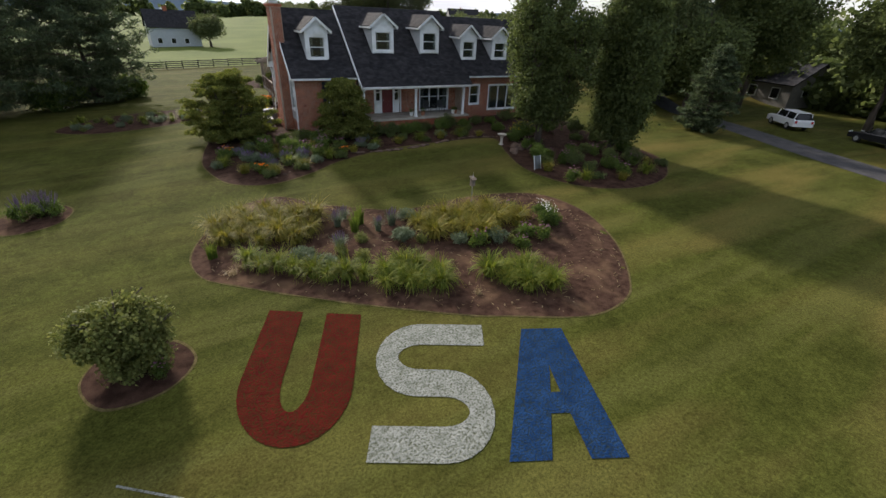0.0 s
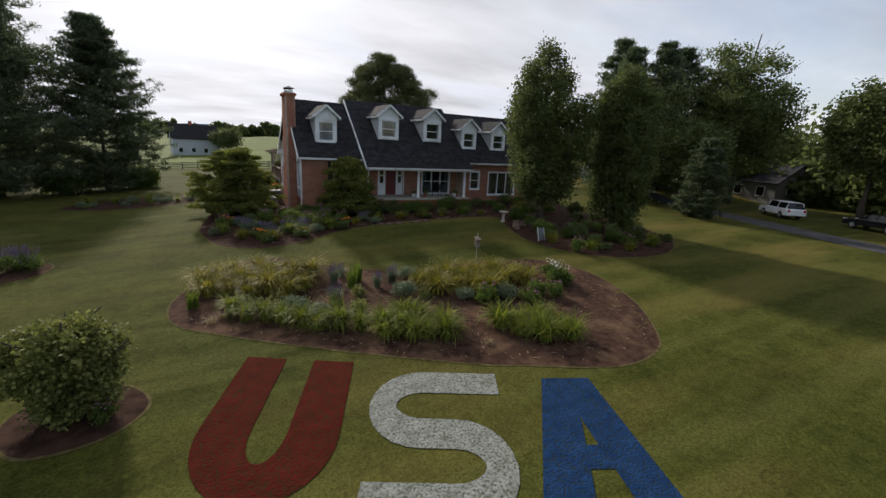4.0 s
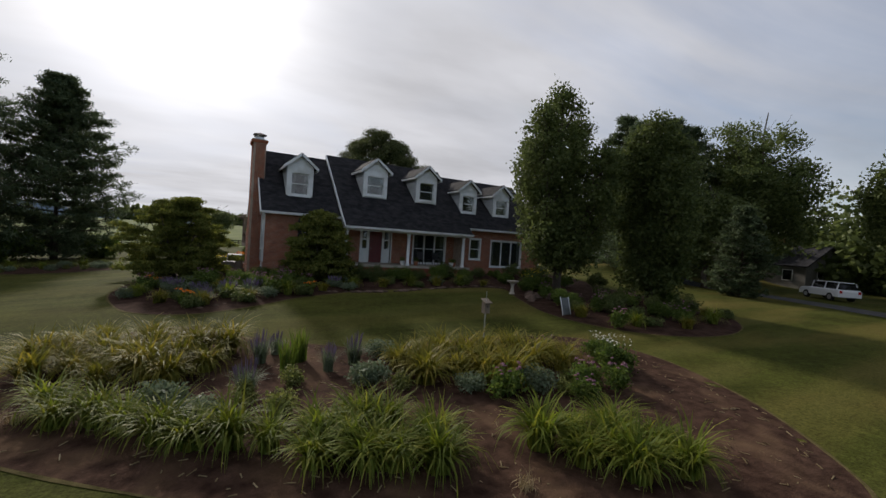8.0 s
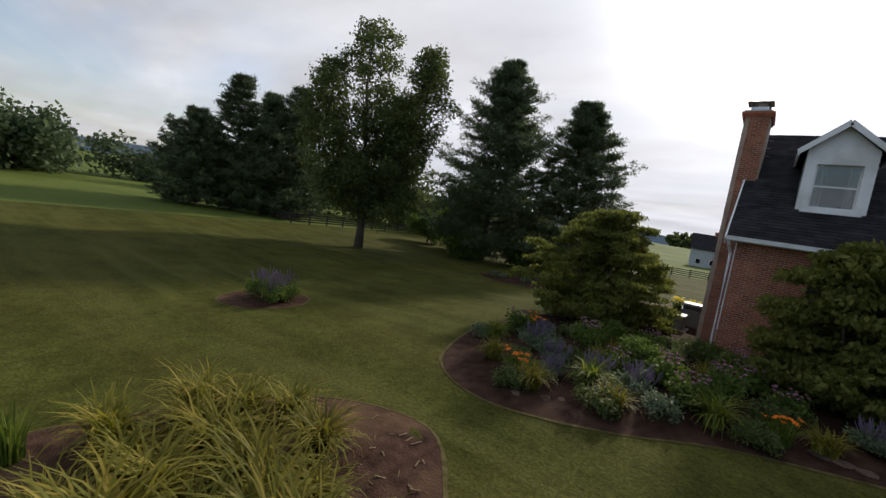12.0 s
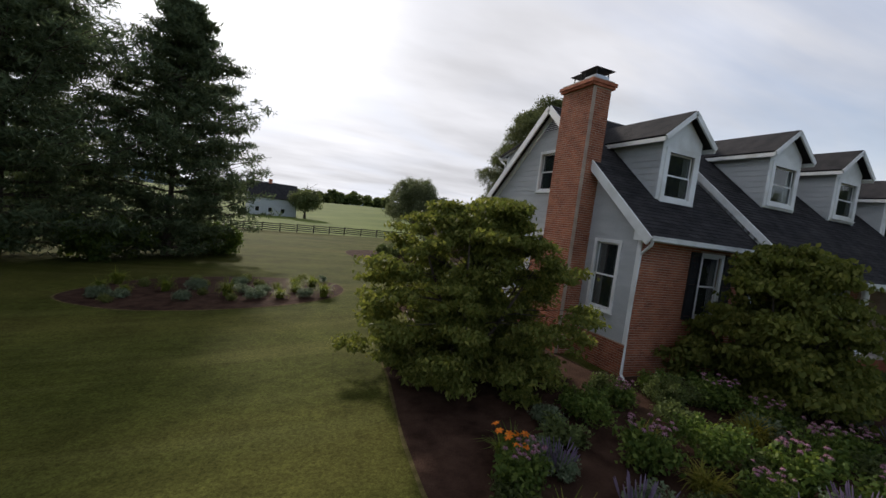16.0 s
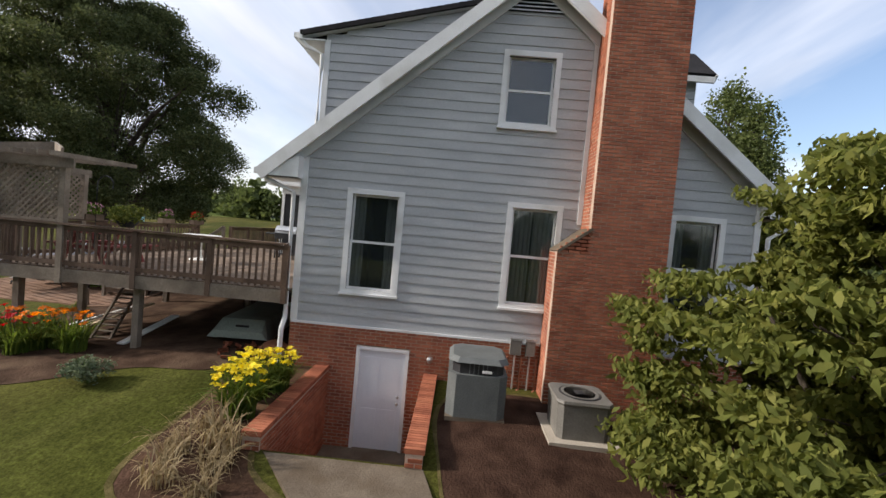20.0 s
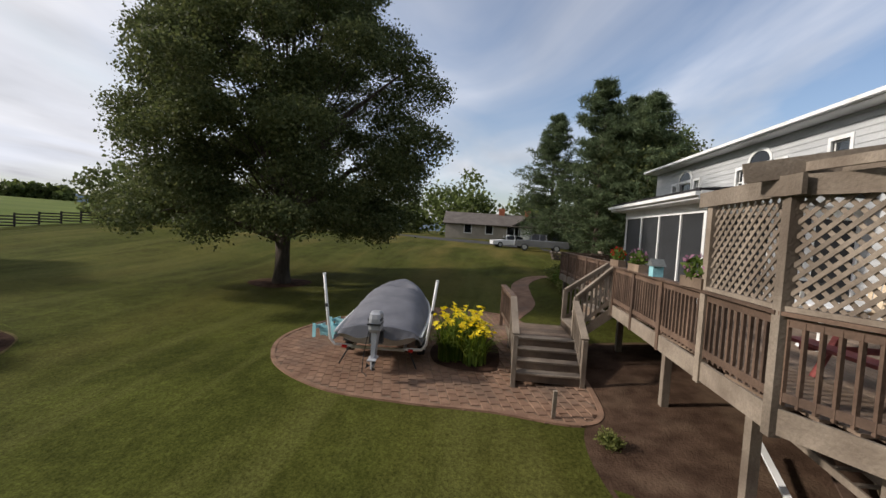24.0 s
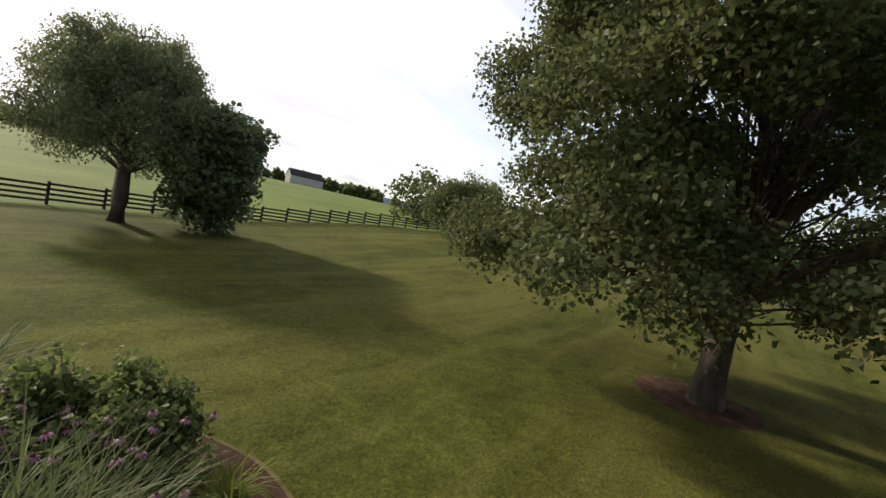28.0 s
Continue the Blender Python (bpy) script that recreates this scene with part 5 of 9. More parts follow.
def chimney():
    c = new("chimney"); c.parent = house
    core = M().box(-0.66, 2.14, 0.2, 0.0, 4.04, 3.86).box(-0.66, 2.16, 3.86, 0.05, 3.46, 9.40)
    part("chimney_core", core, MORTAR, c)
    rt = lambda z: 4.055 + BD if z < 3.86 else (3.475 + BD if z > 4.30 else 4.055 + BD - (z - 3.86) * 1.32)
    brick_face("x", -0.68, -1, 2.115 - BD, 4.055 + BD, 0.35, 9.42, (), c, lambda u, z: 1.2 < z < 4.9, right=rt)
    brick_face("y", 4.05, 1, -0.69, 0.0, 0.35, 3.86, (), c, None)
    brick_face("y", 3.47, 1, -0.69, 0.0, 4.25, 9.42, (), c, None)
    brick_face("y", 2.12, -1, -0.69, 0.0, 0.35, 9.42, (), c, None)
    part("shoulder", M().slab([(-0.74, 4.11, 3.86), (0.0, 4.11, 3.86), (0.0, 3.50, 4.34), (-0.74, 3.50, 4.34)], -0.05), OLD_CONCRETE, c)
    cap = M().box(-0.80, 2.02, 9.40, 0.10, 3.58, 9.48).box(-0.84, 1.98, 9.48, 0.14, 3.62, 9.58)
    part("chimney_cap", cap, BRICK, c)
    part("crown", M().box(-0.78, 2.05, 9.58, 0.06, 3.55, 9.64), CONCRETE, c)
    for y, s in ((2.42, 0.26), (3.10, 0.20)):
        f = M().box(-0.35 - s, y - s, 9.64, -0.35 + s, y + s, 9.78)
        part("flue", f, METAL, c)
        part("rain_cap", M().add([(-0.35 - s * 1.5, y - s * 1.5, 9.95), (-0.35 + s * 1.5, y - s * 1.5, 9.95), (-0.35 + s * 1.5, y + s * 1.5, 9.95), (-0.35 - s * 1.5, y + s * 1.5, 9.95), (-0.35, y, 10.12)], [(0, 1, 4), (1, 2, 4), (2, 3, 4), (3, 0, 4), (3, 2, 1, 0)]), DARK_METAL, c)
        for dx in (-1, 1):
            for dy in (-1, 1):
                part("cap_leg", M().box(-0.35 + dx * s * 0.9 - 0.015, y + dy * s * 0.9 - 0.015, 9.78, -0.35 + dx * s * 0.9 + 0.015, y + dy * s * 0.9 + 0.015, 9.95), DARK_METAL, c)


house_shell()
for xc, half, sill, peak, blk, cur in ((2.06, 0.84, 6.14, 8.88, WING, 0.5), (7.18, 0.90, 6.68, 9.32, MAIN, 0.4), (11.22, 0.88, 6.70, 9.36, MAIN, 0.3), (14.98, 0.82, 6.18, 8.80, EAST, 0.3), (18.24, 0.84, 6.18, 8.76, EAST, 0.3)):
    dormer(xc, half, sill, peak, blk, cur)
chimney()


def basement_entry():
    """The door below grade with its retaining walls, floor and steps."""
    d = new("basement_door"); d.parent = house
    part("door_frame", M().box(-0.06, 6.76, -0.68, 0.02, 6.83, 1.5).box(-0.06, 7.79, -0.68, 0.02, 7.86, 1.5).box(-0.06, 6.83, 1.43, 0.02, 7.79, 1.5), TRIM, d)
    part("door_leaf", M().box(-0.02, 6.83, -0.66, 0.03, 7.79, 1.43), WHITE_DOOR, d, "white steel door")
    for a, b, z0, z1 in ((6.94, 7.26, -0.5, 0.2), (7.36, 7.68, -0.5, 0.2), (6.94, 7.26, 0.38, 1.28), (7.36, 7.68, 0.38, 1.28)):
        part("door_panel", M().box(-0.028, a, z0, -0.02, b, z1), WHITE_DOOR, d)
    for z in (0.35, 0.5):
        part("door_knob", M().lathe([(0.0, -0.03), (0.03, -0.02), (0.03, 0.02), (0.0, 0.03)], 8, (-0.06, 6.93, z)), METAL, d)
    for y, x1, name in ((8.52, -3.08, "well_wall_rear"), (6.28, -3.08, "well_wall_front")):
        w = tagged(new("retaining_wall"), "red brick retaining wall beside the basement steps", "wall", kind="")
        m = M().box(x1, y - 0.07, -0.8, 0.0, y + 0.07, 1.0 if y > 7 else 0.98)
        part("wall_core", m, MORTAR, w)
        brick_face("y", y + (-0.08 if y > 7 else 0.08), -1 if y > 7 else 1, x1, -0.05, -0.7, 0.98, (), w, lambda u, z: z > 0.2)
        brick_face("x", x1, -1, y - 0.12, y + 0.12, 0.3, 0.98, (), w, None)
        cap = M()
        u = x1 - 0.04
        while u < -0.1:
            part("coping_brick", M().box(u, y - 0.14, 0.985, u + 0.066, y + 0.14, 1.06), BRICK, w)
            u += 0.075
    part("well_floor", M().box(-1.9, 6.35, -0.8, 0.0, 8.45, -0.665), OLD_CONCRETE, tagged(new("basement_landing"), "stained concrete landing at the basement door", "floor", kind="structure"))
    st = tagged(new("basement_steps"), "worn concrete steps down to the basement door", "steps")
    for k in range(6):
        part("step", M().box(-1.9 - 0.195 * (k + 1), 6.36, -0.9, -1.9 - 0.195 * k, 8.44, -0.46 + 0.215 * k), OLD_CONCRETE, st)
    tagged(part("concrete_slab", M().prism([(-4.3, 5.8), (-3.09, 6.15), (-3.09, 8.35), (-4.0, 7.6)], 0.5, 0.785), OLD_CONCRETE), "pale concrete slab at the head of the steps", "slab", kind="structure")


basement_entry()


# ---- lettering on the lawn ----
def stroke(path, w):
    """Left and right edges of a path of (x, y) points, w wide."""
    pts = [Vector(p) for p in path]
    L, R = [], []
    for i, p in enumerate(pts):
        d = (pts[min(i + 1, len(pts) - 1)] - pts[max(i - 1, 0)]).normalized()
        s = Vector((-d.y, d.x)) * w / 2
        L.append(p + s); R.append(p - s)
    return L, R


def arc(cx, cy, rx, ry, a0, a1, n=10):
    return [(cx + rx * math.cos(radians(a0 + (a1 - a0) * i / n)), cy + ry * math.sin(radians(a0 + (a1 - a0) * i / n))) for i in range(n + 1)]


def lay(rows, name, material, origin, ux, uy, label):
    """Letter surface: rows of (left, right) edges in letter space, laid just over the grass."""
    m = M()
    o, ux, uy = Vector(origin), Vector(ux), Vector(uy)
    for L, R in rows:
        n = 5
        vs = []
        for a, b in zip(L, R):
            for k in range(n):
                q = a.lerp(b, k / (n - 1))
                p = o + ux * q.x + uy * q.y
                vs.append((p.x, p.y, gz(p.x, p.y) + 0.018))
        m.add(vs, [(i * n + k, (i + 1) * n + k, (i + 1) * n + k + 1, i * n + k + 1) for i in range(len(L) - 1) for k in range(n - 1)])
    ob = part(name, m, material)
    return tagged(ob, label, "lawn letter", "letters painted on the lawn")


def dense(a, b, n=12):
    return [(a[0] + (b[0] - a[0]) * i / n, a[1] + (b[1] - a[1]) * i / n) for i in range(n + 1)]


# letter space: one unit wide, one tall
U_OUT = dense((0.0, 1.0), (0.0, 0.36)) + arc(0.5, 0.36, 0.5, 0.42, 180, 360, 16)[1:] + dense((1.0, 0.36), (1.0, 1.0))[1:]
U_IN = dense((0.37, 1.0), (0.37, 0.36)) + arc(0.5, 0.36, 0.13, 0.21, 180, 360, 16)[1:] + dense((0.63, 0.36), (0.63, 1.0))[1:]
S_PATH = dense((0.98, 0.90), (0.36, 0.90), 8) + arc(0.36, 0.69, 0.31, 0.21, 90, 270, 12)[1:] + dense((0.36, 0.48), (0.60, 0.48), 4)[1:] + arc(0.60, 0.28, 0.30, 0.20, 90, -90, 12)[1:] + dense((0.60, 0.08), (0.02, 0.08), 8)[1:]
A_ROWS = [k / 12 for k in range(12, -1, -1)]


def letter_lines():
    lay([([Vector(p) for p in U_OUT], [Vector(p) for p in U_IN])], "letter_u", RED_PAINT, U_O, U_X, U_Y, "red letter U spray painted on the grass")
    lay([stroke(S_PATH, 0.205)], "letter_s", WHITE_PAINT, S_O, S_X, S_Y, "white letter S spray painted on the grass")
    gap = lambda v: max(0.0, 1 - v / 0.62)
    a = [([Vector((0.27 * v, v)) for v in A_ROWS], [Vector((0.5 - 0.146 * gap(v), v)) for v in A_ROWS]),
         ([Vector((0.5 + 0.18 * gap(v), v)) for v in A_ROWS], [Vector((1.0 - 0.265 * v, v)) for v in A_ROWS]),
         ([Vector(p) for p in dense((0.455, 0.43), (0.420, 0.28), 4)], [Vector(p) for p in dense((0.556, 0.43), (0.600, 0.28), 4)])]
    lay(a, "letter_a", BLUE_PAINT, A_O, A_X, A_Y, "blue letter A spray painted on the grass")


U_O, U_X, U_Y = (-7.25, -24.75), (2.74, -1.67), (1.88, 4.54)
S_O, S_X, S_Y = (-4.30, -27.05), (2.82, -1.53), (2.30, 4.30)
A_O, A_X, A_Y = (-1.33, -28.71), (2.60, -1.23), (2.47, 4.03)
letter_lines()
LINE = M()
for a, b in (((-9.3, -25.2), (-8.0, -26.2)), ((-7.6, -26.6), (-4.4, -28.6)), ((-4.2, -28.7), (-0.6, -30.9))):
    LINE.add([(*p, gz(*p) + 0.012) for p in ((a[0], a[1]), (b[0], b[1]), (b[0] + 0.02, b[1] + 0.05), (a[0] + 0.02, a[1] + 0.05))], [(0, 1, 2, 3)])
tagged(part("layout_string", LINE, WHITE_PAINT), "thin white layout line along the foot of the letters", "string")

# ---- planting beds ----
BED_ISLAND = blob([(-7.7, -15.4), (-7.3, -13.6), (-6.0, -11.2), (-3.6, -10.4), (-1.7, -12.2), (0.6, -13.9), (2.4, -14.7), (6.6, -14.7), (9.9, -15.9), (10.7, -18.7), (9.6, -21.9), (7.7, -24.4), (6.3, -25.4), (4.4, -25.5), (2.2, -24.4), (0.6, -23.5), (-2.4, -21.3), (-4.5, -19.6), (-6.2, -18.1), (-7.3, -17.0)])
BED_FRONT = blob([(-6.3, 1.2), (-6.7, -1.5), (-6.7, -4.2), (-5.6, -7.4), (-3.5, -8.6), (-1.0, -7.9), (1.2, -6.6), (5.0, -5.6), (9.8, -5.6), (13.4, -6.2), (12.6, -9.0), (11.9, -12.4), (12.9, -15.6), (15.2, -17.4), (18.2, -17.6), (21.0, -16.2), (22.8, -13.4), (22.0, -8.0), (21.6, -1.0), (10.0, 0.4), (0.6, 0.3), (-0.6, 1.6), (-0.6, 5.6), (-3.2, 5.9), (-5.0, 5.2), (-6.0, 3.5)])
BED_ROUND = blob([(-16.0, -8.0), (-14.9, -9.2), (-13.3, -8.8), (-12.9, -7.2), (-14.0, -5.9), (-15.5, -6.3)])
BED_WEST = blob([(-17.4, 13.4), (-15.2, 10.9), (-12.2, 10.0), (-8.4, 10.1), (-6.0, 11.8), (-6.0, 15.6), (-10.0, 18.4), (-15.0, 17.4)])
BED_WELL = blob([(-4.5, 8.4), (-4.3, 7.4), (-3.2, 8.5), (-0.2, 8.7), (-0.2, 10.0), (-2.2, 9.9), (-4.0, 9.7)])
BED_DECK = blob([(-1.2, 16.0), (-2.0, 15.0), (-1.9, 13.4), (-0.9, 12.0), (-0.4, 10.2), (3.0, 9.6), (8.0, 10.0), (8.4, 16.4), (5.2, 16.6), (3.6, 17.2), (2.0, 17.2), (0.2, 16.7)])
BED_SHRUB = blob([(-1.5, 33.0), (2.0, 31.3), (4.8, 30.8), (6.8, 31.7), (7.6, 33.0), (7.8, 34.6), (7.0, 36.6), (5.6, 39.2), (3.0, 40.5), (-1.2, 38.5)])
BED_BUSH = blob([(-10.5, -21.3), (-9.8, -22.6), (-8.4, -22.6), (-7.7, -21.6), (-8.4, -20.4), (-9.9, -20.2)])
for poly, mt, lab in ((BED_ISLAND, MULCH, "brown bark mulch bed with a cut grass edge"), (BED_FRONT, MULCH_DARK, "dark mulch bed round the house front"), (BED_ROUND, MULCH, "round mulch bed in the lawn"),
                      (BED_WEST, MULCH_DARK, "oval mulch bed in the side lawn"), (BED_WELL, MULCH, "mulch bed beside the basement steps"), (BED_DECK, DIRT, "bare brown earth under and beside the deck"),
                      (BED_SHRUB, MULCH_DARK, "mulch bed with tall ornamental grass"), (BED_BUSH, MULCH_DARK, "mulch ring under a shrub")):
    b = sheet(poly, 0.45, 0.012, 0.05, rough=0.05)
    bed = tagged(part("mulch_bed", from_bm(b, "mulch_bed", mt)), lab, "planting bed", kind="structure")
    if poly is BED_DECK:
        continue
    rim, n = M(), len(poly)
    out = 1 if sum(a[0] * c[1] - c[0] * a[1] for a, c in zip(poly, poly[1:] + poly[:1])) > 0 else -1
    for k, p in enumerate(poly):
        d = Vector(poly[(k + 1) % n]) - Vector(poly[k - 1])
        d = Vector((d.y, -d.x)).normalized() * out
        w = 0.07 + 0.06 * noise.noise(Vector((p[0] * 0.9, p[1] * 0.9, 0)))
        rim.v += [(p[0] + d.x * w, p[1] + d.y * w, gz(p[0] + d.x * w, p[1] + d.y * w) + 0.012), (p[0], p[1], gz(*p) + 0.018), (p[0] - d.x * 0.04, p[1] - d.y * 0.04, gz(*p) - 0.02)]
    rim.f = [(3 * k + j, 3 * k + j + 1, 3 * ((k + 1) % n) + j + 1, 3 * ((k + 1) % n) + j) for k in range(n) for j in range(2)]
    part("cut_edge", rim, EDGE, bed, "strip of dry cut grass along the bed edge")


# ---- trees ----
def clumps(n, centre, radii, shell=0.55):
    """Clump centres inside an ellipsoid, most of them near its surface."""
    d = unit(n)
    r = rng.uniform(shell, 1.0, n) ** 0.7
    return np.array(centre) + d * r[:, None] * np.array(radii)


def leaf_cloud(cl, per, spread, squash=0.8):
    p = np.repeat(cl, per, axis=0)
    o = np.clip(rng.normal(size=p.shape), -1.9, 1.9) * np.array([spread, spread, spread * squash])
    return p + o


def branchy(name, base, height, r0, limbs, reach, parent, lean=(0, 0), fork=0.35, top=0.9):
    """A tapered trunk with limbs that climb into the crown."""
    m = M()
    b = Vector(base)
    tip = b + Vector((lean[0], lean[1], height * top))
    n = 7
    pts = [b.lerp(tip, i / n) + Vector((rng.normal() * 0.06, rng.normal() * 0.06, 0)) * (height / 8) * (i > 0) for i in range(n + 1)]
    pts[0] = b - Vector((0, 0, 0.3))
    rad = [r0 * (1.35 if i == 0 else 1.0) * (1 - 0.9 * i / n) + 0.02 for i in range(n + 1)]
    m.tube(pts, rad, 9)
    for k in range(limbs):
        t = fork + (0.92 - fork) * (k + rng.uniform(0, 0.8)) / limbs
        s = b.lerp(tip, t)
        a = k * 2.4 + rng.uniform(-0.4, 0.4)
        ln = reach * (1.15 - 0.75 * t) * rng.uniform(0.75, 1.1)
        e = s + Vector((math.cos(a) * ln, math.sin(a) * ln, ln * rng.uniform(0.35, 0.8)))
        mid = s.lerp(e, 0.5) + Vector((0, 0, -0.06 * ln))
        rr = r0 * (1 - 0.85 * t) * 0.6
        m.tube([s, mid, e], [rr, rr * 0.65, 0.02], 6, False)
        for q in range(2):
            aa = a + rng.uniform(-0.9, 0.9)
            e2 = mid + Vector((math.cos(aa) * ln * 0.5, math.sin(aa) * ln * 0.5, ln * rng.uniform(0.2, 0.6)))
            m.tube([mid, mid.lerp(e2, 0.5), e2], [rr * 0.5, rr * 0.35, 0.012], 5, False)
    return part(name, m, BARK, parent, smooth=True)


def broad_tree(name, label, x, y, height, width, trunk, mt, n_cl, per, leaf, low=0.22, spread=None, stretch=1.0, seed=0, lobes=7, top_bias=0.0, cat="tree"):
    """A broad-leaved tree: trunk, limbs and a crown of leaf clumps gathered in lobes with gaps between them."""
    z = gz(x, y)
    t = thing(name, label, cat, (x, y, z))
    branchy("trunk", (0, 0, 0), height, trunk, 9, width * 0.5, t)
    c0 = np.array((0, 0, height * (low + 1) / 2))
    R = np.array((width / 2, width / 2 * stretch, height * (1 - low) / 2))
    cs = []
    for k in range(lobes):
        d = unit(1)[0]
        d[2] = d[2] * 0.8 + top_bias
        lc = c0 + d * R * rng.uniform(0.42, 0.62)
        cs.append(clumps(n_cl // (lobes + 3), lc, R * rng.uniform(0.34, 0.52), 0.3))
    cs.append(clumps(3 * n_cl // (lobes + 3), c0, R * 0.72, 0.2))
    if low <= 0.05:      # foliage down to the ground
        cs.append(clumps(n_cl // 8, (0, 0, height * 0.2), (width * 0.32, width * 0.32, height * 0.19), 0.3))
    cl = np.concatenate(cs)
    cl = cl[cl[:, 2] > height * low * 0.8]
    part("crown", leaves(leaf_cloud(cl, per, spread or leaf * 2.0), leaf, "crown", mt, flat=0.3, droop=0.15, aspect=0.75), mt, t)
    return t


def lobes_of(cs, per, squash=0.62):
    """Leaf places on lobes (x, y, z, radius): thick towards the outside and the top of each lobe."""
    out = []
    for x, y, z, r in cs:
        n = int(per * r * r)
        d = unit(n)
        d[:, 2] = np.abs(d[:, 2]) * np.where(rng.uniform(size=n) < 0.72, 1, -1)
        q = r * (0.45 + 0.60 * rng.uniform(size=n) ** 0.6) * rng.uniform(0.82, 1.12, n)
        out.append(np.array((x, y, z)) + d * q[:, None] * np.array((1, 1, squash)))
    return np.concatenate(out)


def shade_maple(x, y, height, width):
    """A wide old maple: short thick trunk, rising limbs, lobes of leaves with gaps between, drooping skirts."""
    t = thing("maple_tree", "large spreading maple with a dense dark green crown", "tree", (x, y, gz(x, y)))
    tr = M()
    tr.tube([(0, 0, -0.3), (0, 0, 0.25), (0.05, 0.02, 1.4), (0.0, 0.05, 2.8)], [0.70, 0.48, 0.38, 0.42], 12)
    W, H = width / 2, height
    cs = []
    for k in range(132):
        f = (k + 0.5) / 132
        a = k * 2.399 + rng.uniform(-0.25, 0.25)
        prof = math.sin(math.pi * min(1, 0.24 + 0.76 * f)) ** 0.62
        side = 1.0 + 0.13 * math.cos(a + 1.3)      # the crown reaches further to the south
        r = W * prof * side * rng.uniform(0.60, 0.95)
        if rng.uniform() < 0.20:
            continue
        cs.append((math.cos(a) * r, math.sin(a) * r, 4.1 + (H - 5.3) * f + rng.uniform(-0.5, 0.5), rng.uniform(1.0, 1.8) * (1.1 - 0.35 * f)))
    for k in range(20):
        f, a = (k + 0.5) / 20, k * 2.399
        r = W * 0.5 * rng.uniform(0.3, 1.0)
        cs.append((math.cos(a) * r, math.sin(a) * r, 5.4 + (H - 7.4) * f, rng.uniform(1.3, 1.9)))
    for k in range(26):
        a = k * 0.242 + rng.uniform(-0.15, 0.15)
        r = W * rng.uniform(0.62, 0.92)
        cs.append((math.cos(a) * r, math.sin(a) * r, rng.uniform(2.9, 4.0), rng.uniform(0.8, 1.25)))
    cs = [(c[0] - 0.6, c[1] + 0.4, c[2], c[3]) for c in cs]
    for k, c in enumerate(cs):
        s = Vector((0, 0, min(2.4 + 0.55 * c[2] * (k % 5) / 5, H * 0.55)))
        e = Vector(c[:3])
        m1 = s.lerp(e, 0.5) + Vector((0, 0, 0.10 * (e - s).length))
        r0 = 0.26 if k % 13 == 0 else 0.045
        tr.tube([s, s.lerp(m1, 0.5), m1, e], [r0, r0 * 0.7, r0 * 0.5, 0.02], 6, False)
    part("trunk", tr, BARK, t, smooth=True)
    pts = lobes_of(cs, 1330)
    part("crown", leaves(pts + rng.normal(0, 0.16, pts.shape), 0.13, "crown", MAPLE, flat=0.2, droop=0.35, aspect=0.62), MAPLE, t)
    return t


def leader_tree(label, x, y, leaders, trunk, mt, leaf=0.22, per=330, open_to=0.25, size=1.0, name="shade_tree", n=46):
    """A tall tree that forks: each leader (dx, dy, height, width) carries its own uneven tower of leaf lobes."""
    t = thing(name, label, "tree", (x, y, gz(x, y)))
    tr, cs = M(), []
    for i, (dx, dy, h, w) in enumerate(leaders):
        fork = h * 0.24
        tr.tube([(0, 0, -0.3), (0, 0, fork * 0.6), (dx * 0.45, dy * 0.45, h * 0.42), (dx, dy, h * 0.72), (dx, dy, h * 0.97)],
                [trunk * 1.3, trunk, trunk * 0.62, trunk * 0.32, 0.02], 9)
        for k in range(n):
            f = (k + 0.5) / n
            a = k * 2.399 + rng.uniform(-0.4, 0.4)
            z = h * (open_to + (0.97 - open_to) * f)
            lean = min(1.0, z / (h * 0.7))
            r = w / 2 * (math.sin(math.pi * (0.18 + 0.80 * f)) ** 0.6) * rng.uniform(0.35, 1.0)
            if rng.uniform() < 0.12:
                continue
            e = Vector((dx * lean + math.cos(a) * r, dy * lean + math.sin(a) * r, z))
            s = Vector((dx * lean * 0.85, dy * lean * 0.85, max(fork * 0.8, z - 0.9 * r - 0.5)))
            tr.tube([s, s.lerp(e, 0.5) + Vector((0, 0, -0.15)), e], [0.07, 0.045, 0.012], 5, False)
            cs.append((e.x, e.y, e.z, size * rng.uniform(0.75, 1.45) * (1.1 - 0.3 * f)))
    part("trunk", tr, BARK, t, smooth=True)
    pts = lobes_of(cs, per, 0.8)
    part("crown", leaves(pts + rng.normal(0, 0.22, pts.shape), leaf, "crown", mt, flat=0.2, droop=0.2, aspect=0.7), mt, t)
    return t


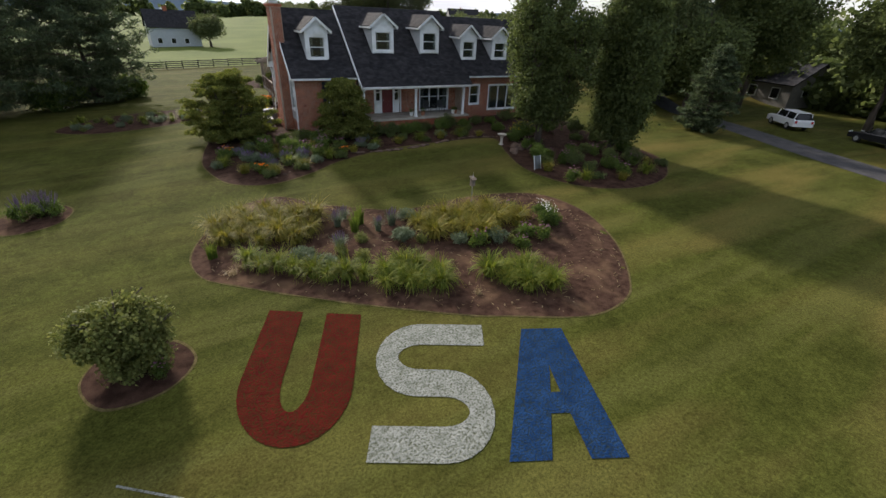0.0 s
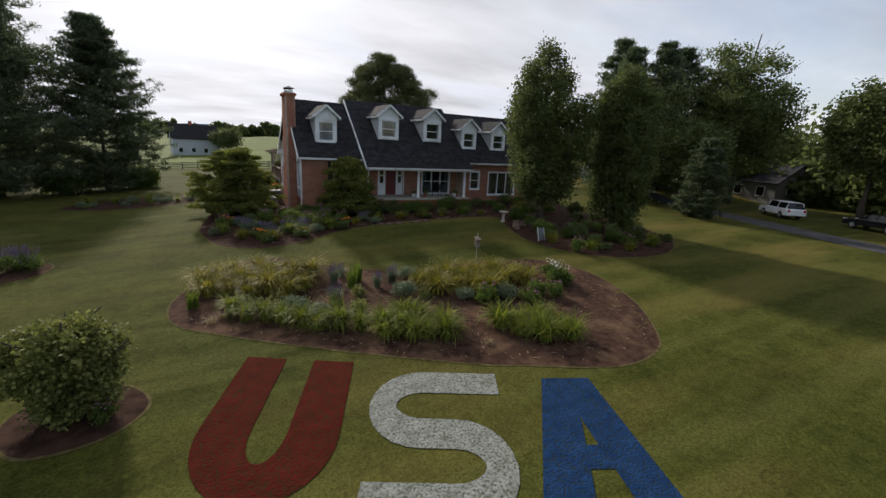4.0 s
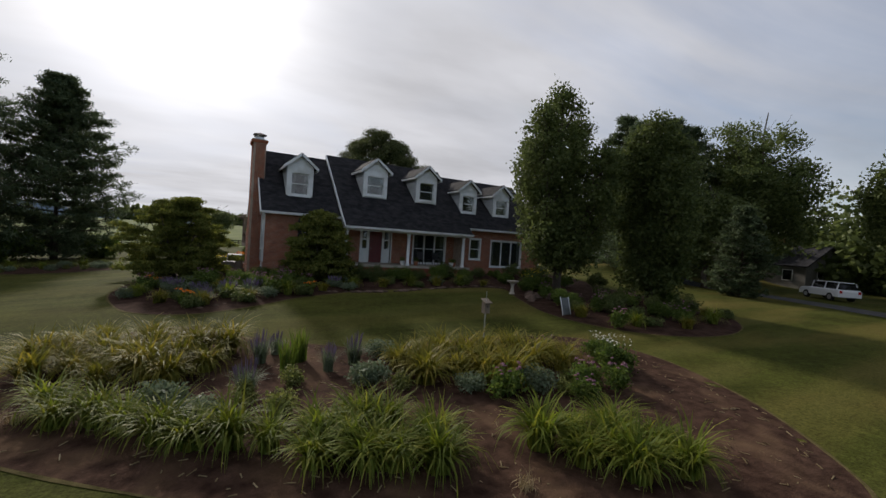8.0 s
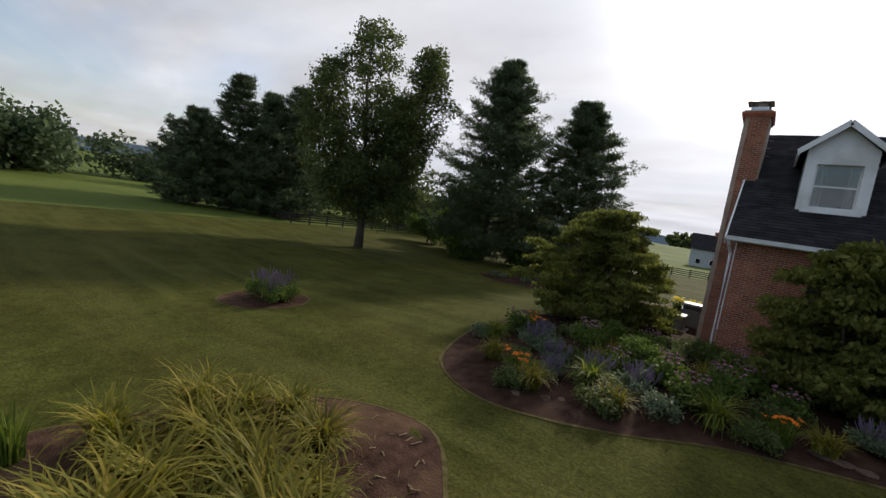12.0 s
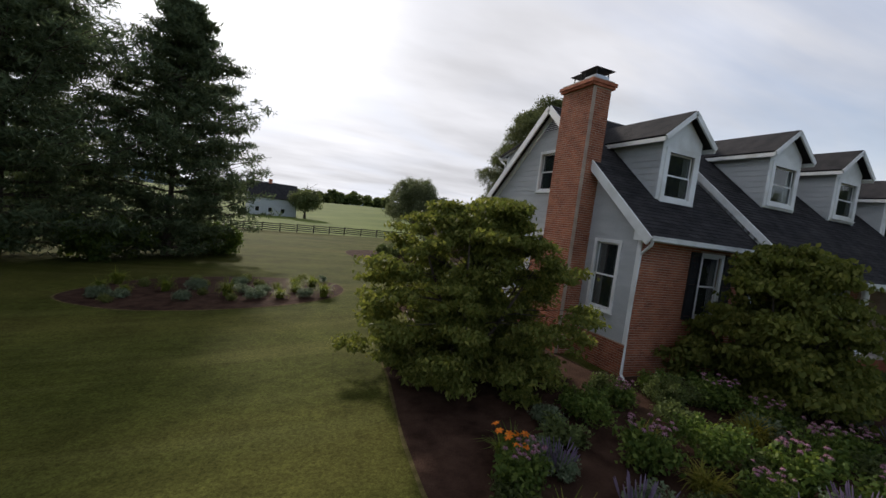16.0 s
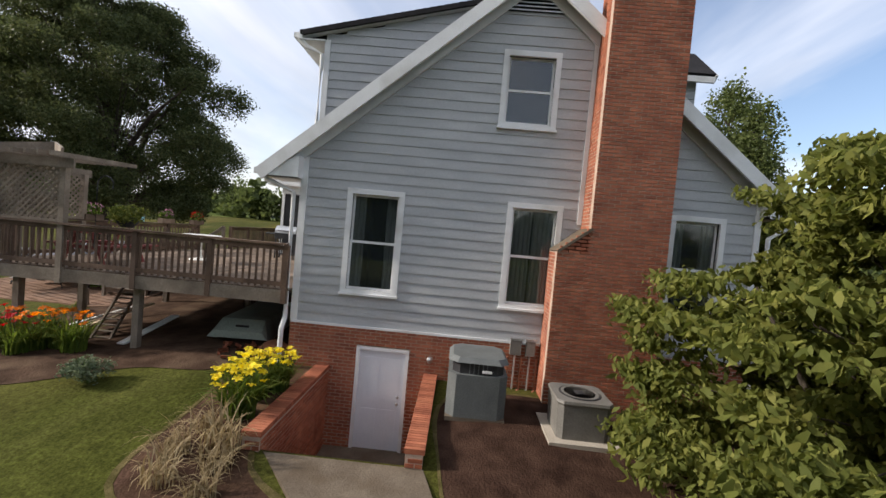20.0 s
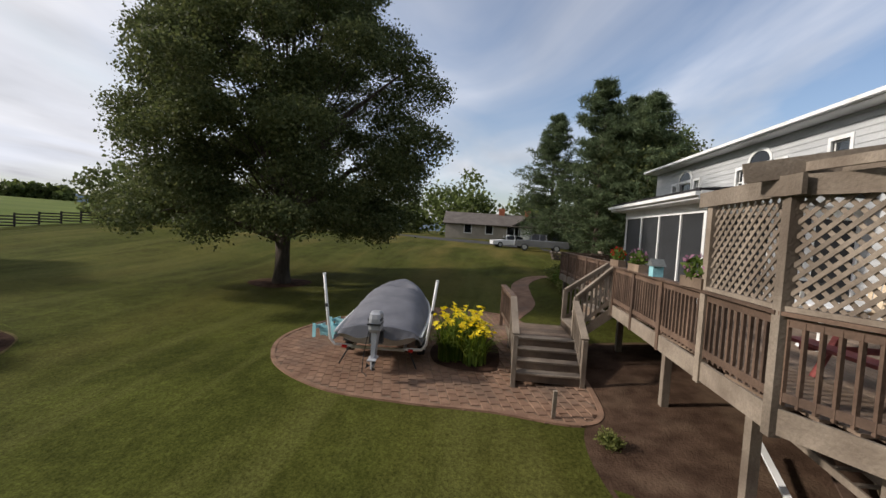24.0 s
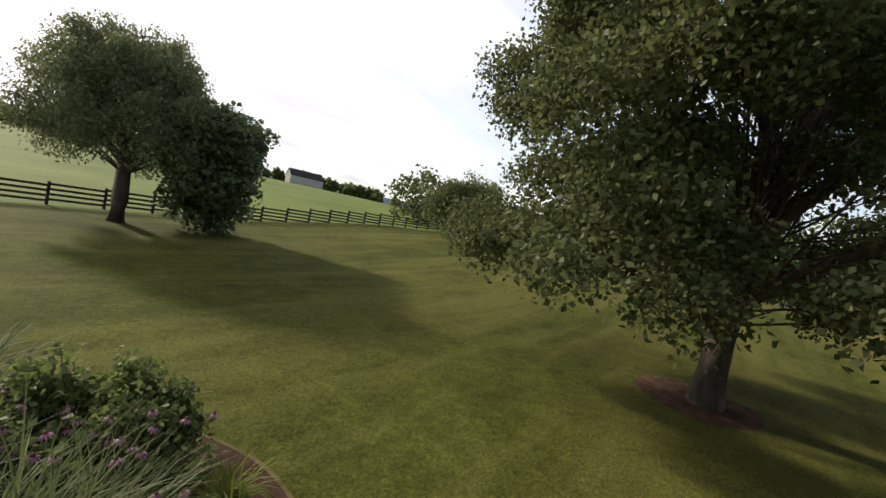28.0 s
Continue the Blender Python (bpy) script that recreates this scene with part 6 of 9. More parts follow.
def willow(label, x, y, height, width):
    """A willow: short trunk, spreading limbs and long hanging sprays of narrow leaves."""
    t = thing("willow_tree", label, "tree", (x, y, gz(x, y)))
    tr, pts = M(), []
    tr.tube([(0, 0, -0.3), (0.05, 0, 1.2), (0, 0.05, height * 0.4)], [0.55, 0.42, 0.30], 10)
    W = width / 2
    for k in range(150):
        f = (k + 0.5) / 150
        a = k * 2.399 + rng.uniform(-0.3, 0.3)
        r = W * math.sqrt(1 - (f * 0.94) ** 2.2) * rng.uniform(0.45, 1.0)
        top = Vector((math.cos(a) * r, math.sin(a) * r, height * (0.42 + 0.55 * f)))
        s = Vector((0, 0, height * (0.25 + 0.35 * f)))
        if k % 2 == 0:
            tr.tube([s, s.lerp(top, 0.55) + Vector((0, 0, 0.25)), top], [0.10, 0.05, 0.012], 5, False)
        n = 380
        q = rng.uniform(0, 1, n) ** 0.8
        drop = rng.uniform(0.9, 2.6)
        pts.append(np.stack([top.x + rng.normal(0, 0.42, n) * (0.6 + 0.6 * q), top.y + rng.normal(0, 0.42, n) * (0.6 + 0.6 * q), top.z + 0.35 - drop * q + rng.normal(0, 0.15, n)], 1))
    part("trunk", tr, BARK, t, smooth=True)
    p = np.concatenate(pts)
    part("crown", leaves(p[p[:, 2] > 1.4], 0.20, "crown", WILLOW, flat=0.1, droop=0.8, aspect=0.36), WILLOW, t)
    return t


def layered_dogwood(label, x, y, height, width, per=46, leaf=0.13):
    """A dogwood: several stems from the ground and level plates of drooping leaves down to the bed."""
    t = thing("dogwood_tree", label, "tree", (x, y, gz(x, y)))
    tr, cl = M(), []
    W = width / 2
    for k in range(6):
        a = k * 1.05 + rng.uniform(-0.2, 0.2)
        e = Vector((math.cos(a) * W * 0.45, math.sin(a) * W * 0.45, height * rng.uniform(0.6, 0.85)))
        tr.tube([(math.cos(a) * 0.12, math.sin(a) * 0.12, -0.2), e * 0.35, e * 0.7, e], [0.07, 0.055, 0.035, 0.012], 6, False)
    for k in range(280):
        f = rng.uniform(0.03, 0.97)
        a = rng.uniform(0, math.tau)
        prof = (1 - max(0, f - 0.25) ** 1.6 * 1.25) * (0.82 + 0.18 * min(1, f * 5)) * (0.88 + 0.16 * math.sin(3 * a + 7 * f))
        r = W * prof * math.sqrt(rng.uniform(0.12, 1.0)) * rng.uniform(0.85, 1.14 if k % 4 == 0 else 1.02)
        if k % 4 == 3:
            r, f = r * 0.45, 0.05 + 0.55 * f
        z = height * f
        s = Vector((0, 0, z * 0.72))
        e = Vector((math.cos(a) * r, math.sin(a) * r, z))
        if f > 0.35:
            tr.tube([s, s.lerp(e, 0.45) + Vector((0, 0, 0.1)), s.lerp(e, 0.85)], [0.022, 0.014, 0.005], 4, False)
        n = 9
        d = rng.uniform(0, math.tau, n)
        q = np.sqrt(rng.uniform(0, 1, n)) * rng.uniform(0.22, 0.62)
        cl.append(np.stack([e.x + q * np.cos(d), e.y + q * np.sin(d), e.z - 0.22 * q + rng.normal(0, 0.04, n)], 1))
    part("trunk", tr, BARK, t, smooth=True)
    cl = np.concatenate(cl)
    cl = cl[cl[:, 2] > 0.2]
    part("crown", leaves(leaf_cloud(cl, per, 0.13, 0.40), leaf, "crown", DOGWOOD, flat=0.3, droop=0.8, aspect=0.46), DOGWOOD, t)
    return t


def white_pine(label, x, y, height, width, n_whorl=24, per=9, tuft=22, ndl=0.42, bare=0.03, mt=None):
    """A full white pine: whorls of level boughs carrying flat sprays of needles."""
    t = thing("pine_tree", label, "tree", (x, y, gz(x, y)))
    m = M().tube([(0, 0, -0.3), (0.05, 0, height * 0.5), (0, 0, height)], [height * 0.018, height * 0.011, 0.02], 8)
    tufts = []
    for k in range(n_whorl):
        f = bare + (1 - bare) * (k / n_whorl)
        z = height * f
        reach = width / 2 * min(1.0, 0.72 + 1.3 * f) * (1 - f ** 2.3) * rng.uniform(0.85, 1.12) + 0.35
        for j in range(per):
            a = rng.uniform(0, math.tau)
            r = reach * rng.uniform(0.6, 1.1)
            up = r * rng.uniform(0.08, 0.34)
            c, s = math.cos(a), math.sin(a)
            m.tube([(0, 0, z), (c * r * 0.6, s * r * 0.6, z + up * 0.35), (c * r, s * r, z + up)], [0.05, 0.03, 0.01], 4, False)
            n = 9
            q = rng.uniform(0.18, 1.02, n)
            side = rng.normal(0, 0.20 * r, n) * (1.15 - q)
            tufts.append(np.stack([c * r * q - s * side, s * r * q + c * side, z + up * q ** 2 + rng.normal(0, 0.10, n)], 1))
    part("trunk", m, BARK, t)
    pts = leaf_cloud(np.concatenate(tufts), tuft, 0.26 * height / 18, 0.5)
    part("crown", leaves(pts, ndl, "crown", mt or PINE, flat=0.1, droop=-0.25, aspect=0.11 if ndl > 0.5 else 0.16), mt or PINE, t)
    return t


shade_maple(18.7, 29.8, 18.8, 16.0)
layered_dogwood("small spreading dogwood with layered light green leaves", -4.4, 1.1, 4.9, 7.0, 42, 0.125)
layered_dogwood("small dogwood beside the brick wing", 2.9, -2.2, 4.3, 4.6, 20, 0.15)
leader_tree("tall ornamental pear with several upright leaders in the front bed", 15.8, -8.6, [(-0.3, 0.2, 12.8, 3.2), (1.9, 0.9, 11.4, 2.6), (-2.1, -0.3, 11.2, 2.7), (0.8, -2.0, 9.2, 3.0), (-0.8, 2.0, 10.0, 2.8)], 0.22, OAK, 0.155, 900, 0.20, 0.62, "pear_tree", 36)
leader_tree("dense ornamental pear in the front bed", 20.4, -11.6, [(0.0, 0.0, 11.4, 3.2), (1.0, -0.7, 9.8, 2.6), (-1.0, 0.5, 10.4, 2.6), (0.3, 1.1, 8.8, 2.6), (-0.4, -1.1, 8.4, 2.6)], 0.20, OAK, 0.165, 900, 0.13, 0.62, "pear_tree", 40)
white_pine("tall dark white pine beside the lawn", -24.0, 23.4, 21.8, 15.5, 30, 13, 25)
white_pine("white pine with long level boughs", -16.3, 27.4, 18.4, 13.5, 26, 12, 24)
leader_tree("tall airy tree with a forked crown at the lawn edge", -29.5, 10.2, [(-1.0, -0.8, 20.6, 8.6), (3.4, 2.6, 19.4, 6.0), (-3.6, -2.6, 17.0, 6.4), (0.8, 2.0, 15.0, 7.0)], 0.36, OAK, 0.22, 330, 0.22)
for x, y, h, w in ((-58, 11.5, 18.6, 12), (-53, 17, 18.4, 12), (-61.5, 7.6, 13.0, 13), (-59, 22, 17.5, 14), (-55.5, 14.5, 17, 12)):
    white_pine("dark pine in the far group", x, y, h, w, 18, 10, 12, 0.80)
white_pine("small dark conical evergreen on the lawn before the driveway", 34.0, -10.0, 7.2, 4.6, 20, 9, 12, 0.32, 0.02)
for x, y, h, w, low in ((53, -2.5, 22.5, 14.5, 0.10), (52, -16, 14, 10, 0.24), (60, -20, 17, 13, 0.2), (50, -32, 14, 12, 0.2), (66, -36, 17, 15, 0.1), (40, -4, 11, 8, 0.08)):
    broad_tree("shade_tree", "dark green broad-leaved tree beyond the driveway", x, y, h, w, 0.3, OAK, 430, 112, 0.25, low=low, spread=0.58, lobes=13)
for x, y, h, w in ((38.5, 3, 17.0, 10), (41, 7, 18.5, 10.5), (44, 3, 18.5, 10), (49, 4, 18.5, 10.5), (54, 9.5, 18.0, 10.5)):
    white_pine("tall pine behind the house", x, y, h, w, 20, 9, 17, 0.6)
broad_tree("shade_tree", "rounded green tree behind the house", 41, 2, 17, 11, 0.3, MAPLE, 300, 105, 0.27, low=0.06, spread=0.62, lobes=13)
willow("pale grey-green willow at the fence", 12.3, 57.8, 10.6, 9.6)
broad_tree("juniper_tree", "dense dark juniper at the fence", 16.4, 56.2, 8.8, 6.8, 0.2, PINE, 320, 75, 0.28, low=0.01, spread=0.42, lobes=9)
for x, y, h, w in ((48, 61, 8, 8), (51, 59, 9, 9)):
    broad_tree("fruit_tree", "small round tree at the far fence", x, y, h, w, 0.18, MAPLE, 180, 90, 0.21, low=0.10, spread=0.5, lobes=9)
broad_tree("shade_tree", "round green tree at the pasture fence", -1.0, 112.0, 10.0, 10.0, 0.3, MAPLE, 220, 50, 0.34, low=0.08, spread=0.6, lobes=10)
for x, y, h, w in ((-19.4, 24.6, 2.8, 6.0), (-24.8, 20.8, 2.6, 5.4), (-30.0, 25.4, 6.0, 7.0), (-13.4, 29.6, 2.6, 4.6), (-35.0, 27.0, 5.0, 7.0)):
    broad_tree("shrub", "dark green shrub at the foot of the pines", x, y, h, w, 0.08, SHRUB, 150, 45, 0.24, low=0.01, spread=0.3, lobes=8, cat="shrub")
broad_tree("round_shrub", "rounded yellow-green shrub in a mulch ring", -9.15, -21.35, 2.6, 2.8, 0.05, LIGHT_SHRUB, 330, 80, 0.085, low=0.03, spread=0.13, lobes=12, cat="shrub")
tagged(part("mulch_bed", from_bm(sheet(blob([(17.2, 30.0), (18.2, 28.6), (19.8, 28.5), (20.6, 29.8), (20.0, 31.4), (18.4, 31.6)]), 0.4, 0.012, 0.06, rough=0.05), "mulch_bed", MULCH)), "ring of bark mulch at the foot of the maple", "planting bed", kind="structure")


# ---- deck, stairs, screened porch ----
DZ = 2.55
deck = thing("deck", "weathered brown timber deck with railings behind the house", "deck")


def deck_x1(y):
    return 8.3 if y < 15.8 else 8.3 - (y - 15.75) / 0.45 * 7.5


def deck_x0(y):
    return -0.2 if y < 15.65 else -0.2 + (y - 15.65) * 0.95 / 0.55


def build_deck():
    y = HY + 0.04
    while y < 16.1:
        a, b = max(deck_x0(y), deck_x0(y + 0.138)), min(deck_x1(y), deck_x1(y + 0.138))
        if y + 0.14 < 13.3:
            b = 7.95
        if b - a > 0.3:
            part("deck_board", M().box(a + 0.03, y, DZ - 0.035, b, y + 0.138, DZ), DECK, deck)
        y += 0.145
    y = 13.34
    while y < 15.3:
        part("deck_board", M().box(8.31, y, DZ - 0.035, 15.6, y + 0.138, DZ), DECK, deck)
        y += 0.145
    edge = [(-0.2, HY + 0.05), (-0.2, 15.65), (0.75, 16.2), (6.9, 15.83)]
    for a, b in zip(edge, edge[1:]):
        part("rim_board", M().beam((*a, DZ - 0.16), (*b, DZ - 0.16), 0.045, 0.26), GREYWOOD, deck)
    part("rim_board", M().beam((8.3, 15.4, DZ - 0.16), (15.6, 15.4, DZ - 0.16), 0.045, 0.26), GREYWOOD, deck)
    for x in (2.0, 4.5, 7.0):
        part("joist_beam", M().beam((x, HY, DZ - 0.17), (x, 15.7, DZ - 0.17), 0.09, 0.22), GREYWOOD, deck)
    for p in ((0.1, 12.7), (1.9, 15.6), (0.2, 15.5), (4.8, 15.4), (7.8, 15.3), (4.5, 12.5), (8.4, 13.6), (12.0, 15.2), (15.4, 15.2)):
        z = gz(*p)
        part("support_post", M().box(p[0] - 0.07, p[1] - 0.07, z - 0.1, p[0] + 0.07, p[1] + 0.07, DZ - 0.04), GREYWOOD, deck)


def railing(a, b, parent, z0=DZ, z1=None, posts=True, h=0.90, mt=None, end_posts=(True, True)):
    """Posts, two rails and balusters from a to b, level or sloping."""
    z1 = z0 if z1 is None else z1
    mt = mt or RAIL
    A, B = Vector((*a, z0)), Vector((*b, z1))
    ln = (B - A).length
    up = Vector((0, 0, 1))
    n = max(1, round(ln / 1.55))
    for k in range(n + 1):
        if (k == 0 and not end_posts[0]) or (k == n and not end_posts[1]):
            continue
        p = A.lerp(B, k / n)
        part("rail_post", M().box(p.x - 0.05, p.y - 0.05, p.z - 0.30, p.x + 0.05, p.y + 0.05, p.z + h), mt, parent)
    part("top_rail", M().beam(A + up * (h + 0.02), B + up * (h + 0.02), 0.15, 0.04), mt, parent)
    part("upper_rail", M().beam(A + up * (h - 0.06), B + up * (h - 0.06), 0.04, 0.09), mt, parent)
    part("bottom_rail", M().beam(A + up * 0.10, B + up * 0.10, 0.04, 0.09), mt, parent)
    m = max(1, int(ln / 0.135))
    for k in range(m):
        p = A.lerp(B, (k + 0.5) / m)
        part("baluster", M().box(p.x - 0.019, p.y - 0.019, p.z + 0.02, p.x + 0.019, p.y + 0.019, p.z + h - 0.04), mt, parent)


build_deck()
rail = thing("deck_railing", "brown stained deck railing with square balusters", "railing")
railing((-0.2, HY + 0.12), (-0.2, 14.2), rail)
railing((-0.2, 14.2), (-0.2, 15.65), rail, end_posts=(False, False))
railing((-0.2, 15.65), (0.75, 16.2), rail, end_posts=(False, False))
railing((0.75, 16.2), (2.3, 16.1), rail, end_posts=(False, False))
railing((2.3, 16.1), (6.9, 15.82), rail)
railing((8.4, 15.38), (15.5, 15.38), rail)
railing((15.5, 15.38), (15.5, 13.4), rail, end_posts=(False, True))

# stairs: a lower flight off the patio to a landing, then an upper flight to the deck
stairs = thing("deck_stairs", "weathered grey timber stairs with a landing up to the deck", "stairs")
SX, SY0, SY1, SZ = 5.65, 16.75, 18.25, 0.86
LZ = SZ + 4 * 0.195
for k in range(4):
    x = SX + 0.28 * k
    part("tread", M().box(x - 0.03, SY0, SZ + 0.195 * (k + 1) - 0.04, x + 0.29, SY1, SZ + 0.195 * (k + 1)), GREYWOOD, stairs)
    part("riser", M().box(x, SY0 + 0.02, SZ + 0.195 * k, x + 0.03, SY1 - 0.02, SZ + 0.195 * (k + 1) - 0.04), DECK, stairs)
for y in (SY0 + 0.02, SY1 - 0.02):
    part("stringer", M().slab([(SX - 0.02, y, SZ - 0.1), (SX + 1.15, y, LZ - 0.12), (SX + 1.15, y, LZ - 0.42), (SX + 0.3, y, SZ - 0.1)], 0.04), GREYWOOD, stairs)
for k in range(10):
    x = SX + 1.12 + k * 0.145
    part("landing_board", M().box(x, SY0, LZ - 0.035, x + 0.138, SY1, LZ), DECK, stairs)
part("landing_rim", M().box(SX + 1.12, SY1 - 0.02, LZ - 0.25, SX + 2.57, SY1 + 0.02, LZ - 0.036).box(SX + 2.55, SY0, LZ - 0.25, SX + 2.59, SY1, LZ - 0.036), GREYWOOD, stairs)
for x in (SX + 1.25, SX + 2.45):
    for y in (SY0 + 0.1, SY1 - 0.1):
        part("landing_post", M().box(x - 0.05, y - 0.05, gz(x, y) - 0.1, x + 0.05, y + 0.05, LZ - 0.04), GREYWOOD, stairs)
UX0, UX1, NU = 6.95, 8.25, 4
rise = (DZ - LZ) / (NU + 0)
for k in range(NU - 1):
    y = SY0 - 0.28 * k
    part("tread", M().box(UX0, y - 0.29, LZ + rise * (k + 1) - 0.04, UX1, y + 0.02, LZ + rise * (k + 1)), GREYWOOD, stairs)
    part("riser", M().box(UX0 + 0.02, y - 0.03, LZ + rise * k, UX1 - 0.02, y, LZ + rise * (k + 1) - 0.04), DECK, stairs)
for x in (UX0 + 0.02, UX1 - 0.02):
    part("stringer", M().slab([(x, SY0, LZ - 0.2), (x, SY0, LZ + 0.05), (x, 15.8, DZ - 0.05), (x, 15.8, DZ - 0.35)], 0.04), GREYWOOD, stairs)
srail = thing("stair_railing", "greyed timber railing along the deck stairs", "railing")
railing((SX, SY1), (SX + 1.12, SY1), srail, SZ + 0.12, LZ, mt=GREYWOOD)
railing((SX + 1.12, SY1), (SX + 3.4, SY1 + 0.1), srail, LZ, LZ, mt=RAIL, end_posts=(False, True))
railing((SX, SY0), (SX + 1.12, SY0), srail, SZ + 0.12, LZ, mt=GREYWOOD)
railing((UX0, SY0 - 0.05), (UX0, 15.85), srail, LZ + 0.1, DZ, mt=GREYWOOD)
railing((UX1, SY0 - 0.05), (UX1, 15.6), srail, LZ + 0.1, DZ, mt=GREYWOOD)

# pergola nook at the deck corner
perg = thing("pergola", "greyed timber corner pergola with lattice screens", "pergola")
PP = [(2.3, 16.1), (0.75, 16.2), (-0.2, 15.65), (-0.2, 14.2)]
for p in PP:
    part("pergola_post", M().box(p[0] - 0.06, p[1] - 0.06, DZ - 0.32, p[0] + 0.06, p[1] + 0.06, 4.68), GREYWOOD, perg)
for a, b in zip(PP, PP[1:]):
    A, B = Vector((*a, 0)), Vector((*b, 0))
    d = (B - A).normalized()
    o = Vector((d.y, -d.x, 0)) * 0.07
    part("top_beam", M().beam(A - d * 0.25 + o + Vector((0, 0, 4.72)), B + d * 0.25 + o + Vector((0, 0, 4.72)), 0.045, 0.20), GREYWOOD, perg)
    part("mid_rail", M().beam(A + Vector((0, 0, 3.52)), B + Vector((0, 0, 3.52)), 0.10, 0.05), GREYWOOD, perg)
    ln, h0, h1 = (B - A).length - 0.12, 3.55, 4.64
    lat = new("lattice_panel"); lat.parent = perg
    H = h1 - h0
    for s in (1, -1):
        q = -H
        while q < ln:
            u0, u1 = max(q, 0), min(q + H, ln)
            if u1 - u0 > 0.06:
                za, zb = (h0 + (u0 - q), h0 + (u1 - q)) if s > 0 else (h1 - (u0 - q), h1 - (u1 - q))
                part("lattice_slat", M().beam(A + d * (u0 + 0.06) + Vector((0, 0, za)) + o * (0.1 * s), A + d * (u1 + 0.06) + Vector((0, 0, zb)) + o * (0.1 * s), 0.042, 0.010, (d.y, -d.x, 0)), GREYWOOD, lat)
            q += 0.140
for k in range(9):
    y = 14.0 + k * 0.26
    part("rafter", M().beam((-0.75, y, 4.86), (1.5, y + 0.06, 4.94), 0.04, 0.09), GREYWOOD, perg)
for a, b in (((-0.55, 15.9, 4.84), (0.35, 15.0, 5.12)), ((0.9, 16.6, 4.84), (0.35, 15.0, 5.12)), ((-0.5, 14.0, 4.9), (0.35, 15.0, 5.12))):
    part("ridge_board", M().beam(a, b, 0.045, 0.20), GREYWOOD, perg)

# screened porch
sp = thing("screened_porch", "white framed screened porch with dark insect screens", "porch")
X0, X1, Y1, PZ = 8.1, 14.2, 13.2, 5.30
part("porch_floor", M().box(X0, HY + 0.03, DZ - 0.2, X1, Y1, DZ), DECK, sp)
part("porch_roof", M().slab([(X0 - 0.45, Y1 + 0.45, PZ + 0.22), (X0 - 0.45, HY + 0.04, PZ + 0.62), (X1 + 0.45, HY + 0.04, PZ + 0.62), (X1 + 0.45, Y1 + 0.45, PZ + 0.22)], -0.08), SHINGLE, sp)
part("fascia", M().box(X0 - 0.45, Y1 + 0.42, PZ + 0.02, X1 + 0.45, Y1 + 0.47, PZ + 0.21).box(X0 - 0.47, HY + 0.03, PZ + 0.02, X0 - 0.42, Y1 + 0.42, PZ + 0.24), TRIM, sp)
part("gutter", M().box(X0 - 0.5, Y1 + 0.475, PZ + 0.10, X1 + 0.5, Y1 + 0.58, PZ + 0.2), TRIM, sp)
part("porch_soffit", M().box(X0 - 0.42, HY + 0.05, PZ + 0.0, X1 + 0.42, Y1 + 0.42, PZ + 0.02), TRIM, sp)
part("header", M().box(X0, Y1 - 0.10, PZ - 0.28, X1, Y1, PZ).box(X0, HY + 0.03, PZ - 0.28, X0 + 0.1, Y1 - 0.1, PZ), TRIM, sp)
for x in (X0, 9.5, 11.0, 12.5, X1 - 0.12):
    w = 0.14 if x in (X0,) else 0.08
    part("porch_post", M().box(x, Y1 - 0.10, DZ, x + w, Y1, PZ - 0.28), TRIM, sp)
for y in (HY + 0.05, 10.45, 11.5):
    part("porch_post", M().box(X0, y, DZ, X0 + 0.1, y + 0.08, PZ - 0.28), TRIM, sp)
for a, b in ((X0 + 0.14, 9.5), (9.58, 11.0), (11.08, 12.5), (12.58, X1 - 0.12)):
    s = part("screen", M().box(a, Y1 - 0.05, DZ, b, Y1 - 0.045, PZ - 0.28), SCREEN, sp)
for a, b in ((HY + 0.13, 10.45), (11.58, Y1 - 0.10)):
    part("screen", M().box(X0 + 0.045, a, DZ, X0 + 0.05, b, PZ - 0.28), SCREEN, sp)
part("screen", M().box(X0 + 0.045, 10.53, 4.72, X0 + 0.05, 11.5, PZ - 0.28), SCREEN, sp)
sd = new("screen_door"); sd.parent = sp
part("door_frame", M().box(X0 + 0.0, 10.54, DZ, X0 + 0.06, 10.66, 4.70).box(X0, 11.38, DZ, X0 + 0.06, 11.49, 4.70).box(X0, 10.66, 4.58, X0 + 0.06, 11.38, 4.70).box(X0, 10.66, DZ, X0 + 0.06, 11.38, DZ + 0.2).box(X0, 10.66, 3.5, X0 + 0.06, 11.38, 3.6), TRIM, sd)
part("door_screen", M().box(X0 + 0.03, 10.66, DZ + 0.2, X0 + 0.035, 11.38, 4.58), SCREEN, sd)
part("back_wall", M().box(X1 - 0.06, HY + 0.05, DZ, X1, Y1 - 0.1, PZ), SCREEN, sp)


# ---- patio ----
PATIO = blob([(9.4, 25.1), (7.0, 24.4), (5.4, 22.6), (4.8, 20.6), (4.5, 18.8), (4.05, 17.0), (5.4, 16.6), (8.6, 16.9), (11.8, 17.9), (13.3, 19.8), (13.5, 21.8), (12.0, 24.0)], 8)
patio = tagged(part("patio", from_bm(sheet(PATIO, 0.8, 0.012, 0.0, lambda x, y: gz(x, y)), "patio", PAVER_BED)), "oval patio of worn clay pavers", "patio", kind="structure")


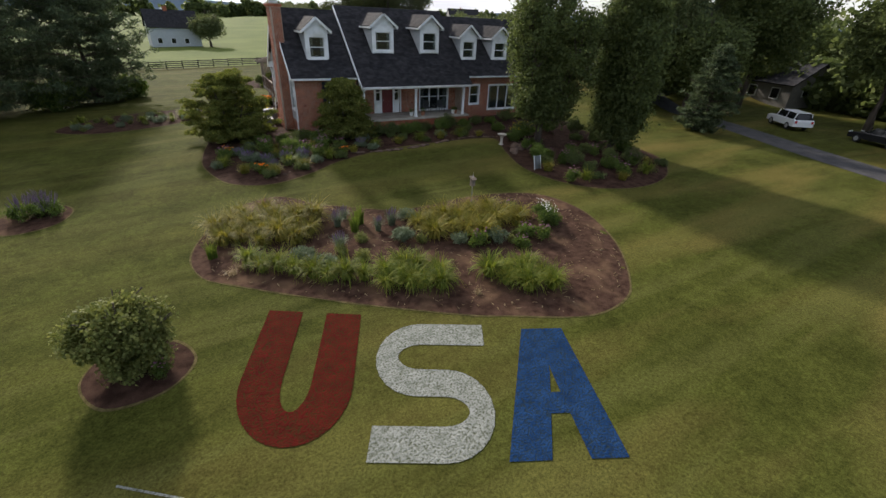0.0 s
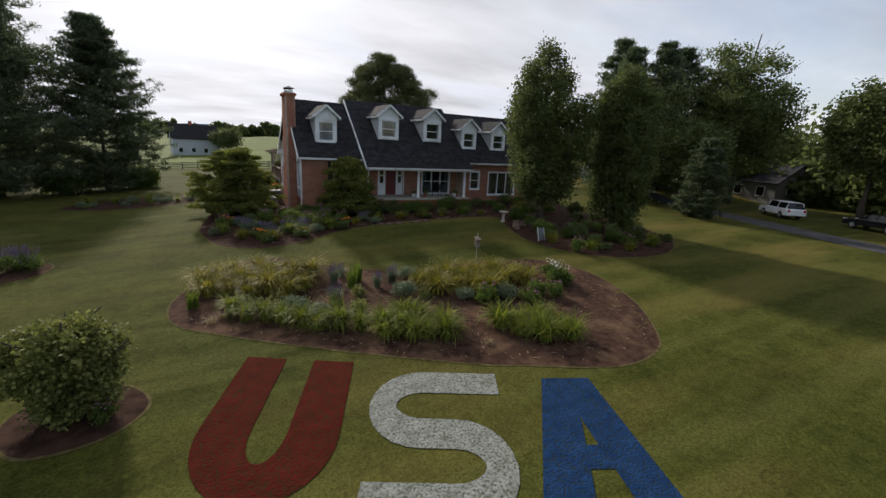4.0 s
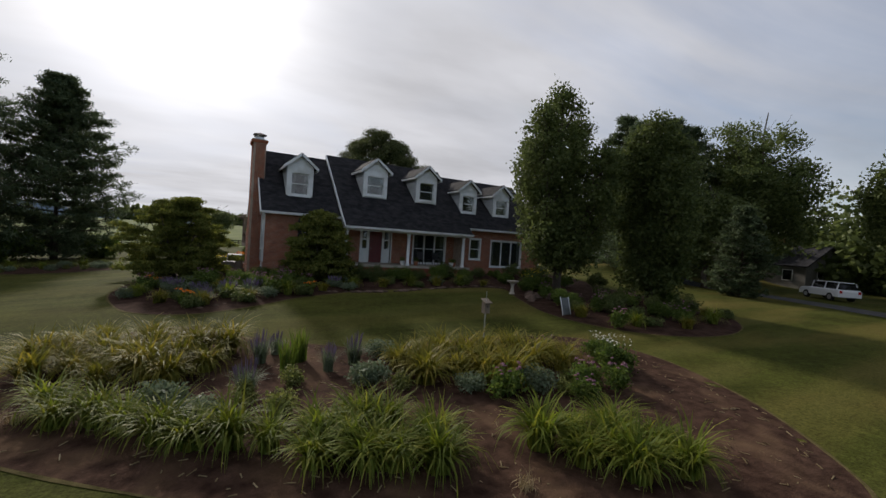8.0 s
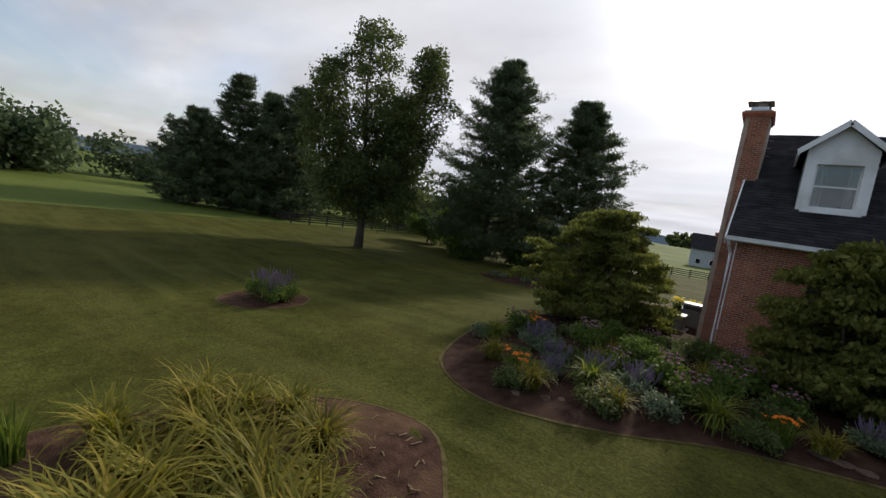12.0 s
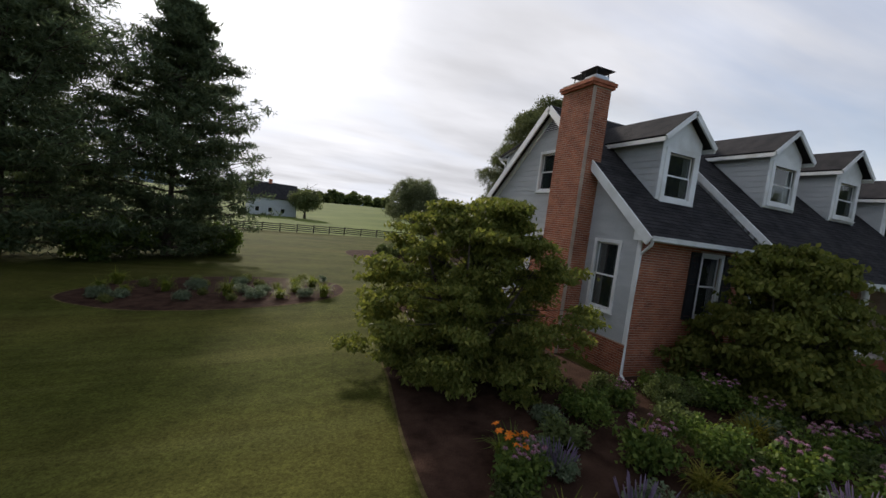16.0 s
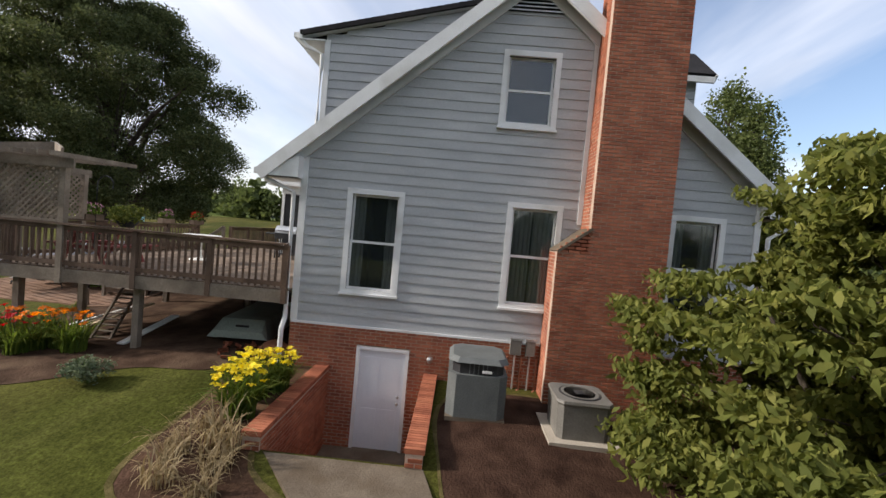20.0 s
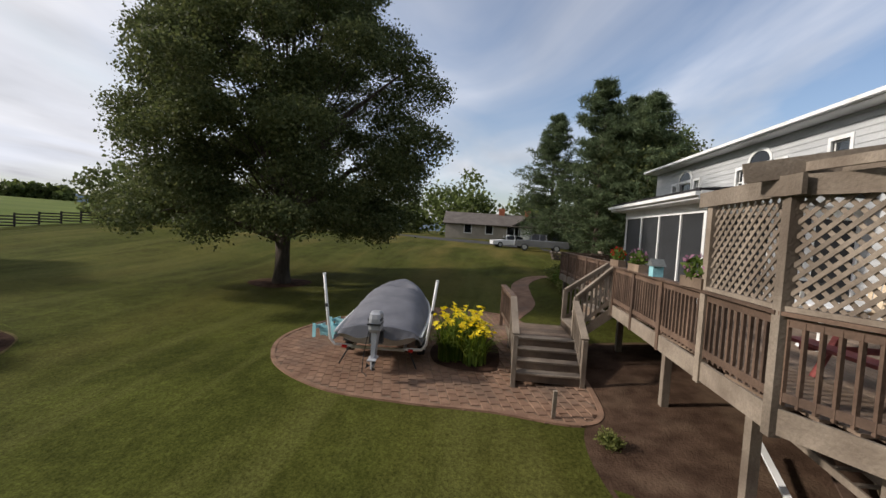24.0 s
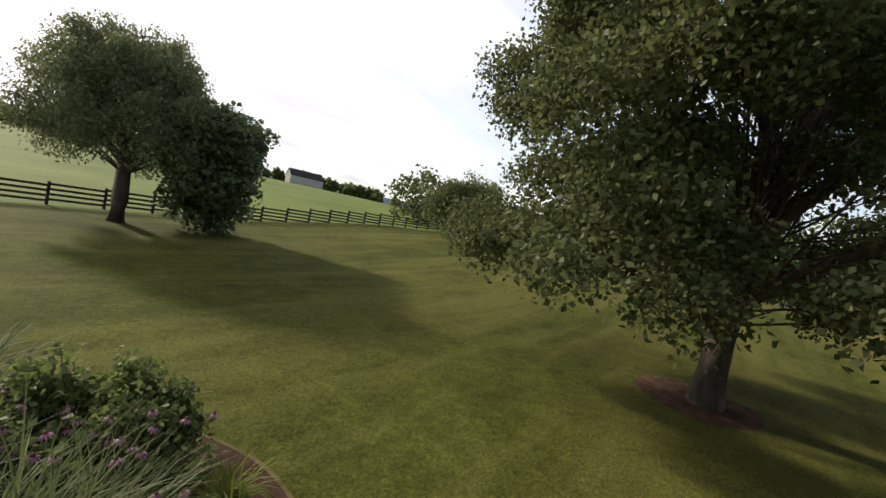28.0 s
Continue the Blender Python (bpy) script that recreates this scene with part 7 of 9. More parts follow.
def pavers(parent, poly, singles):
    L, W, G, T = 0.29, 0.19, 0.008, 0.018
    ca, sa = math.cos(radians(12)), math.sin(radians(12))
    full = M()
    c = 0.006
    full.add([(0, 0, 0), (L, 0, 0), (L, W, 0), (0, W, 0), (c, c, T), (L - c, c, T), (L - c, W - c, T), (c, W - c, T)], [(4, 5, 6, 7), (0, 1, 5, 4), (1, 2, 6, 5), (2, 3, 7, 6), (3, 0, 4, 7)])
    me = full.mesh("paver", PAVER)
    rest, count = M(), 0
    for j in range(-60, 130):
        for i in range(-40, 60):
            u, v = i * (L + G) + (0.5 * (L + G) if j % 2 else 0), j * (W + G)
            x, y = 9.3 + ca * u - sa * v, 17.5 + sa * u + ca * v
            cx, cy = x + ca * L / 2 - sa * W / 2, y + sa * L / 2 + ca * W / 2
            if not inside((cx, cy), poly) or edge_gap((cx, cy), poly) < 0.06:
                continue
            z = gz(cx, cy) + 0.006 + rng.uniform(-0.004, 0.004)
            if singles(cx, cy) and count < 300:
                ob = new("paver", me); ob.parent = parent
                ob.matrix_local = Matrix.Translation((x, y, z)) @ Matrix.Rotation(radians(12), 4, "Z")
                count += 1
            else:
                rest.add([(x + ca * p[0] - sa * p[1], y + sa * p[0] + ca * p[1], z + p[2]) for p in full.v], full.f)
    tagged(part("paving", rest, PAVER, parent), kind="stuff")


pavers(patio, PATIO, lambda x, y: x < 6.3 and y < 20.5)
edge = M()
for a, b in zip(PATIO, PATIO[1:] + PATIO[:1]):
    edge.beam((*a, gz(*a) + 0.015), (*b, gz(*b) + 0.015), 0.11, 0.05)
part("edging", edge, PAVER, patio)
WALK = [(9.2, 18.9), (11.5, 18.0), (14.0, 17.1), (17.0, 16.9), (20.0, 16.6), (22.4, 15.4), (22.0, 13.8), (19.0, 13.0), (16.5, 13.4)]
wl, wr = stroke(WALK, 0.9)
wp = blob([tuple(p) for p in wl] + [tuple(p) for p in reversed(wr)], 4)
tagged(part("paver_path", from_bm(sheet(wp, 0.8, 0.015, 0.0), "paver_path", PAVER)), "narrow curved clay paver path", "path", kind="structure")
tagged(part("mulch_bed", from_bm(sheet(blob([(6.5, 18.6), (8.8, 18.6), (9.4, 19.6), (8.2, 20.3), (6.8, 20.0)]), 0.5, 0.05, 0.04), "mulch_bed", MULCH_DARK)), "small mulch bed for lilies beside the stairs", "planting bed", kind="structure")


# ---- boat on its trailer ----
def rot(m, p):
    return [m @ Vector(q) for q in p]


def boat_set(at, yaw):
    base = pose(*at, 0, 0, yaw)
    tr = thing("boat_trailer", "galvanised boat trailer with white guide poles", "trailer")
    bt = thing("boat", "aluminium fishing boat under a grey canvas cover", "boat")
    mo = thing("outboard_motor", "silver grey outboard motor on the boat stern", "motor")
    for o in (tr, bt, mo):
        o.matrix_world = base
    # trailer, x forward
    for s in (-1, 1):
        part("frame_rail", M().tube([(0.1, 0.62 * s, 0.48), (3.4, 0.62 * s, 0.48), (5.2, 0.05 * s, 0.46)], 0.04, 6), METAL, tr)
        part("bunk", M().box(0.2, 0.42 * s - 0.05, 0.56, 3.6, 0.42 * s + 0.05, 0.62), RUBBER, tr)
        wh = new("wheel"); wh.parent = tr
        part("tyre", M().tube([(1.5, s * 0.88, 0.31), (1.5, s * 1.06, 0.31)], 0.31, 20), RUBBER, wh)
        part("rim", M().tube([(1.5, s * 1.0, 0.31), (1.5, s * 1.075, 0.31)], 0.18, 16), WHITE_PLASTIC, wh)
        fe = M()
        n = 8
        prof = [(1.5 + 0.40 * math.cos(math.pi * i / n), 0.34 + 0.38 * math.sin(math.pi * i / n)) for i in range(n + 1)]
        fe.add([(x, y, z) for y in (s * 0.82, s * 1.1) for x, z in prof], [(i, i + 1, n + 2 + i, n + 1 + i) for i in range(n)])
        part("fender", fe, DARK_METAL, tr)
        gp = new("guide_pole"); gp.parent = tr
        part("pole", M().tube([(0.15, s * 0.62, 0.5), (0.12, s * 1.05, 0.52), (0.08, s * 1.16, 0.66), (0.02, s * 1.24, 1.3), (-0.06, s * 1.34, 2.22)], 0.034, 8), WHITE_PLASTIC, gp, smooth=True)
        part("dark_band", M().tube([(0.0, s * 1.262, 1.44), (-0.01, s * 1.27, 1.52)], 0.037, 8), DARK_METAL, gp)
        part("pole_cap", M().tube([(-0.06, s * 1.34, 2.22), (-0.063, s * 1.343, 2.25)], 0.04, 8), WHITE_PLASTIC, gp)
        part("tail_lamp", M().box(0.02, s * 0.80 - 0.06, 0.47, 0.08, s * 0.80 + 0.06, 0.53), LAMP_RED, tr)
        part("jack_leg", M().tube([(0.3, s * 0.7, 0.5), (0.2, s * 0.95, 0.02)], 0.02, 5), RUBBER, tr)
    for x in (0.15, 1.5, 3.2):
        part("cross_member", M().box(x, -0.62, 0.44, x + 0.07, 0.62, 0.50), METAL, tr)
    part("winch_post", M().tube([(4.6, 0, 0.46), (4.75, 0, 1.0)], 0.04, 6), METAL, tr)
    part("tongue_jack", M().tube([(5.1, 0.1, 0.02), (5.1, 0.1, 0.8)], 0.035, 6), METAL, tr)
    # hull and cover by stations
    st = [(0.0, 1.02, 0.86, 1.06), (0.5, 1.05, 0.88, 1.14), (1.2, 1.08, 0.90, 1.30), (2.2, 1.08, 0.94, 1.46), (3.0, 1.04, 1.00, 1.62), (3.6, 0.95, 1.08, 1.66), (4.2, 0.76, 1.18, 1.64), (4.8, 0.44, 1.30, 1.62), (5.2, 0.06, 1.44, 1.60)]
    hull, cover = M(), M()
    n = 9
    for x, w, g, t in st:
        for k in range(n):
            u = -1 + 2 * k / (n - 1)
            keel = 0.60 + 0.35 * max(0, x - 3.4) ** 1.4 / 2.0
            hull.v.append((x, w * (abs(u) ** 0.8) * (1 if u > 0 else -1) * (1 if abs(u) > 0.8 else 0.97), keel + (g - keel) * abs(u) ** 3.2))
    nst = len(st)
    hull.f = [(i * n + k, i * n + k + 1, (i + 1) * n + k + 1, (i + 1) * n + k) for i in range(nst - 1) for k in range(n - 1)]
    hull.f.append(tuple(range(n - 1, -1, -1)))
    part("hull", hull, HULL, bt, smooth=True)
    c = 13
    sub = 4
    fine = []
    for i in range(nst - 1):
        for q in range(sub):
            a, b, t = st[i], st[i + 1], q / sub
            fine.append(tuple(a[j] + (b[j] - a[j]) * t for j in range(4)))
    fine.append(st[-1])
    for x, w, g, t in fine:
        dip = 0.30 * math.exp(-((x - 3.55) / 0.33) ** 2)
        for k in range(c):
            u = -1 + 2 * k / (c - 1)
            arch = (1 - abs(u) ** 3.4)
            z = g + (t - g) * arch - dip * math.exp(-(u / 0.45) ** 2)
            if abs(u) > 0.99:
                z = g - 0.20
            wr = 0.012 * math.sin(x * 9 + k * 1.7) * (abs(u) < 0.95)
            cover.v.append((x - (0.05 if x == 0 else 0), (w + 0.035) * (u if abs(u) < 0.99 else math.copysign(1.0, u)), z + wr))
    m = len(fine)
    cover.f = [(i * c + k, i * c + k + 1, (i + 1) * c + k + 1, (i + 1) * c + k) for i in range(m - 1) for k in range(c - 1)]
    part("canvas_cover", cover, CANVAS, bt, smooth=True)
    # apron of the cover over the stern
    ap = M()
    for k in range(c):
        u = -1 + 2 * k / (c - 1)
        ap.v.append((-0.05, 1.055 * u, cover.v[k][2])); ap.v.append((-0.09, 1.03 * u, 0.80 + 0.05 * math.sin(k * 1.3)))
    ap.f = [(2 * k, 2 * k + 1, 2 * k + 3, 2 * k + 2) for k in range(c - 1)]
    part("cover_apron", ap, CANVAS, bt)
    part("gunwale", M().tube([(x, w + 0.02, g) for x, w, g, t in st], 0.025, 6), WHITE_PLASTIC, bt)
    part("gunwale", M().tube([(x, -w - 0.02, g) for x, w, g, t in st], 0.025, 6), WHITE_PLASTIC, bt)
    # motor, tilted up
    cow = M()
    ring = [(-0.24, -0.13), (-0.27, -0.06), (-0.27, 0.06), (-0.24, 0.13), (0.10, 0.15), (0.16, 0.08), (0.16, -0.08), (0.10, -0.15)]
    for z, s in ((1.02, 0.80), (1.10, 1.0), (1.34, 1.0), (1.44, 0.9), (1.48, 0.6)):
        cow.v += [(-0.32 + x * s, y * s, z) for x, y in ring]
    r = len(ring)
    cow.f = [(i * r + k, i * r + (k + 1) % r, (i + 1) * r + (k + 1) % r, (i + 1) * r + k) for i in range(4) for k in range(r)] + [tuple(range(r - 1, -1, -1)), tuple(range(4 * r, 5 * r))]
    part("cowling", cow, MOTOR_GREY, mo)
    part("cowling_band", M().box(-0.62, -0.15, 1.20, -0.15, 0.15, 1.24), DARK_METAL, mo)
    part("name_bar", M().box(-0.56, -0.153, 1.29, -0.30, 0.153, 1.35), DARK_METAL, mo)
    part("mid_section", M().add([(-0.50, -0.07, 1.02), (-0.22, -0.09, 1.02), (-0.22, 0.09, 1.02), (-0.50, 0.07, 1.02), (-0.56, -0.04, 0.42), (-0.36, -0.05, 0.42), (-0.36, 0.05, 0.42), (-0.56, 0.04, 0.42)], [(0, 1, 5, 4), (1, 2, 6, 5), (2, 3, 7, 6), (3, 0, 4, 7), (4, 5, 6, 7)]), MOTOR_GREY, mo)
    part("clamp_bracket", M().box(-0.24, -0.16, 0.70, -0.06, 0.16, 1.0), DARK_METAL, mo)
    part("cavitation_plate", M().box(-0.72, -0.1, 0.42, -0.30, 0.1, 0.44), MOTOR_GREY, mo)
    part("gearcase", M().lathe([(0.0, -0.16), (0.05, -0.1), (0.055, 0.1), (0.03, 0.2)], 10, (-0.5, 0, 0.30)), MOTOR_GREY, mo)
    part("skeg", M().box(-0.56, -0.01, 0.16, -0.40, 0.01, 0.30), MOTOR_GREY, mo)
    pr = M()
    for k in range(3):
        a = k * math.tau / 3
        pr.add([(-0.64, 0.02 * math.cos(a), 0.30 + 0.02 * math.sin(a)), (-0.66, 0.13 * math.cos(a - 0.4), 0.30 + 0.13 * math.sin(a - 0.4)), (-0.62, 0.13 * math.cos(a + 0.4), 0.30 + 0.13 * math.sin(a + 0.4))], [(0, 1, 2), (2, 1, 0)])
    part("propeller", pr, DARK_METAL, mo)
    part("fuel_hose", M().tube([(-0.1, 0.2, 0.95), (-0.2, 0.28, 0.4), (-0.4, 0.25, 0.06), (-0.6, 0.1, 0.05)], 0.012, 5), RUBBER, mo)


BOAT_AT, BOAT_YAW = (6.15, 21.45, 0), 3.0
boat_set((BOAT_AT[0], BOAT_AT[1], gz(BOAT_AT[0] + 2, BOAT_AT[1]) + 0.04), BOAT_YAW)


def adirondack(label, at, material, tilt=None):
    c = thing("adirondack_chair", label, "chair", group="slatted garden chairs")
    for k in range(5):
        part("seat_slat", M().beam((-0.26, 0.02 + 0.1 * k, 0.36 - 0.03 * k), (0.26, 0.02 + 0.1 * k, 0.36 - 0.03 * k), 0.085, 0.02), material, c)
    for k in range(5):
        x = -0.2 + 0.1 * k
        part("back_slat", M().beam((x, 0.46, 0.24), (x * 1.15, 0.74, 0.98 - 0.9 * x * x), 0.085, 0.02, (0, 1, 0)), material, c)
    for s in (-1, 1):
        part("arm", M().beam((0.34 * s, -0.08, 0.56), (0.34 * s, 0.62, 0.54), 0.12, 0.022), material, c)
        part("front_leg", M().box(0.30 * s - 0.02, -0.02, 0.0, 0.30 * s + 0.02, 0.08, 0.55), material, c)
        part("side_rail", M().beam((0.27 * s, 0.0, 0.33), (0.27 * s, 0.86, 0.04), 0.025, 0.11), material, c)
    c.matrix_world = at if tilt is None else at @ tilt
    return c


adirondack("aqua painted slatted chair on the deck", pose(5.1, 10.1, DZ, 0, 0, 180), AQUA)
adirondack("aqua painted slatted chair on the deck", pose(4.1, 10.15, DZ, 0, 0, 165), AQUA)
adirondack("tan painted slatted chair on the deck", pose(6.3, 10.6, DZ, 0, 0, 205), TAN_WOOD)
adirondack("aqua slatted chair tipped forward on the pavers", pose(10.5, 23.5, gz(10.5, 23.5) + 0.32, -88, 0, 78), AQUA)
adirondack("aqua slatted chair lying against another on the pavers", pose(9.7, 23.1, gz(9.7, 23.1) + 0.32, -88, 0, 64), AQUA)
adirondack("aqua slatted chair tipped forward on the pavers", pose(9.6, 23.7, gz(9.6, 23.7) + 0.32, -88, 0, 78), AQUA)

# picnic table in the nook
pt = thing("picnic_table", "faded red picnic table with benches", "table", (1.25, 14.5, DZ))
for k in range(5):
    part("top_board", M().box(-0.8, -0.34 + 0.14 * k, 0.71, 0.8, -0.21 + 0.14 * k, 0.75), RED_WOOD, pt)
for s in (-1, 1):
    part("bench_board", M().box(-0.8, 0.62 * s - 0.13, 0.42, 0.8, 0.62 * s + 0.13, 0.46), RED_WOOD, pt)
    for e in (-1, 1):
        part("leg", M().beam((0.6 * s, 0.5 * e, 0.0), (0.6 * s, 0.18 * e, 0.70), 0.04, 0.09, (1, 0, 0)), RED_WOOD, pt)
    part("cross_brace", M().box(0.58 * s - 0.02, -0.7, 0.34, 0.58 * s + 0.02, 0.7, 0.42), RED_WOOD, pt)

# hanging basket on a crook
hk = thing("shepherd_hook", "black iron crook fixed to the deck rail", "hook", (-0.14, 13.55, 3.42))
part("crook", M().tube([(0, 0, -0.4), (0, 0, 0.95)] + [(0, -0.17 + 0.17 * math.cos(a), 0.95 + 0.17 * math.sin(a)) for a in (0.5, 1.1, 1.7, 2.3, 2.9, 3.4)] + [(0, -0.33, 0.86)], 0.012, 6), DARK_METAL, hk)
bk = thing("hanging_basket", "hanging basket with a trailing olive-green plant", "plant", (0.15, 13.1, 3.5))
part("basket", M().lathe([(0.12, 0.0), (0.2, 0.1), (0.24, 0.22), (0.22, 0.22)], 12), DARK_METAL, bk)
part("fern", leaves(leaf_cloud(clumps(60, (0, 0, 0.27), (0.34, 0.34, 0.17), 0.3), 26, 0.055), 0.07, "fern", DOGWOOD), parent=bk)
for x, y, col, lab in ((5.3, 15.92, PINK, "planter with pink flowers on the deck rail"), (2.6, 16.1, PINK, "planter with leafy flowers on the deck rail"), (6.8, 15.82, RED_PETAL, "planter with red flowers on the deck rail")):
    pl = thing("flower_planter", lab, "planter", (x, y, 3.49))
    part("trough", M().box(-0.3, -0.09, 0.0, 0.3, 0.09, 0.15), DECK, pl)
    part("foliage", leaves(clumps(160, (0, 0, 0.26), (0.32, 0.14, 0.16)), 0.09, "foliage", SHRUB), parent=pl)
    part("blossom", leaves(clumps(60, (0, 0, 0.32), (0.33, 0.16, 0.16), 0.8), 0.06, "blossom", col), parent=pl)
bh2 = thing("bird_house", "small pale green bird house on the rail", "bird house", (4.2, 16.0, 3.49))
part("box", M().box(-0.09, -0.09, 0.0, 0.09, 0.09, 0.2), AQUA, bh2)
part("roof", M().add([(-0.13, -0.12, 0.19), (0.13, -0.12, 0.19), (0.13, 0.12, 0.19), (-0.13, 0.12, 0.19), (0, -0.12, 0.32), (0, 0.12, 0.32)], [(0, 1, 4), (3, 5, 2), (1, 2, 5, 4), (0, 4, 5, 3), (3, 2, 1, 0)]), AC_GREY, bh2)
gr = thing("gas_grill", "gas grill with a silver lid standing on the deck", "grill", (6.5, 12.2, DZ))
part("fire_box", M().prism([(-0.24, -0.38), (0.24, -0.38), (0.24, 0.38), (-0.24, 0.38)], 0.72, 0.92), DARK_METAL, gr)
hood = M()
for yy in (-0.38, 0.38):
    hood.v += [(0.25 * math.cos(math.pi * k / 8), yy, 0.93 + 0.26 * math.sin(math.pi * k / 8)) for k in range(9)]
hood.f = [(k, k + 1, k + 10, k + 9) for k in range(8)] + [tuple(range(8, -1, -1)), tuple(range(9, 18))]
part("lid", hood, METAL, gr, "silver domed lid")
part("handle", M().tube([(-0.29, -0.26, 1.02), (-0.29, 0.26, 1.02)], 0.015, 6), DARK_METAL, gr)
for s_ in (-1, 1):
    part("side_shelf", M().box(-0.22, s_ * 0.39, 0.86, 0.22, s_ * 0.72, 0.90), DARK_METAL, gr)
    for x_ in (-0.2, 0.2):
        part("leg", M().box(x_ - 0.02, s_ * 0.34 - 0.02, 0.0, x_ + 0.02, s_ * 0.34 + 0.02, 0.72), DARK_METAL, gr)
part("bottom_shelf", M().box(-0.2, -0.32, 0.16, 0.2, 0.32, 0.19), DARK_METAL, gr)
part("gas_bottle", M().lathe([(0.0, 0.20), (0.14, 0.22), (0.15, 0.45), (0.10, 0.55), (0.0, 0.58)], 12), WHITE_PLASTIC, gr)
gt = thing("garden_table", "small white garden table on the deck", "table", (3.6, 13.6, DZ))
part("top", M().lathe([(0.55, 0.70), (0.56, 0.72), (0.55, 0.74)], 20), WHITE_PLASTIC, gt)
part("stem", M().tube([(0, 0, 0.02), (0, 0, 0.70)], 0.04, 8), WHITE_PLASTIC, gt)
part("foot", M().lathe([(0.3, 0.0), (0.28, 0.03), (0.06, 0.06)], 14), WHITE_PLASTIC, gt)

# under the deck
jb = thing("jon_boat", "pale green flat-bottomed boat lying upside down under the deck", "boat")
jm = M()
for x, w, z in ((-1.7, 0.55, 0.28), (-1.35, 0.50, 0.50), (1.1, 0.52, 0.52), (1.6, 0.40, 0.30)):
    jm.v += [(x, -w * 1.25, 0.0 if abs(x) < 1.5 else 0.12), (x, -w, z), (x, w, z), (x, w * 1.25, 0.0 if abs(x) < 1.5 else 0.12)]
jm.f = [(i * 4 + k, i * 4 + k + 1, i * 4 + k + 5, i * 4 + k + 4) for i in range(3) for k in range(3)] + [(0, 1, 2, 3), (15, 14, 13, 12)]
part("hull", jm, TARP, jb)
part("marking_bar", M().box(-1.58, -0.2, 0.32, -1.54, 0.1, 0.40), DARK_METAL, jb)
jb.matrix_world = pose(2.5, 11.0, gz(2.3, 11.0) + 0.02, 0, 0, 5)
ld = thing("timber_ladder", "old timber ladder leaning under the deck", "ladder", (1.35, 14.6, gz(1.3, 14.6)))
for s in (-1, 1):
    part("stile", M().beam((-0.8, 0.22 * s - 0.7, 0.05), (1.2, 0.22 * s + 0.2, 0.95), 0.04, 0.09), GREYWOOD, ld)
for k in range(9):
    t = k / 9
    part("rung", M().beam((-0.7 + 1.8 * t, -0.88 + 0.8 * t, 0.1 + 0.82 * t), (-0.7 + 1.8 * t, -0.44 + 0.8 * t, 0.1 + 0.82 * t), 0.07, 0.025), GREYWOOD, ld)
for a, b, w, mt, lab in (((0.3, 13.2, 0.05), (1.8, 13.0, 0.42), 0.19, TRIM, "white painted board lying under the deck"), ((0.4, 15.6, 0.05), (3.0, 14.8, 0.5), 0.09, TRIM, "pale pole leaning under the deck"), ((0.2, 15.0, 0.05), (2.2, 13.9, 0.7), 0.12, TAN_WOOD, "old plank leaning under the deck"), ((0.1, 15.2, 0.05), (2.4, 14.3, 0.6), 0.12, RAIL, "old plank leaning under the deck")):
    o = gz(*a[:2])
    tagged(part("plank", M().beam((a[0], a[1], a[2] + o), (b[0], b[1], b[2] + o), w, 0.035), mt), lab, "plank", "boards under the deck")
bp = thing("brick_pile", "tumbled pile of old bricks by the downspout", "bricks", (0.35, 10.4, gz(0.3, 10.4)))
for k in range(26):
    ob = new("brick", BRICK_FULL); ob.parent = bp
    ob.matrix_local = pose(rng.uniform(-0.5, 0.35), rng.uniform(-0.45, 0.5), 0.02 + 0.045 * (k // 8), rng.uniform(-8, 8), rng.uniform(-8, 8), rng.uniform(0, 180))
tagged(part("clay_mound", M().lathe([(0.40, -0.05), (0.33, 0.14), (0.20, 0.25), (0.05, 0.30)], 9, (0.55, 9.85, gz(0.5, 9.9))), CLAY), "red clay mound at the house corner", "mound")
tagged(part("timber_stake", M().beam((4.3, 17.6, gz(4.3, 17.6) - 0.1), (4.25, 17.6, gz(4.3, 17.6) + 0.55), 0.07, 0.07), GREYWOOD), "short grey timber stake in the earth", "stake")


# ---- air conditioners and meters ----
def ac_tall(x, y):
    z = gz(x, y) - 0.02
    a = thing("air_conditioner", "tall grey outdoor air conditioning unit with a capped top", "air conditioner", (x, y, z))
    part("pad", M().box(-0.5, -0.5, 0.0, 0.5, 0.5, 0.08), OLD_CONCRETE, a)

    def ring(h0, s, h1, s1):
        q = [(-1, -0.72), (-0.72, -1), (0.72, -1), (1, -0.72), (1, 0.72), (0.72, 1), (-0.72, 1), (-1, 0.72)]
        m = M()
        m.v = [(p * s, r * s, h0) for p, r in q] + [(p * s1, r * s1, h1) for p, r in q]
        m.f = [(k, (k + 1) % 8, 8 + (k + 1) % 8, 8 + k) for k in range(8)] + [tuple(range(7, -1, -1)), tuple(range(8, 16))]
        return m
    part("cabinet", ring(0.08, 0.50, 0.80, 0.50), AC_GREY, a)
    part("fan_drum", ring(0.80, 0.43, 1.00, 0.43), DARK_METAL, a)
    for k in range(36):
        t = k * math.tau / 36
        part("grille_bar", M().box(-0.008, -0.008, 0.80, 0.008, 0.008, 1.00), AC_GREY, a).location = (0.46 * math.cos(t), 0.43 * math.sin(t), 0)
    part("top_cap", ring(1.00, 0.51, 1.08, 0.44), AC_GREY, a)
    part("badge", M().box(-0.52, -0.22, 0.86, -0.505, -0.06, 0.90), WHITE_PLASTIC, a)
    return a


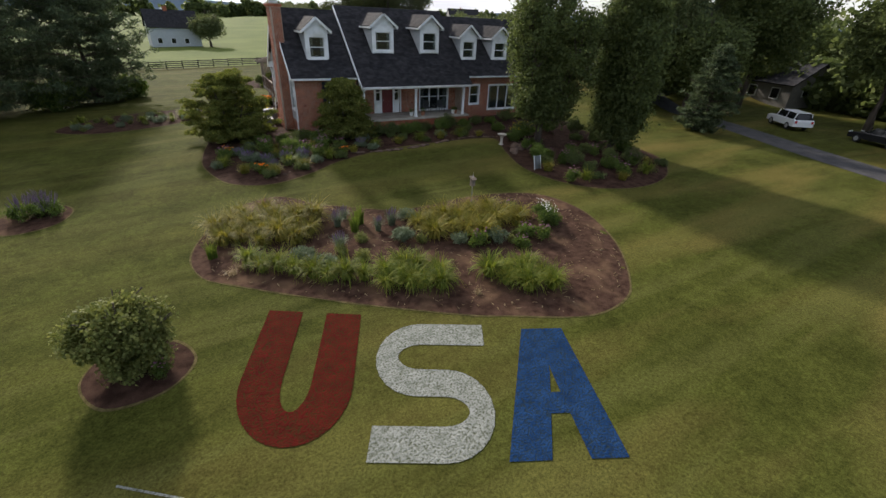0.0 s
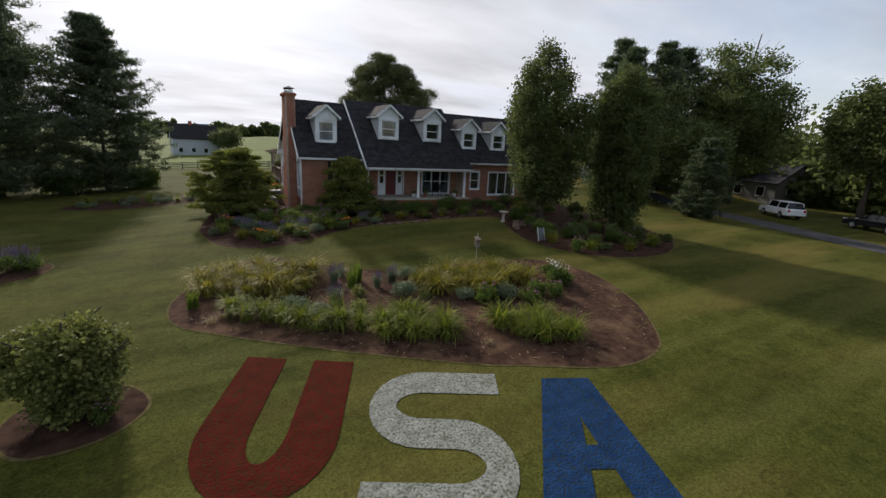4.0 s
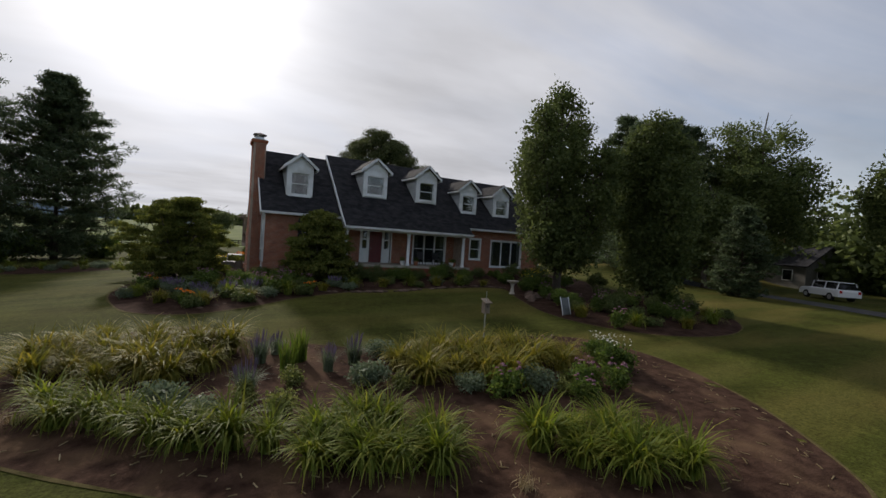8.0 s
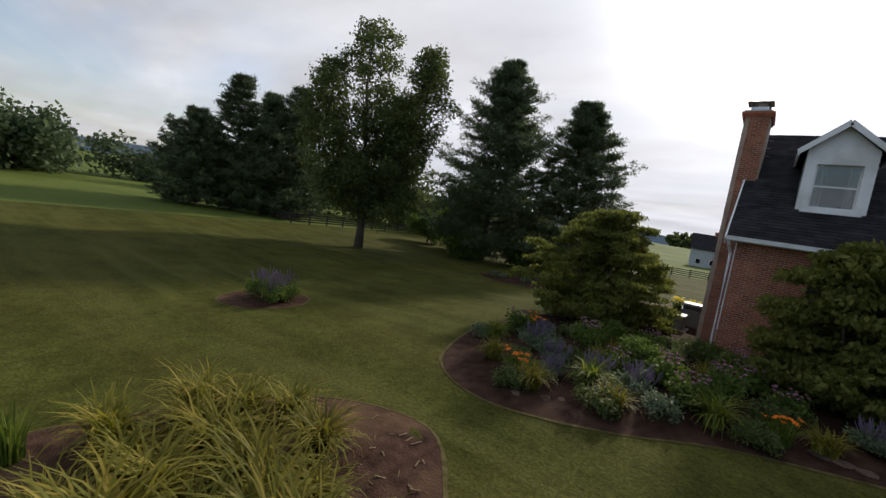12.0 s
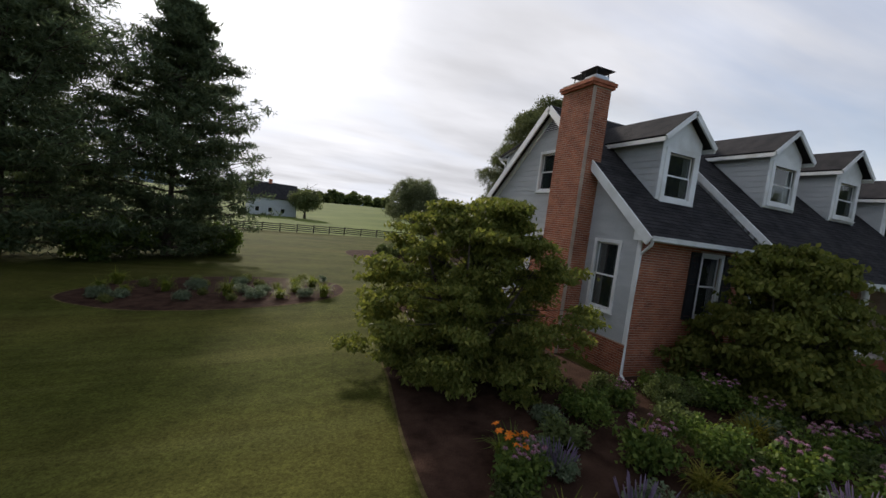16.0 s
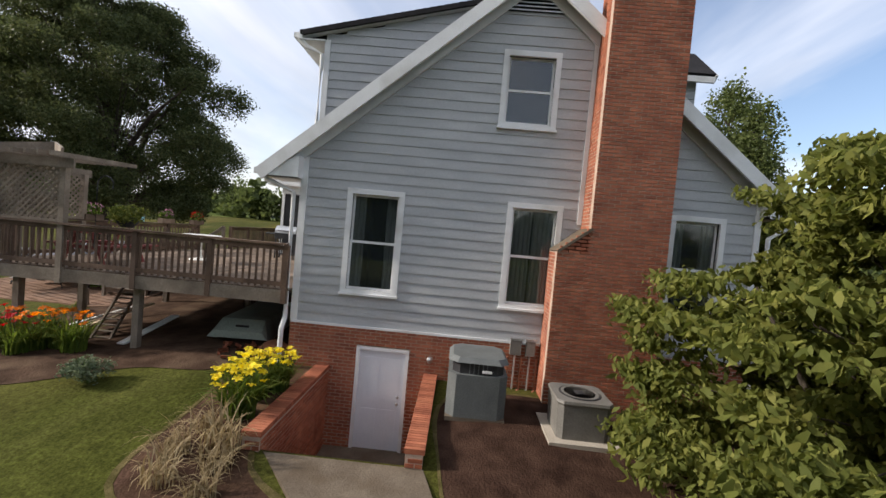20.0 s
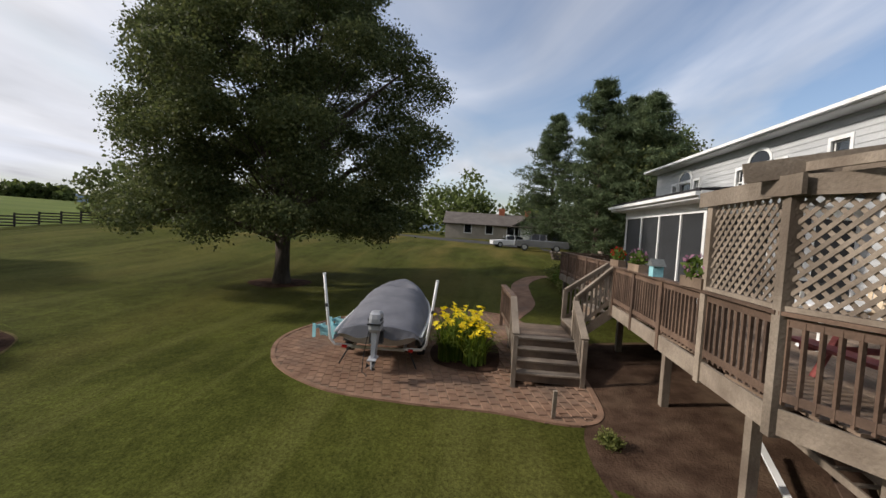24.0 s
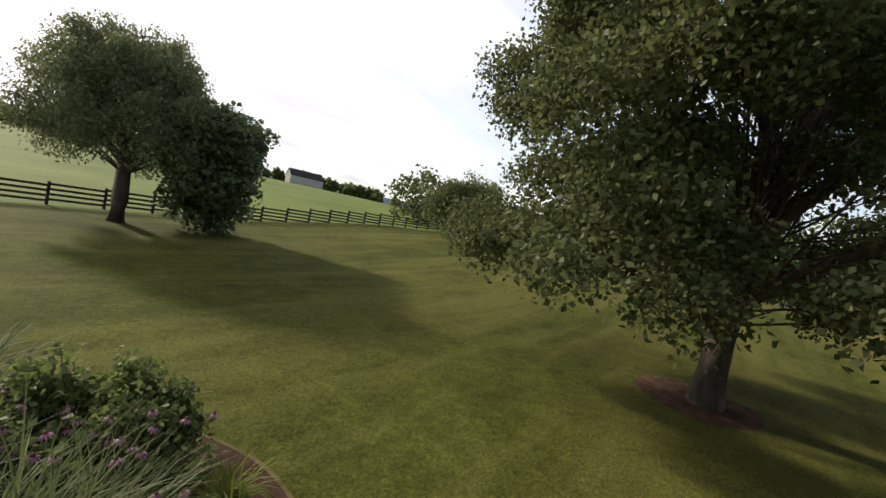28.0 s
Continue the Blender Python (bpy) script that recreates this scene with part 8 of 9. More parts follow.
def ac_short(x, y):
    z = gz(x, y)
    a = thing("air_conditioner", "low tan outdoor air conditioning unit on a slab", "air conditioner", (x, y, z))
    part("pad", M().box(-0.55, -0.55, 0.0, 0.55, 0.55, 0.09), CONCRETE, a)
    m = M()
    q = [(-1, -0.8), (-0.8, -1), (0.8, -1), (1, -0.8), (1, 0.8), (0.8, 1), (-0.8, 1), (-1, 0.8)]
    for h, s in ((0.09, 0.40), (0.62, 0.42), (0.66, 0.44), (0.70, 0.43)):
        m.v += [(p * s, r * s, h) for p, r in q]
    m.f = [(i * 8 + k, i * 8 + (k + 1) % 8, i * 8 + 8 + (k + 1) % 8, i * 8 + 8 + k) for i in range(3) for k in range(8)] + [tuple(range(24, 32))]
    part("cabinet", m, AC_TAN, a)
    part("fan_opening", M().lathe([(0.33, 0.702), (0.33, 0.712), (0.30, 0.712), (0.28, 0.705)], 24), DARK_METAL, a)
    for k in range(6):
        part("fan_guard", M().lathe([(0.05 + 0.05 * k, 0.712), (0.056 + 0.05 * k, 0.718), (0.05 + 0.05 * k, 0.716)], 24), AC_TAN, a)
    part("fan_hub", M().lathe([(0.09, 0.70), (0.08, 0.72), (0.0, 0.725)], 12), DARK_METAL, a)
    return a


ac_tall(-1.25, 5.42)
ac_short(-1.75, 3.75)
for y, w in ((4.60, 0.22), (4.30, 0.18)):
    b = new("meter_box"); b.parent = house
    part("box", M().box(-0.16, y - w / 2, 1.66, -0.05, y + w / 2, 1.98), AC_TAN, b)
    part("lid", M().box(-0.17, y - w / 2 - 0.01, 1.96, -0.05, y + w / 2 + 0.01, 2.0), METAL, b)
    part("conduit", M().tube([(-0.10, y, 1.66), (-0.10, y, 0.8)], 0.02, 6), METAL, b)
for y in (4.75, 4.47, 4.15):
    part("refrigerant_pipe", M().tube([(-0.08, y, 1.6), (-0.08, y, 0.95), (-0.5, y + 0.2, 0.85)], 0.025, 6), CLAY, house)
part("outdoor_lamp", M().lathe([(0.03, -0.08), (0.07, 0.0), (0.05, 0.05)], 10, (-0.12, 6.32, 1.38)), METAL, house)


# ---- garden ornaments ----
nb = thing("nest_box", "weathered bird box on a pole in the lawn", "bird house", (5.45, -15.9, gz(5.45, -15.9)))
part("pole", M().tube([(0, 0, -0.1), (0, 0, 1.25)], 0.022, 8), METAL, nb)
part("box", M().box(-0.10, -0.10, 1.25, 0.10, 0.10, 1.62), GREYWOOD, nb)
part("roof", M().slab([(-0.14, -0.18, 1.60), (0.14, -0.18, 1.60), (0.14, 0.14, 1.72), (-0.14, 0.14, 1.72)], -0.02), GREYWOOD, nb)
# black disc on the solid front, painted shade of the entry hole
part("entry_hole", M().tube([(0, -0.098, 1.48), (0, -0.103, 1.48)], 0.022, 10), RUBBER, nb)
part("finial", M().tube([(0, 0, 1.68), (0, 0, 1.98)], 0.012, 6), METAL, nb)
for k in range(58):
    t = k / 58
    ax = -3.4 + 17.6 * t
    ay = -8.35 + 2.3 * smooth(0, 0.28, t) + 0.35 * math.sin(t * 9) - 0.6 * smooth(0.85, 1, t)
    if rng.uniform() < 0.25:
        continue
    m = M()
    r = rng.uniform(0.10, 0.22)
    m.lathe([(r * 0.8, -0.05), (r, 0.04), (r * 0.85, r * 0.35), (r * 0.3, r * 0.5)], 7)
    m.v = [(x * rng.uniform(0.85, 1.15) * 1.25, y * rng.uniform(0.85, 1.15), z * rng.uniform(0.85, 1.2)) for x, y, z in m.v]
    s = tagged(part("edging_stone", m, STONE, smooth=False), "rough brown field stone at the bed edge", "stone", "stones edging the front bed")
    s.matrix_world = pose(ax, ay + 0.45, gz(ax, ay) + 0.02, 0, 0, rng.uniform(0, 180))
sg = thing("garden_sign", "small framed sign standing in the front bed", "sign", (12.6, -12.7, gz(12.6, -12.7)))
part("panel", M().slab([(-0.25, 0, 0.05), (0.25, 0, 0.05), (0.25, 0.25, 0.85), (-0.25, 0.25, 0.85)], 0.02), AC_GREY, sg)
part("frame", M().beam((-0.26, 0, 0.0), (-0.26, 0.26, 0.88), 0.03, 0.03).beam((0.26, 0, 0.0), (0.26, 0.26, 0.88), 0.03, 0.03), TRIM, sg)
bb = thing("bird_bath", "pale stone bird bath in the front bed", "bird bath", (13.2, -7.6, gz(13.2, -7.6)))
part("pedestal", M().lathe([(0.2, 0), (0.12, 0.08), (0.09, 0.4), (0.14, 0.62)], 12), CONCRETE, bb)
part("bowl", M().lathe([(0.12, 0.6), (0.34, 0.72), (0.36, 0.78), (0.30, 0.76), (0.05, 0.68)], 18), CONCRETE, bb)
rp = thing("rock_pile", "heap of brown rocks at the corner of the front bed", "rocks", (13.8, -8.9, gz(13.8, -8.9)))
for k in range(9):
    m = M().lathe([(0.30, -0.05), (0.36, 0.08), (0.28, 0.24), (0.08, 0.32)], 7)
    m.v = [(x * rng.uniform(0.7, 1.3), y * rng.uniform(0.7, 1.3), z * rng.uniform(0.8, 1.2)) for x, y, z in m.v]
    o = part("rock", m, STONE, rp)
    o.location = (rng.uniform(-0.9, 0.9), rng.uniform(-0.8, 0.8), 0.0)
for x, mt in ((8.95, WHITE_PLASTIC), (10.0, CLAY), (12.9, WHITE_PLASTIC), (13.1, CLAY)):
    p = thing("flower_pot", "potted plant standing on the porch", "plant", (x, -0.6, 2.0), group="pots on the porch")
    part("pot", M().lathe([(0.13, 0.0), (0.18, 0.28), (0.19, 0.30), (0.16, 0.30)], 12), mt, p)
    part("foliage", leaves(clumps(90, (0, 0, 0.42), (0.2, 0.2, 0.16)), 0.09, "foliage", SHRUB), parent=p)
for x, y in ((10.9, 0.4), (12.2, 0.4)):
    c = thing("porch_chair", "dark porch chair in front of the window", "chair", (x, y, 2.0), group="porch chairs")
    part("seat", M().box(-0.27, -0.25, 0.40, 0.27, 0.25, 0.44), DARK_METAL, c)
    part("back", M().box(-0.27, 0.22, 0.44, 0.27, 0.26, 0.95), DARK_METAL, c)
    for sx in (-1, 1):
        for sy in (-1, 1):
            part("leg", M().box(sx * 0.24 - 0.02, sy * 0.22 - 0.02, 0.0, sx * 0.24 + 0.02, sy * 0.22 + 0.02, 0.40), DARK_METAL, c)
bn = thing("garden_bench", "dark timber bench at the pasture fence", "bench", (-13.2, 37.0, gz(-13.2, 37.0)))
for k in range(3):
    part("seat_slat", M().box(-0.8, -0.25 + 0.17 * k, 0.44, 0.8, -0.11 + 0.17 * k, 0.48), FENCE, bn)
for k in range(3):
    part("back_slat", M().box(-0.8, 0.26, 0.58 + 0.16 * k, 0.8, 0.29, 0.70 + 0.16 * k), FENCE, bn)
for s in (-1, 1):
    part("side_frame", M().box(s * 0.75 - 0.04, -0.25, 0.0, s * 0.75 + 0.04, -0.17, 0.66).box(s * 0.75 - 0.04, 0.2, 0.0, s * 0.75 + 0.04, 0.29, 1.05).box(s * 0.75 - 0.04, -0.17, 0.60, s * 0.75 + 0.04, 0.2, 0.66), FENCE, bn)


# ---- fences ----
def board_fence(pts, label, rows=4, h=1.3):
    f = thing("board_fence", label, "fence")
    for a, b in zip(pts, pts[1:]):
        a, b = Vector(a), Vector(b)
        n = max(1, round((b - a).length / 2.6))
        for k in range(n):
            p, q = a.lerp(b, k / n), a.lerp(b, (k + 1) / n)
            zp, zq = gz(p.x, p.y), gz(q.x, q.y)
            part("fence_post", M().box(p.x - 0.07, p.y - 0.07, zp - 0.2, p.x + 0.07, p.y + 0.07, zp + h + 0.06), FENCE, f)
            for j in range(rows):
                z = 0.32 + (h - 0.4) * j / (rows - 1)
                part("fence_board", M().beam((p.x, p.y - 0.09, zp + z), (q.x, q.y - 0.09, zp + z), 0.03, 0.14), FENCE, f)
    return f


board_fence([(-46, 38), (-30, 53), (-18, 58), (2, 62), (24, 63.5), (52, 66)], "dark four-board pasture fence behind the lawn")
board_fence([(52, 66), (90, 76)], "dark four-board pasture fence far down the field", 3)
board_fence([(-66, 17), (-47, 14), (-46, 38)], "dark four-board paddock fence at the side lawn")


# ---- driveway and vehicles ----
DRV = [(60, 30), (48, 10), (43, 0.5), (40, -9), (36.6, -17), (34, -24), (32.6, -29), (30, -60), (24, -120)]
dl, dr = stroke(DRV, 3.4)
dp = blob([tuple(p) for p in dl] + [tuple(p) for p in reversed(dr)], 5)
tagged(part("driveway", from_bm(sheet(dp, 3.0, 0.02, 0.0), "driveway", ASPHALT)), "grey asphalt driveway curving past the house", "driveway", kind="structure")


def vehicle(name, label, cat, at, yaw, paint, prof, roof, half, length, wheel_r=0.34, bed=None):
    """A car from its side profile: body, cabin glass, wheels, lamps."""
    v = thing(name, label, cat)
    body = M()
    n = len(prof)
    for y, s in ((-half, 0.94), (-half * 0.96, 1.0), (half * 0.96, 1.0), (half, 0.94)):
        body.v += [(x, y, 0.32 + (z - 0.32) * s) for x, z in prof]
    body.f = [(j * n + i, (j + 1) * n + i, (j + 1) * n + (i + 1) % n, j * n + (i + 1) % n) for j in range(3) for i in range(n)] + [tuple(range(n)), tuple(range(4 * n - 1, 3 * n - 1, -1))]
    part("body", body, paint, v)
    cab, m = M(), len(roof)
    for y, s in ((-half * 0.9, 0.0), (-half * 0.72, 1.0), (half * 0.72, 1.0), (half * 0.9, 0.0)):
        cab.v += [(x, y if z < roof[0][1] + 0.02 or s == 1.0 else y, z if s else min(z, roof[0][1])) for x, z in roof]
    cab.f = [(j * m + i, (j + 1) * m + i, (j + 1) * m + i + 1, j * m + i + 1) for j in range(3) for i in range(m - 1)]
    part("cabin_glass", cab, DARK_GLASS, v)
    top = [p for p in roof if p[1] > roof[0][1] + 0.1]
    part("roof_panel", M().box(top[0][0] - 0.05, -half * 0.74, top[0][1] - 0.02, top[-1][0] + 0.05, half * 0.74, top[0][1] + 0.03), paint, v)
    for x in (roof[0][0] * 0.5 + top[0][0] * 0.5, (top[0][0] + top[-1][0]) / 2, roof[-1][0] * 0.5 + top[-1][0] * 0.5):
        for s in (-1, 1):
            part("pillar", M().beam((x, s * half * 0.9, roof[0][1]), (x, s * half * 0.73, top[0][1]), 0.06, 0.06, (1, 0, 0)), paint, v)
    for x in (length * 0.19, length * 0.79):
        for s in (-1, 1):
            w = new("wheel"); w.parent = v
            part("tyre", M().tube([(x, s * (half - 0.2), wheel_r), (x, s * (half + 0.015), wheel_r)], wheel_r, 18), RUBBER, w)
            part("rim", M().tube([(x, s * (half - 0.1), wheel_r), (x, s * (half + 0.03), wheel_r)], wheel_r * 0.62, 14), METAL, w)
    for s in (-1, 1):
        part("headlight", M().box(-0.03, s * half * 0.72 - 0.16, 0.66, 0.05, s * half * 0.72 + 0.16, 0.80), WHITE_PLASTIC, v)
        part("tail_light", M().box(length - 0.05, s * half * 0.8 - 0.1, 0.72, length + 0.02, s * half * 0.8 + 0.1, 0.95), LAMP_RED, v)
    v.matrix_world = pose(at[0], at[1], gz(*at) + 0.03, 0, 0, yaw)
    return v


SUV = [(0, 0.35), (0.0, 0.75), (0.15, 0.92), (1.15, 1.02), (4.35, 1.05), (4.5, 0.9), (4.5, 0.4)]
SUV_ROOF = [(1.05, 1.03), (1.75, 1.62), (3.95, 1.64), (4.4, 1.05)]
vehicle("suv", "white compact suv parked beyond the driveway", "car", (47.6, -9.6), -125, CAR_WHITE, SUV, SUV_ROOF, 0.92, 4.5)
SED = [(0, 0.32), (0.0, 0.68), (0.2, 0.80), (1.4, 0.92), (4.0, 0.95), (4.6, 0.88), (4.7, 0.4)]
SED_ROOF = [(1.3, 0.93), (2.0, 1.42), (3.3, 1.42), (4.1, 0.95)]
vehicle("sedan", "black sedan parked under the trees", "car", (46.4, -17.0), -110, CAR_BLACK, SED, SED_ROOF, 0.9, 4.7, 0.32)
TRK = [(0, 0.45), (0.0, 0.95), (0.2, 1.1), (1.5, 1.18), (5.6, 1.18), (5.7, 0.6), (5.65, 0.45)]
TRK_ROOF = [(1.45, 1.17), (2.0, 1.80), (3.2, 1.82), (3.45, 1.18)]
vehicle("pickup_truck", "silver pickup truck parked on the far lawn", "truck", (43.2, 15.0), -94, CAR_SILVER, TRK, TRK_ROOF, 0.98, 5.6, 0.38)
vehicle("sedan", "pale car parked beyond the pickup", "car", (47.4, 17.4), -80, CAR_WHITE, SED, SED_ROOF, 0.9, 4.7, 0.32)
wp_ = thing("wood_pile", "stacked firewood at the edge of the trees", "firewood", (33.0, 10.4, gz(33.0, 10.4)))
for k in range(46):
    part("log", M().tube([(rng.uniform(-0.1, 0.1), -2.2 + 0.3 * (k % 15) + 0.1 * (k // 15), 0.15 + 0.27 * (k // 15)), (1.0, -2.2 + 0.3 * (k % 15) + 0.1 * (k // 15), 0.15 + 0.27 * (k // 15))], rng.uniform(0.1, 0.15), 6), BARK if k % 3 else GREYWOOD, wp_)


# ---- distant buildings and land ----
def far_house(name, label, at, yaw, w, d, h, roof_h, wall=FAR_WALL, garage=False, top=SHINGLE):
    z = gz(*at)
    f = thing(name, label, "house")
    part("wall", M().box(0, 0, -0.8, w, d, h).add([(0, 0, h), (0, d, h), (0, d / 2, h + roof_h * 0.96), (w, 0, h), (w, d, h), (w, d / 2, h + roof_h * 0.96)], [(0, 1, 2), (5, 4, 3)]), wall, f)
    part("roof", M().slab([(-0.4, -0.5, h - 0.2), (w + 0.4, -0.5, h - 0.2), (w + 0.4, d / 2, h + roof_h), (-0.4, d / 2, h + roof_h)], 0.15).slab([(w + 0.4, d + 0.5, h - 0.2), (-0.4, d + 0.5, h - 0.2), (-0.4, d / 2, h + roof_h), (w + 0.4, d / 2, h + roof_h)], 0.15), top, f)
    part("chimney", M().box(w * 0.4, d / 2 - 0.4, h, w * 0.4 + 0.9, d / 2 + 0.4, h + roof_h + 0.9), BRICK, f)
    k = 1.5
    while k < w - 1.5:
        for o, q0, q1, q2 in ((-1, -0.06, -0.01, -0.08), (1, d + 0.01, d + 0.06, d + 0.061)):
            win = new("window"); win.parent = f
            part("frame", M().box(k - 0.1, q0, 0.9, k + 1.1, q1, 2.3), TRIM, win)
            part("pane", M().box(k, q2, 1.0, k + 1.0, q2 + 0.019, 2.2), DARK_GLASS, win)
        k += 3.2
    for q in (d * 0.3, d * 0.62):
        win = new("window"); win.parent = f
        part("frame", M().box(-0.06, q - 0.1, h - 1.6, -0.01, q + 1.0, h - 0.3), TRIM, win)
        part("pane", M().box(-0.08, q, h - 1.5, -0.061, q + 0.9, h - 0.4), DARK_GLASS, win)
    if garage:
        part("garage_door", M().box(-0.08, d * 0.22, -0.1, -0.02, d * 0.78, 2.3), WHITE_PLASTIC, f)
        for j in range(4):
            part("garage_panel", M().box(-0.1, d * 0.24, 0.1 + 0.55 * j, -0.081, d * 0.76, 0.58 + 0.55 * j), TRIM, f)
    f.matrix_world = pose(at[0], at[1], z, 0, 0, yaw)
    return f


far_house("ranch_house", "low tan ranch house with a grey garage across the lawn", (68, 9), 90, 15, 8, 2.5, 1.7, RANCH_WALL, top=BROWN_ROOF)
far_house("garage", "grey gabled garage beside the ranch house", (60, 8.8), 0, 8, 5.2, 2.4, 1.7, AC_TAN, garage=True, top=BROWN_ROOF)
far_house("farm_house", "white farmhouse with dark roof on the hill", (-15, 113), 8, 12, 9, 5.0, 4.0, SIDING)
far_house("barn", "pale shed beyond the paddock fence", (-80, 24), 0, 6, 5, 2.6, 1.4)
far_house("neighbour_house", "tan house among trees beyond the driveway", (68, -6), 80, 12, 8, 3.0, 2.4, AC_TAN)
for x, y, yaw in ((150, 330, 10), (190, 320, -15), (120, 345, 20)):
    far_house("far_house", "large distant house on the ridge", (x, y), yaw, 26, 12, 7.0, 5.0)


def wood_edge(pts, hgt, depth, n, label, leaf=1.6, mt=OAK, per=14):
    """Distant woodland: one mass of leaf clumps along a line."""
    cl = []
    for a, b in zip(pts, pts[1:]):
        k = max(1, int(n * math.dist(a, b) / 100))
        for _ in range(k):
            t = rng.uniform()
            x, y = a[0] + (b[0] - a[0]) * t + rng.normal(0, depth), a[1] + (b[1] - a[1]) * t + rng.normal(0, depth)
            h = hgt * rng.uniform(0.55, 1.15)
            c = clumps(26, (x, y, gz(x, y) + h * 0.5), (h * 0.42, h * 0.42, h * 0.52), 0.4)
            cl.append(c)
    pts3 = leaf_cloud(np.concatenate(cl), per, 0.09 * hgt)
    return tagged(part("woodland", leaves(pts3, leaf, "woodland", mt, aspect=0.8)), label, "trees", kind="stuff")


wood_edge([(-330, 150), (-180, 90), (-110, 30), (-90, -30), (-120, -120)], 11, 5, 44, "distant line of dark trees beyond the side lawn", 0.7, PINE, 30)
wood_edge([(-95, 26), (-70, 36), (-50, 46), (-36, 52)], 11, 3, 85, "dark trees behind the paddock", 0.6, per=20)
wood_edge([(-60, 380), (40, 400), (160, 380), (300, 300)], 11, 7, 22, "distant tree line along the ridge", 2.4)
wood_edge([(70, -45), (85, -5), (95, 30), (110, 60)], 13, 6, 34, "woodland behind the neighbour's house", 0.8, per=24)
wood_edge([(38, -34), (52, -48), (60, -70)], 11, 4, 40, "trees along the driveway", 0.7)
wood_edge([(66, -22), (65, -8), (64, 4)], 6.0, 1.0, 130, "dark understorey beyond the driveway", 0.7)
wood_edge([(110, 60), (160, 110), (260, 200)], 9, 8, 18, "distant field-edge trees", 2.0)
wood_edge([(55, 72), (66, 78), (76, 84)], 8, 2.5, 40, "trees at the far fence corner", 0.55, MAPLE, 20)
# backdrop ring of hills; its blue is painted haze
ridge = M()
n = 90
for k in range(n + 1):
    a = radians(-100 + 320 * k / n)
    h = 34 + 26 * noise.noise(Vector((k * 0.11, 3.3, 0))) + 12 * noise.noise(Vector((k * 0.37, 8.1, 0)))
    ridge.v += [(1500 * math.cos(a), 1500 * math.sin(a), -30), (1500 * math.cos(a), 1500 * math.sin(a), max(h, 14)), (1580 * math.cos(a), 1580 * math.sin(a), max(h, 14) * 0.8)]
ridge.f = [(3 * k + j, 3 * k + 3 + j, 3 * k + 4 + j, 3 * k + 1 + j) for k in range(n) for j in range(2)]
tagged(part("backdrop_hills", ridge, HAZE_HILL, smooth=True), "distant wooded ridge with haze painted in as blue", "hills", kind="structure")


# ---- plants in the beds ----
STEM = leaf_mat("flower_stem_green", (0.045, 0.075, 0.020), (0.070, 0.110, 0.030), (0.110, 0.150, 0.045), 0.15)
CONE = mat("dark_flower_cone", (0.045, 0.020, 0.012), (0.10, 0.045, 0.02), 30.0, 0.9, 0.3)
DRY = leaf_mat("dry_straw_leaf", (0.16, 0.115, 0.055), (0.26, 0.20, 0.11), (0.40, 0.33, 0.20), 0.25)
STEEL_GRASS = leaf_mat("soft_green_grass", (0.050, 0.066, 0.026), (0.095, 0.115, 0.045), (0.165, 0.180, 0.080), 0.3)


def petals(n, length, width, lift, mt, curl=0.3, name="flower"):
    """One open flower: n petals round its centre, facing up, tips curled back."""
    v = np.empty((n, 4, 2, 3))
    for k in range(n):
        a = k * math.tau / n
        o, s = np.array((math.cos(a), math.sin(a), 0)), np.array((-math.sin(a), math.cos(a), 0))
        for i, (f, w) in enumerate(((0.05, 0.25), (0.4, 0.9), (0.75, 1.0), (1.0, 0.25))):
            z = lift * math.sin(min(1, f * 1.25) * 1.5) - curl * length * f ** 3
            p = o * length * f + np.array((0, 0, z))
            v[k, i, 0], v[k, i, 1] = p - s * width * w / 2, p + s * width * w / 2
    return strips(v, 3, name, mt)


LILY_YELLOW = petals(6, 0.085, 0.045, 0.06, YELLOW)
LILY_ORANGE = petals(6, 0.085, 0.042, 0.06, ORANGE)
LILY_RED = petals(6, 0.08, 0.040, 0.06, RED_PETAL)
CONE_PINK = petals(10, 0.055, 0.016, -0.01, PINK, 0.55)
DAISY_YELLOW = petals(9, 0.045, 0.016, 0.006, YELLOW, 0.1)
PHLOX_WHITE = petals(5, 0.03, 0.026, 0.004, WHITE_PETAL, 0.0)


def flower_heads(parent, me, n, spread, z0, z1, cone=0.0, tilt=40):
    """Flowers on stems: each flower a part with its stem under it."""
    st = M()
    for k in range(n):
        a, r = rng.uniform(0, math.tau), spread * math.sqrt(rng.uniform(0, 1))
        p = Vector((math.cos(a) * r, math.sin(a) * r, rng.uniform(z0, z1)))
        f = new("flower", me)
        f.parent = parent
        f.matrix_local = Matrix.Translation(p) @ Matrix.Rotation(rng.uniform(0, 6.28), 4, "Z") @ Matrix.Rotation(radians(rng.uniform(5, tilt)), 4, "X")
        st.tube([(p.x * 0.4, p.y * 0.4, 0.05), (p.x * 0.8, p.y * 0.8, p.z * 0.6), p], [0.006, 0.005, 0.004], 3, False)
        if cone:
            part("cone", M().lathe([(0.0, -0.005), (cone, 0.0), (cone * 0.9, cone * 0.7), (cone * 0.3, cone * 1.2), (0, cone * 1.25)], 6, p), CONE, parent)
    tagged(part("stem", st, STEM, parent), kind="stuff")


def daylily(label, at, n=150, length=0.85, width=0.028, spread=0.22, arch=1.35, mt=None, fl=None, nf=0, group="daylilies in the beds", name="daylily"):
    t = thing(name, label, "plant", at, group)
    part("foliage", strips(blades(n, length, width, spread, arch, 5), 4, "foliage", mt or LILY), None, t)
    if fl:
        flower_heads(t, fl, nf, spread * 1.7, length * 0.58, length * 0.88)
    return t


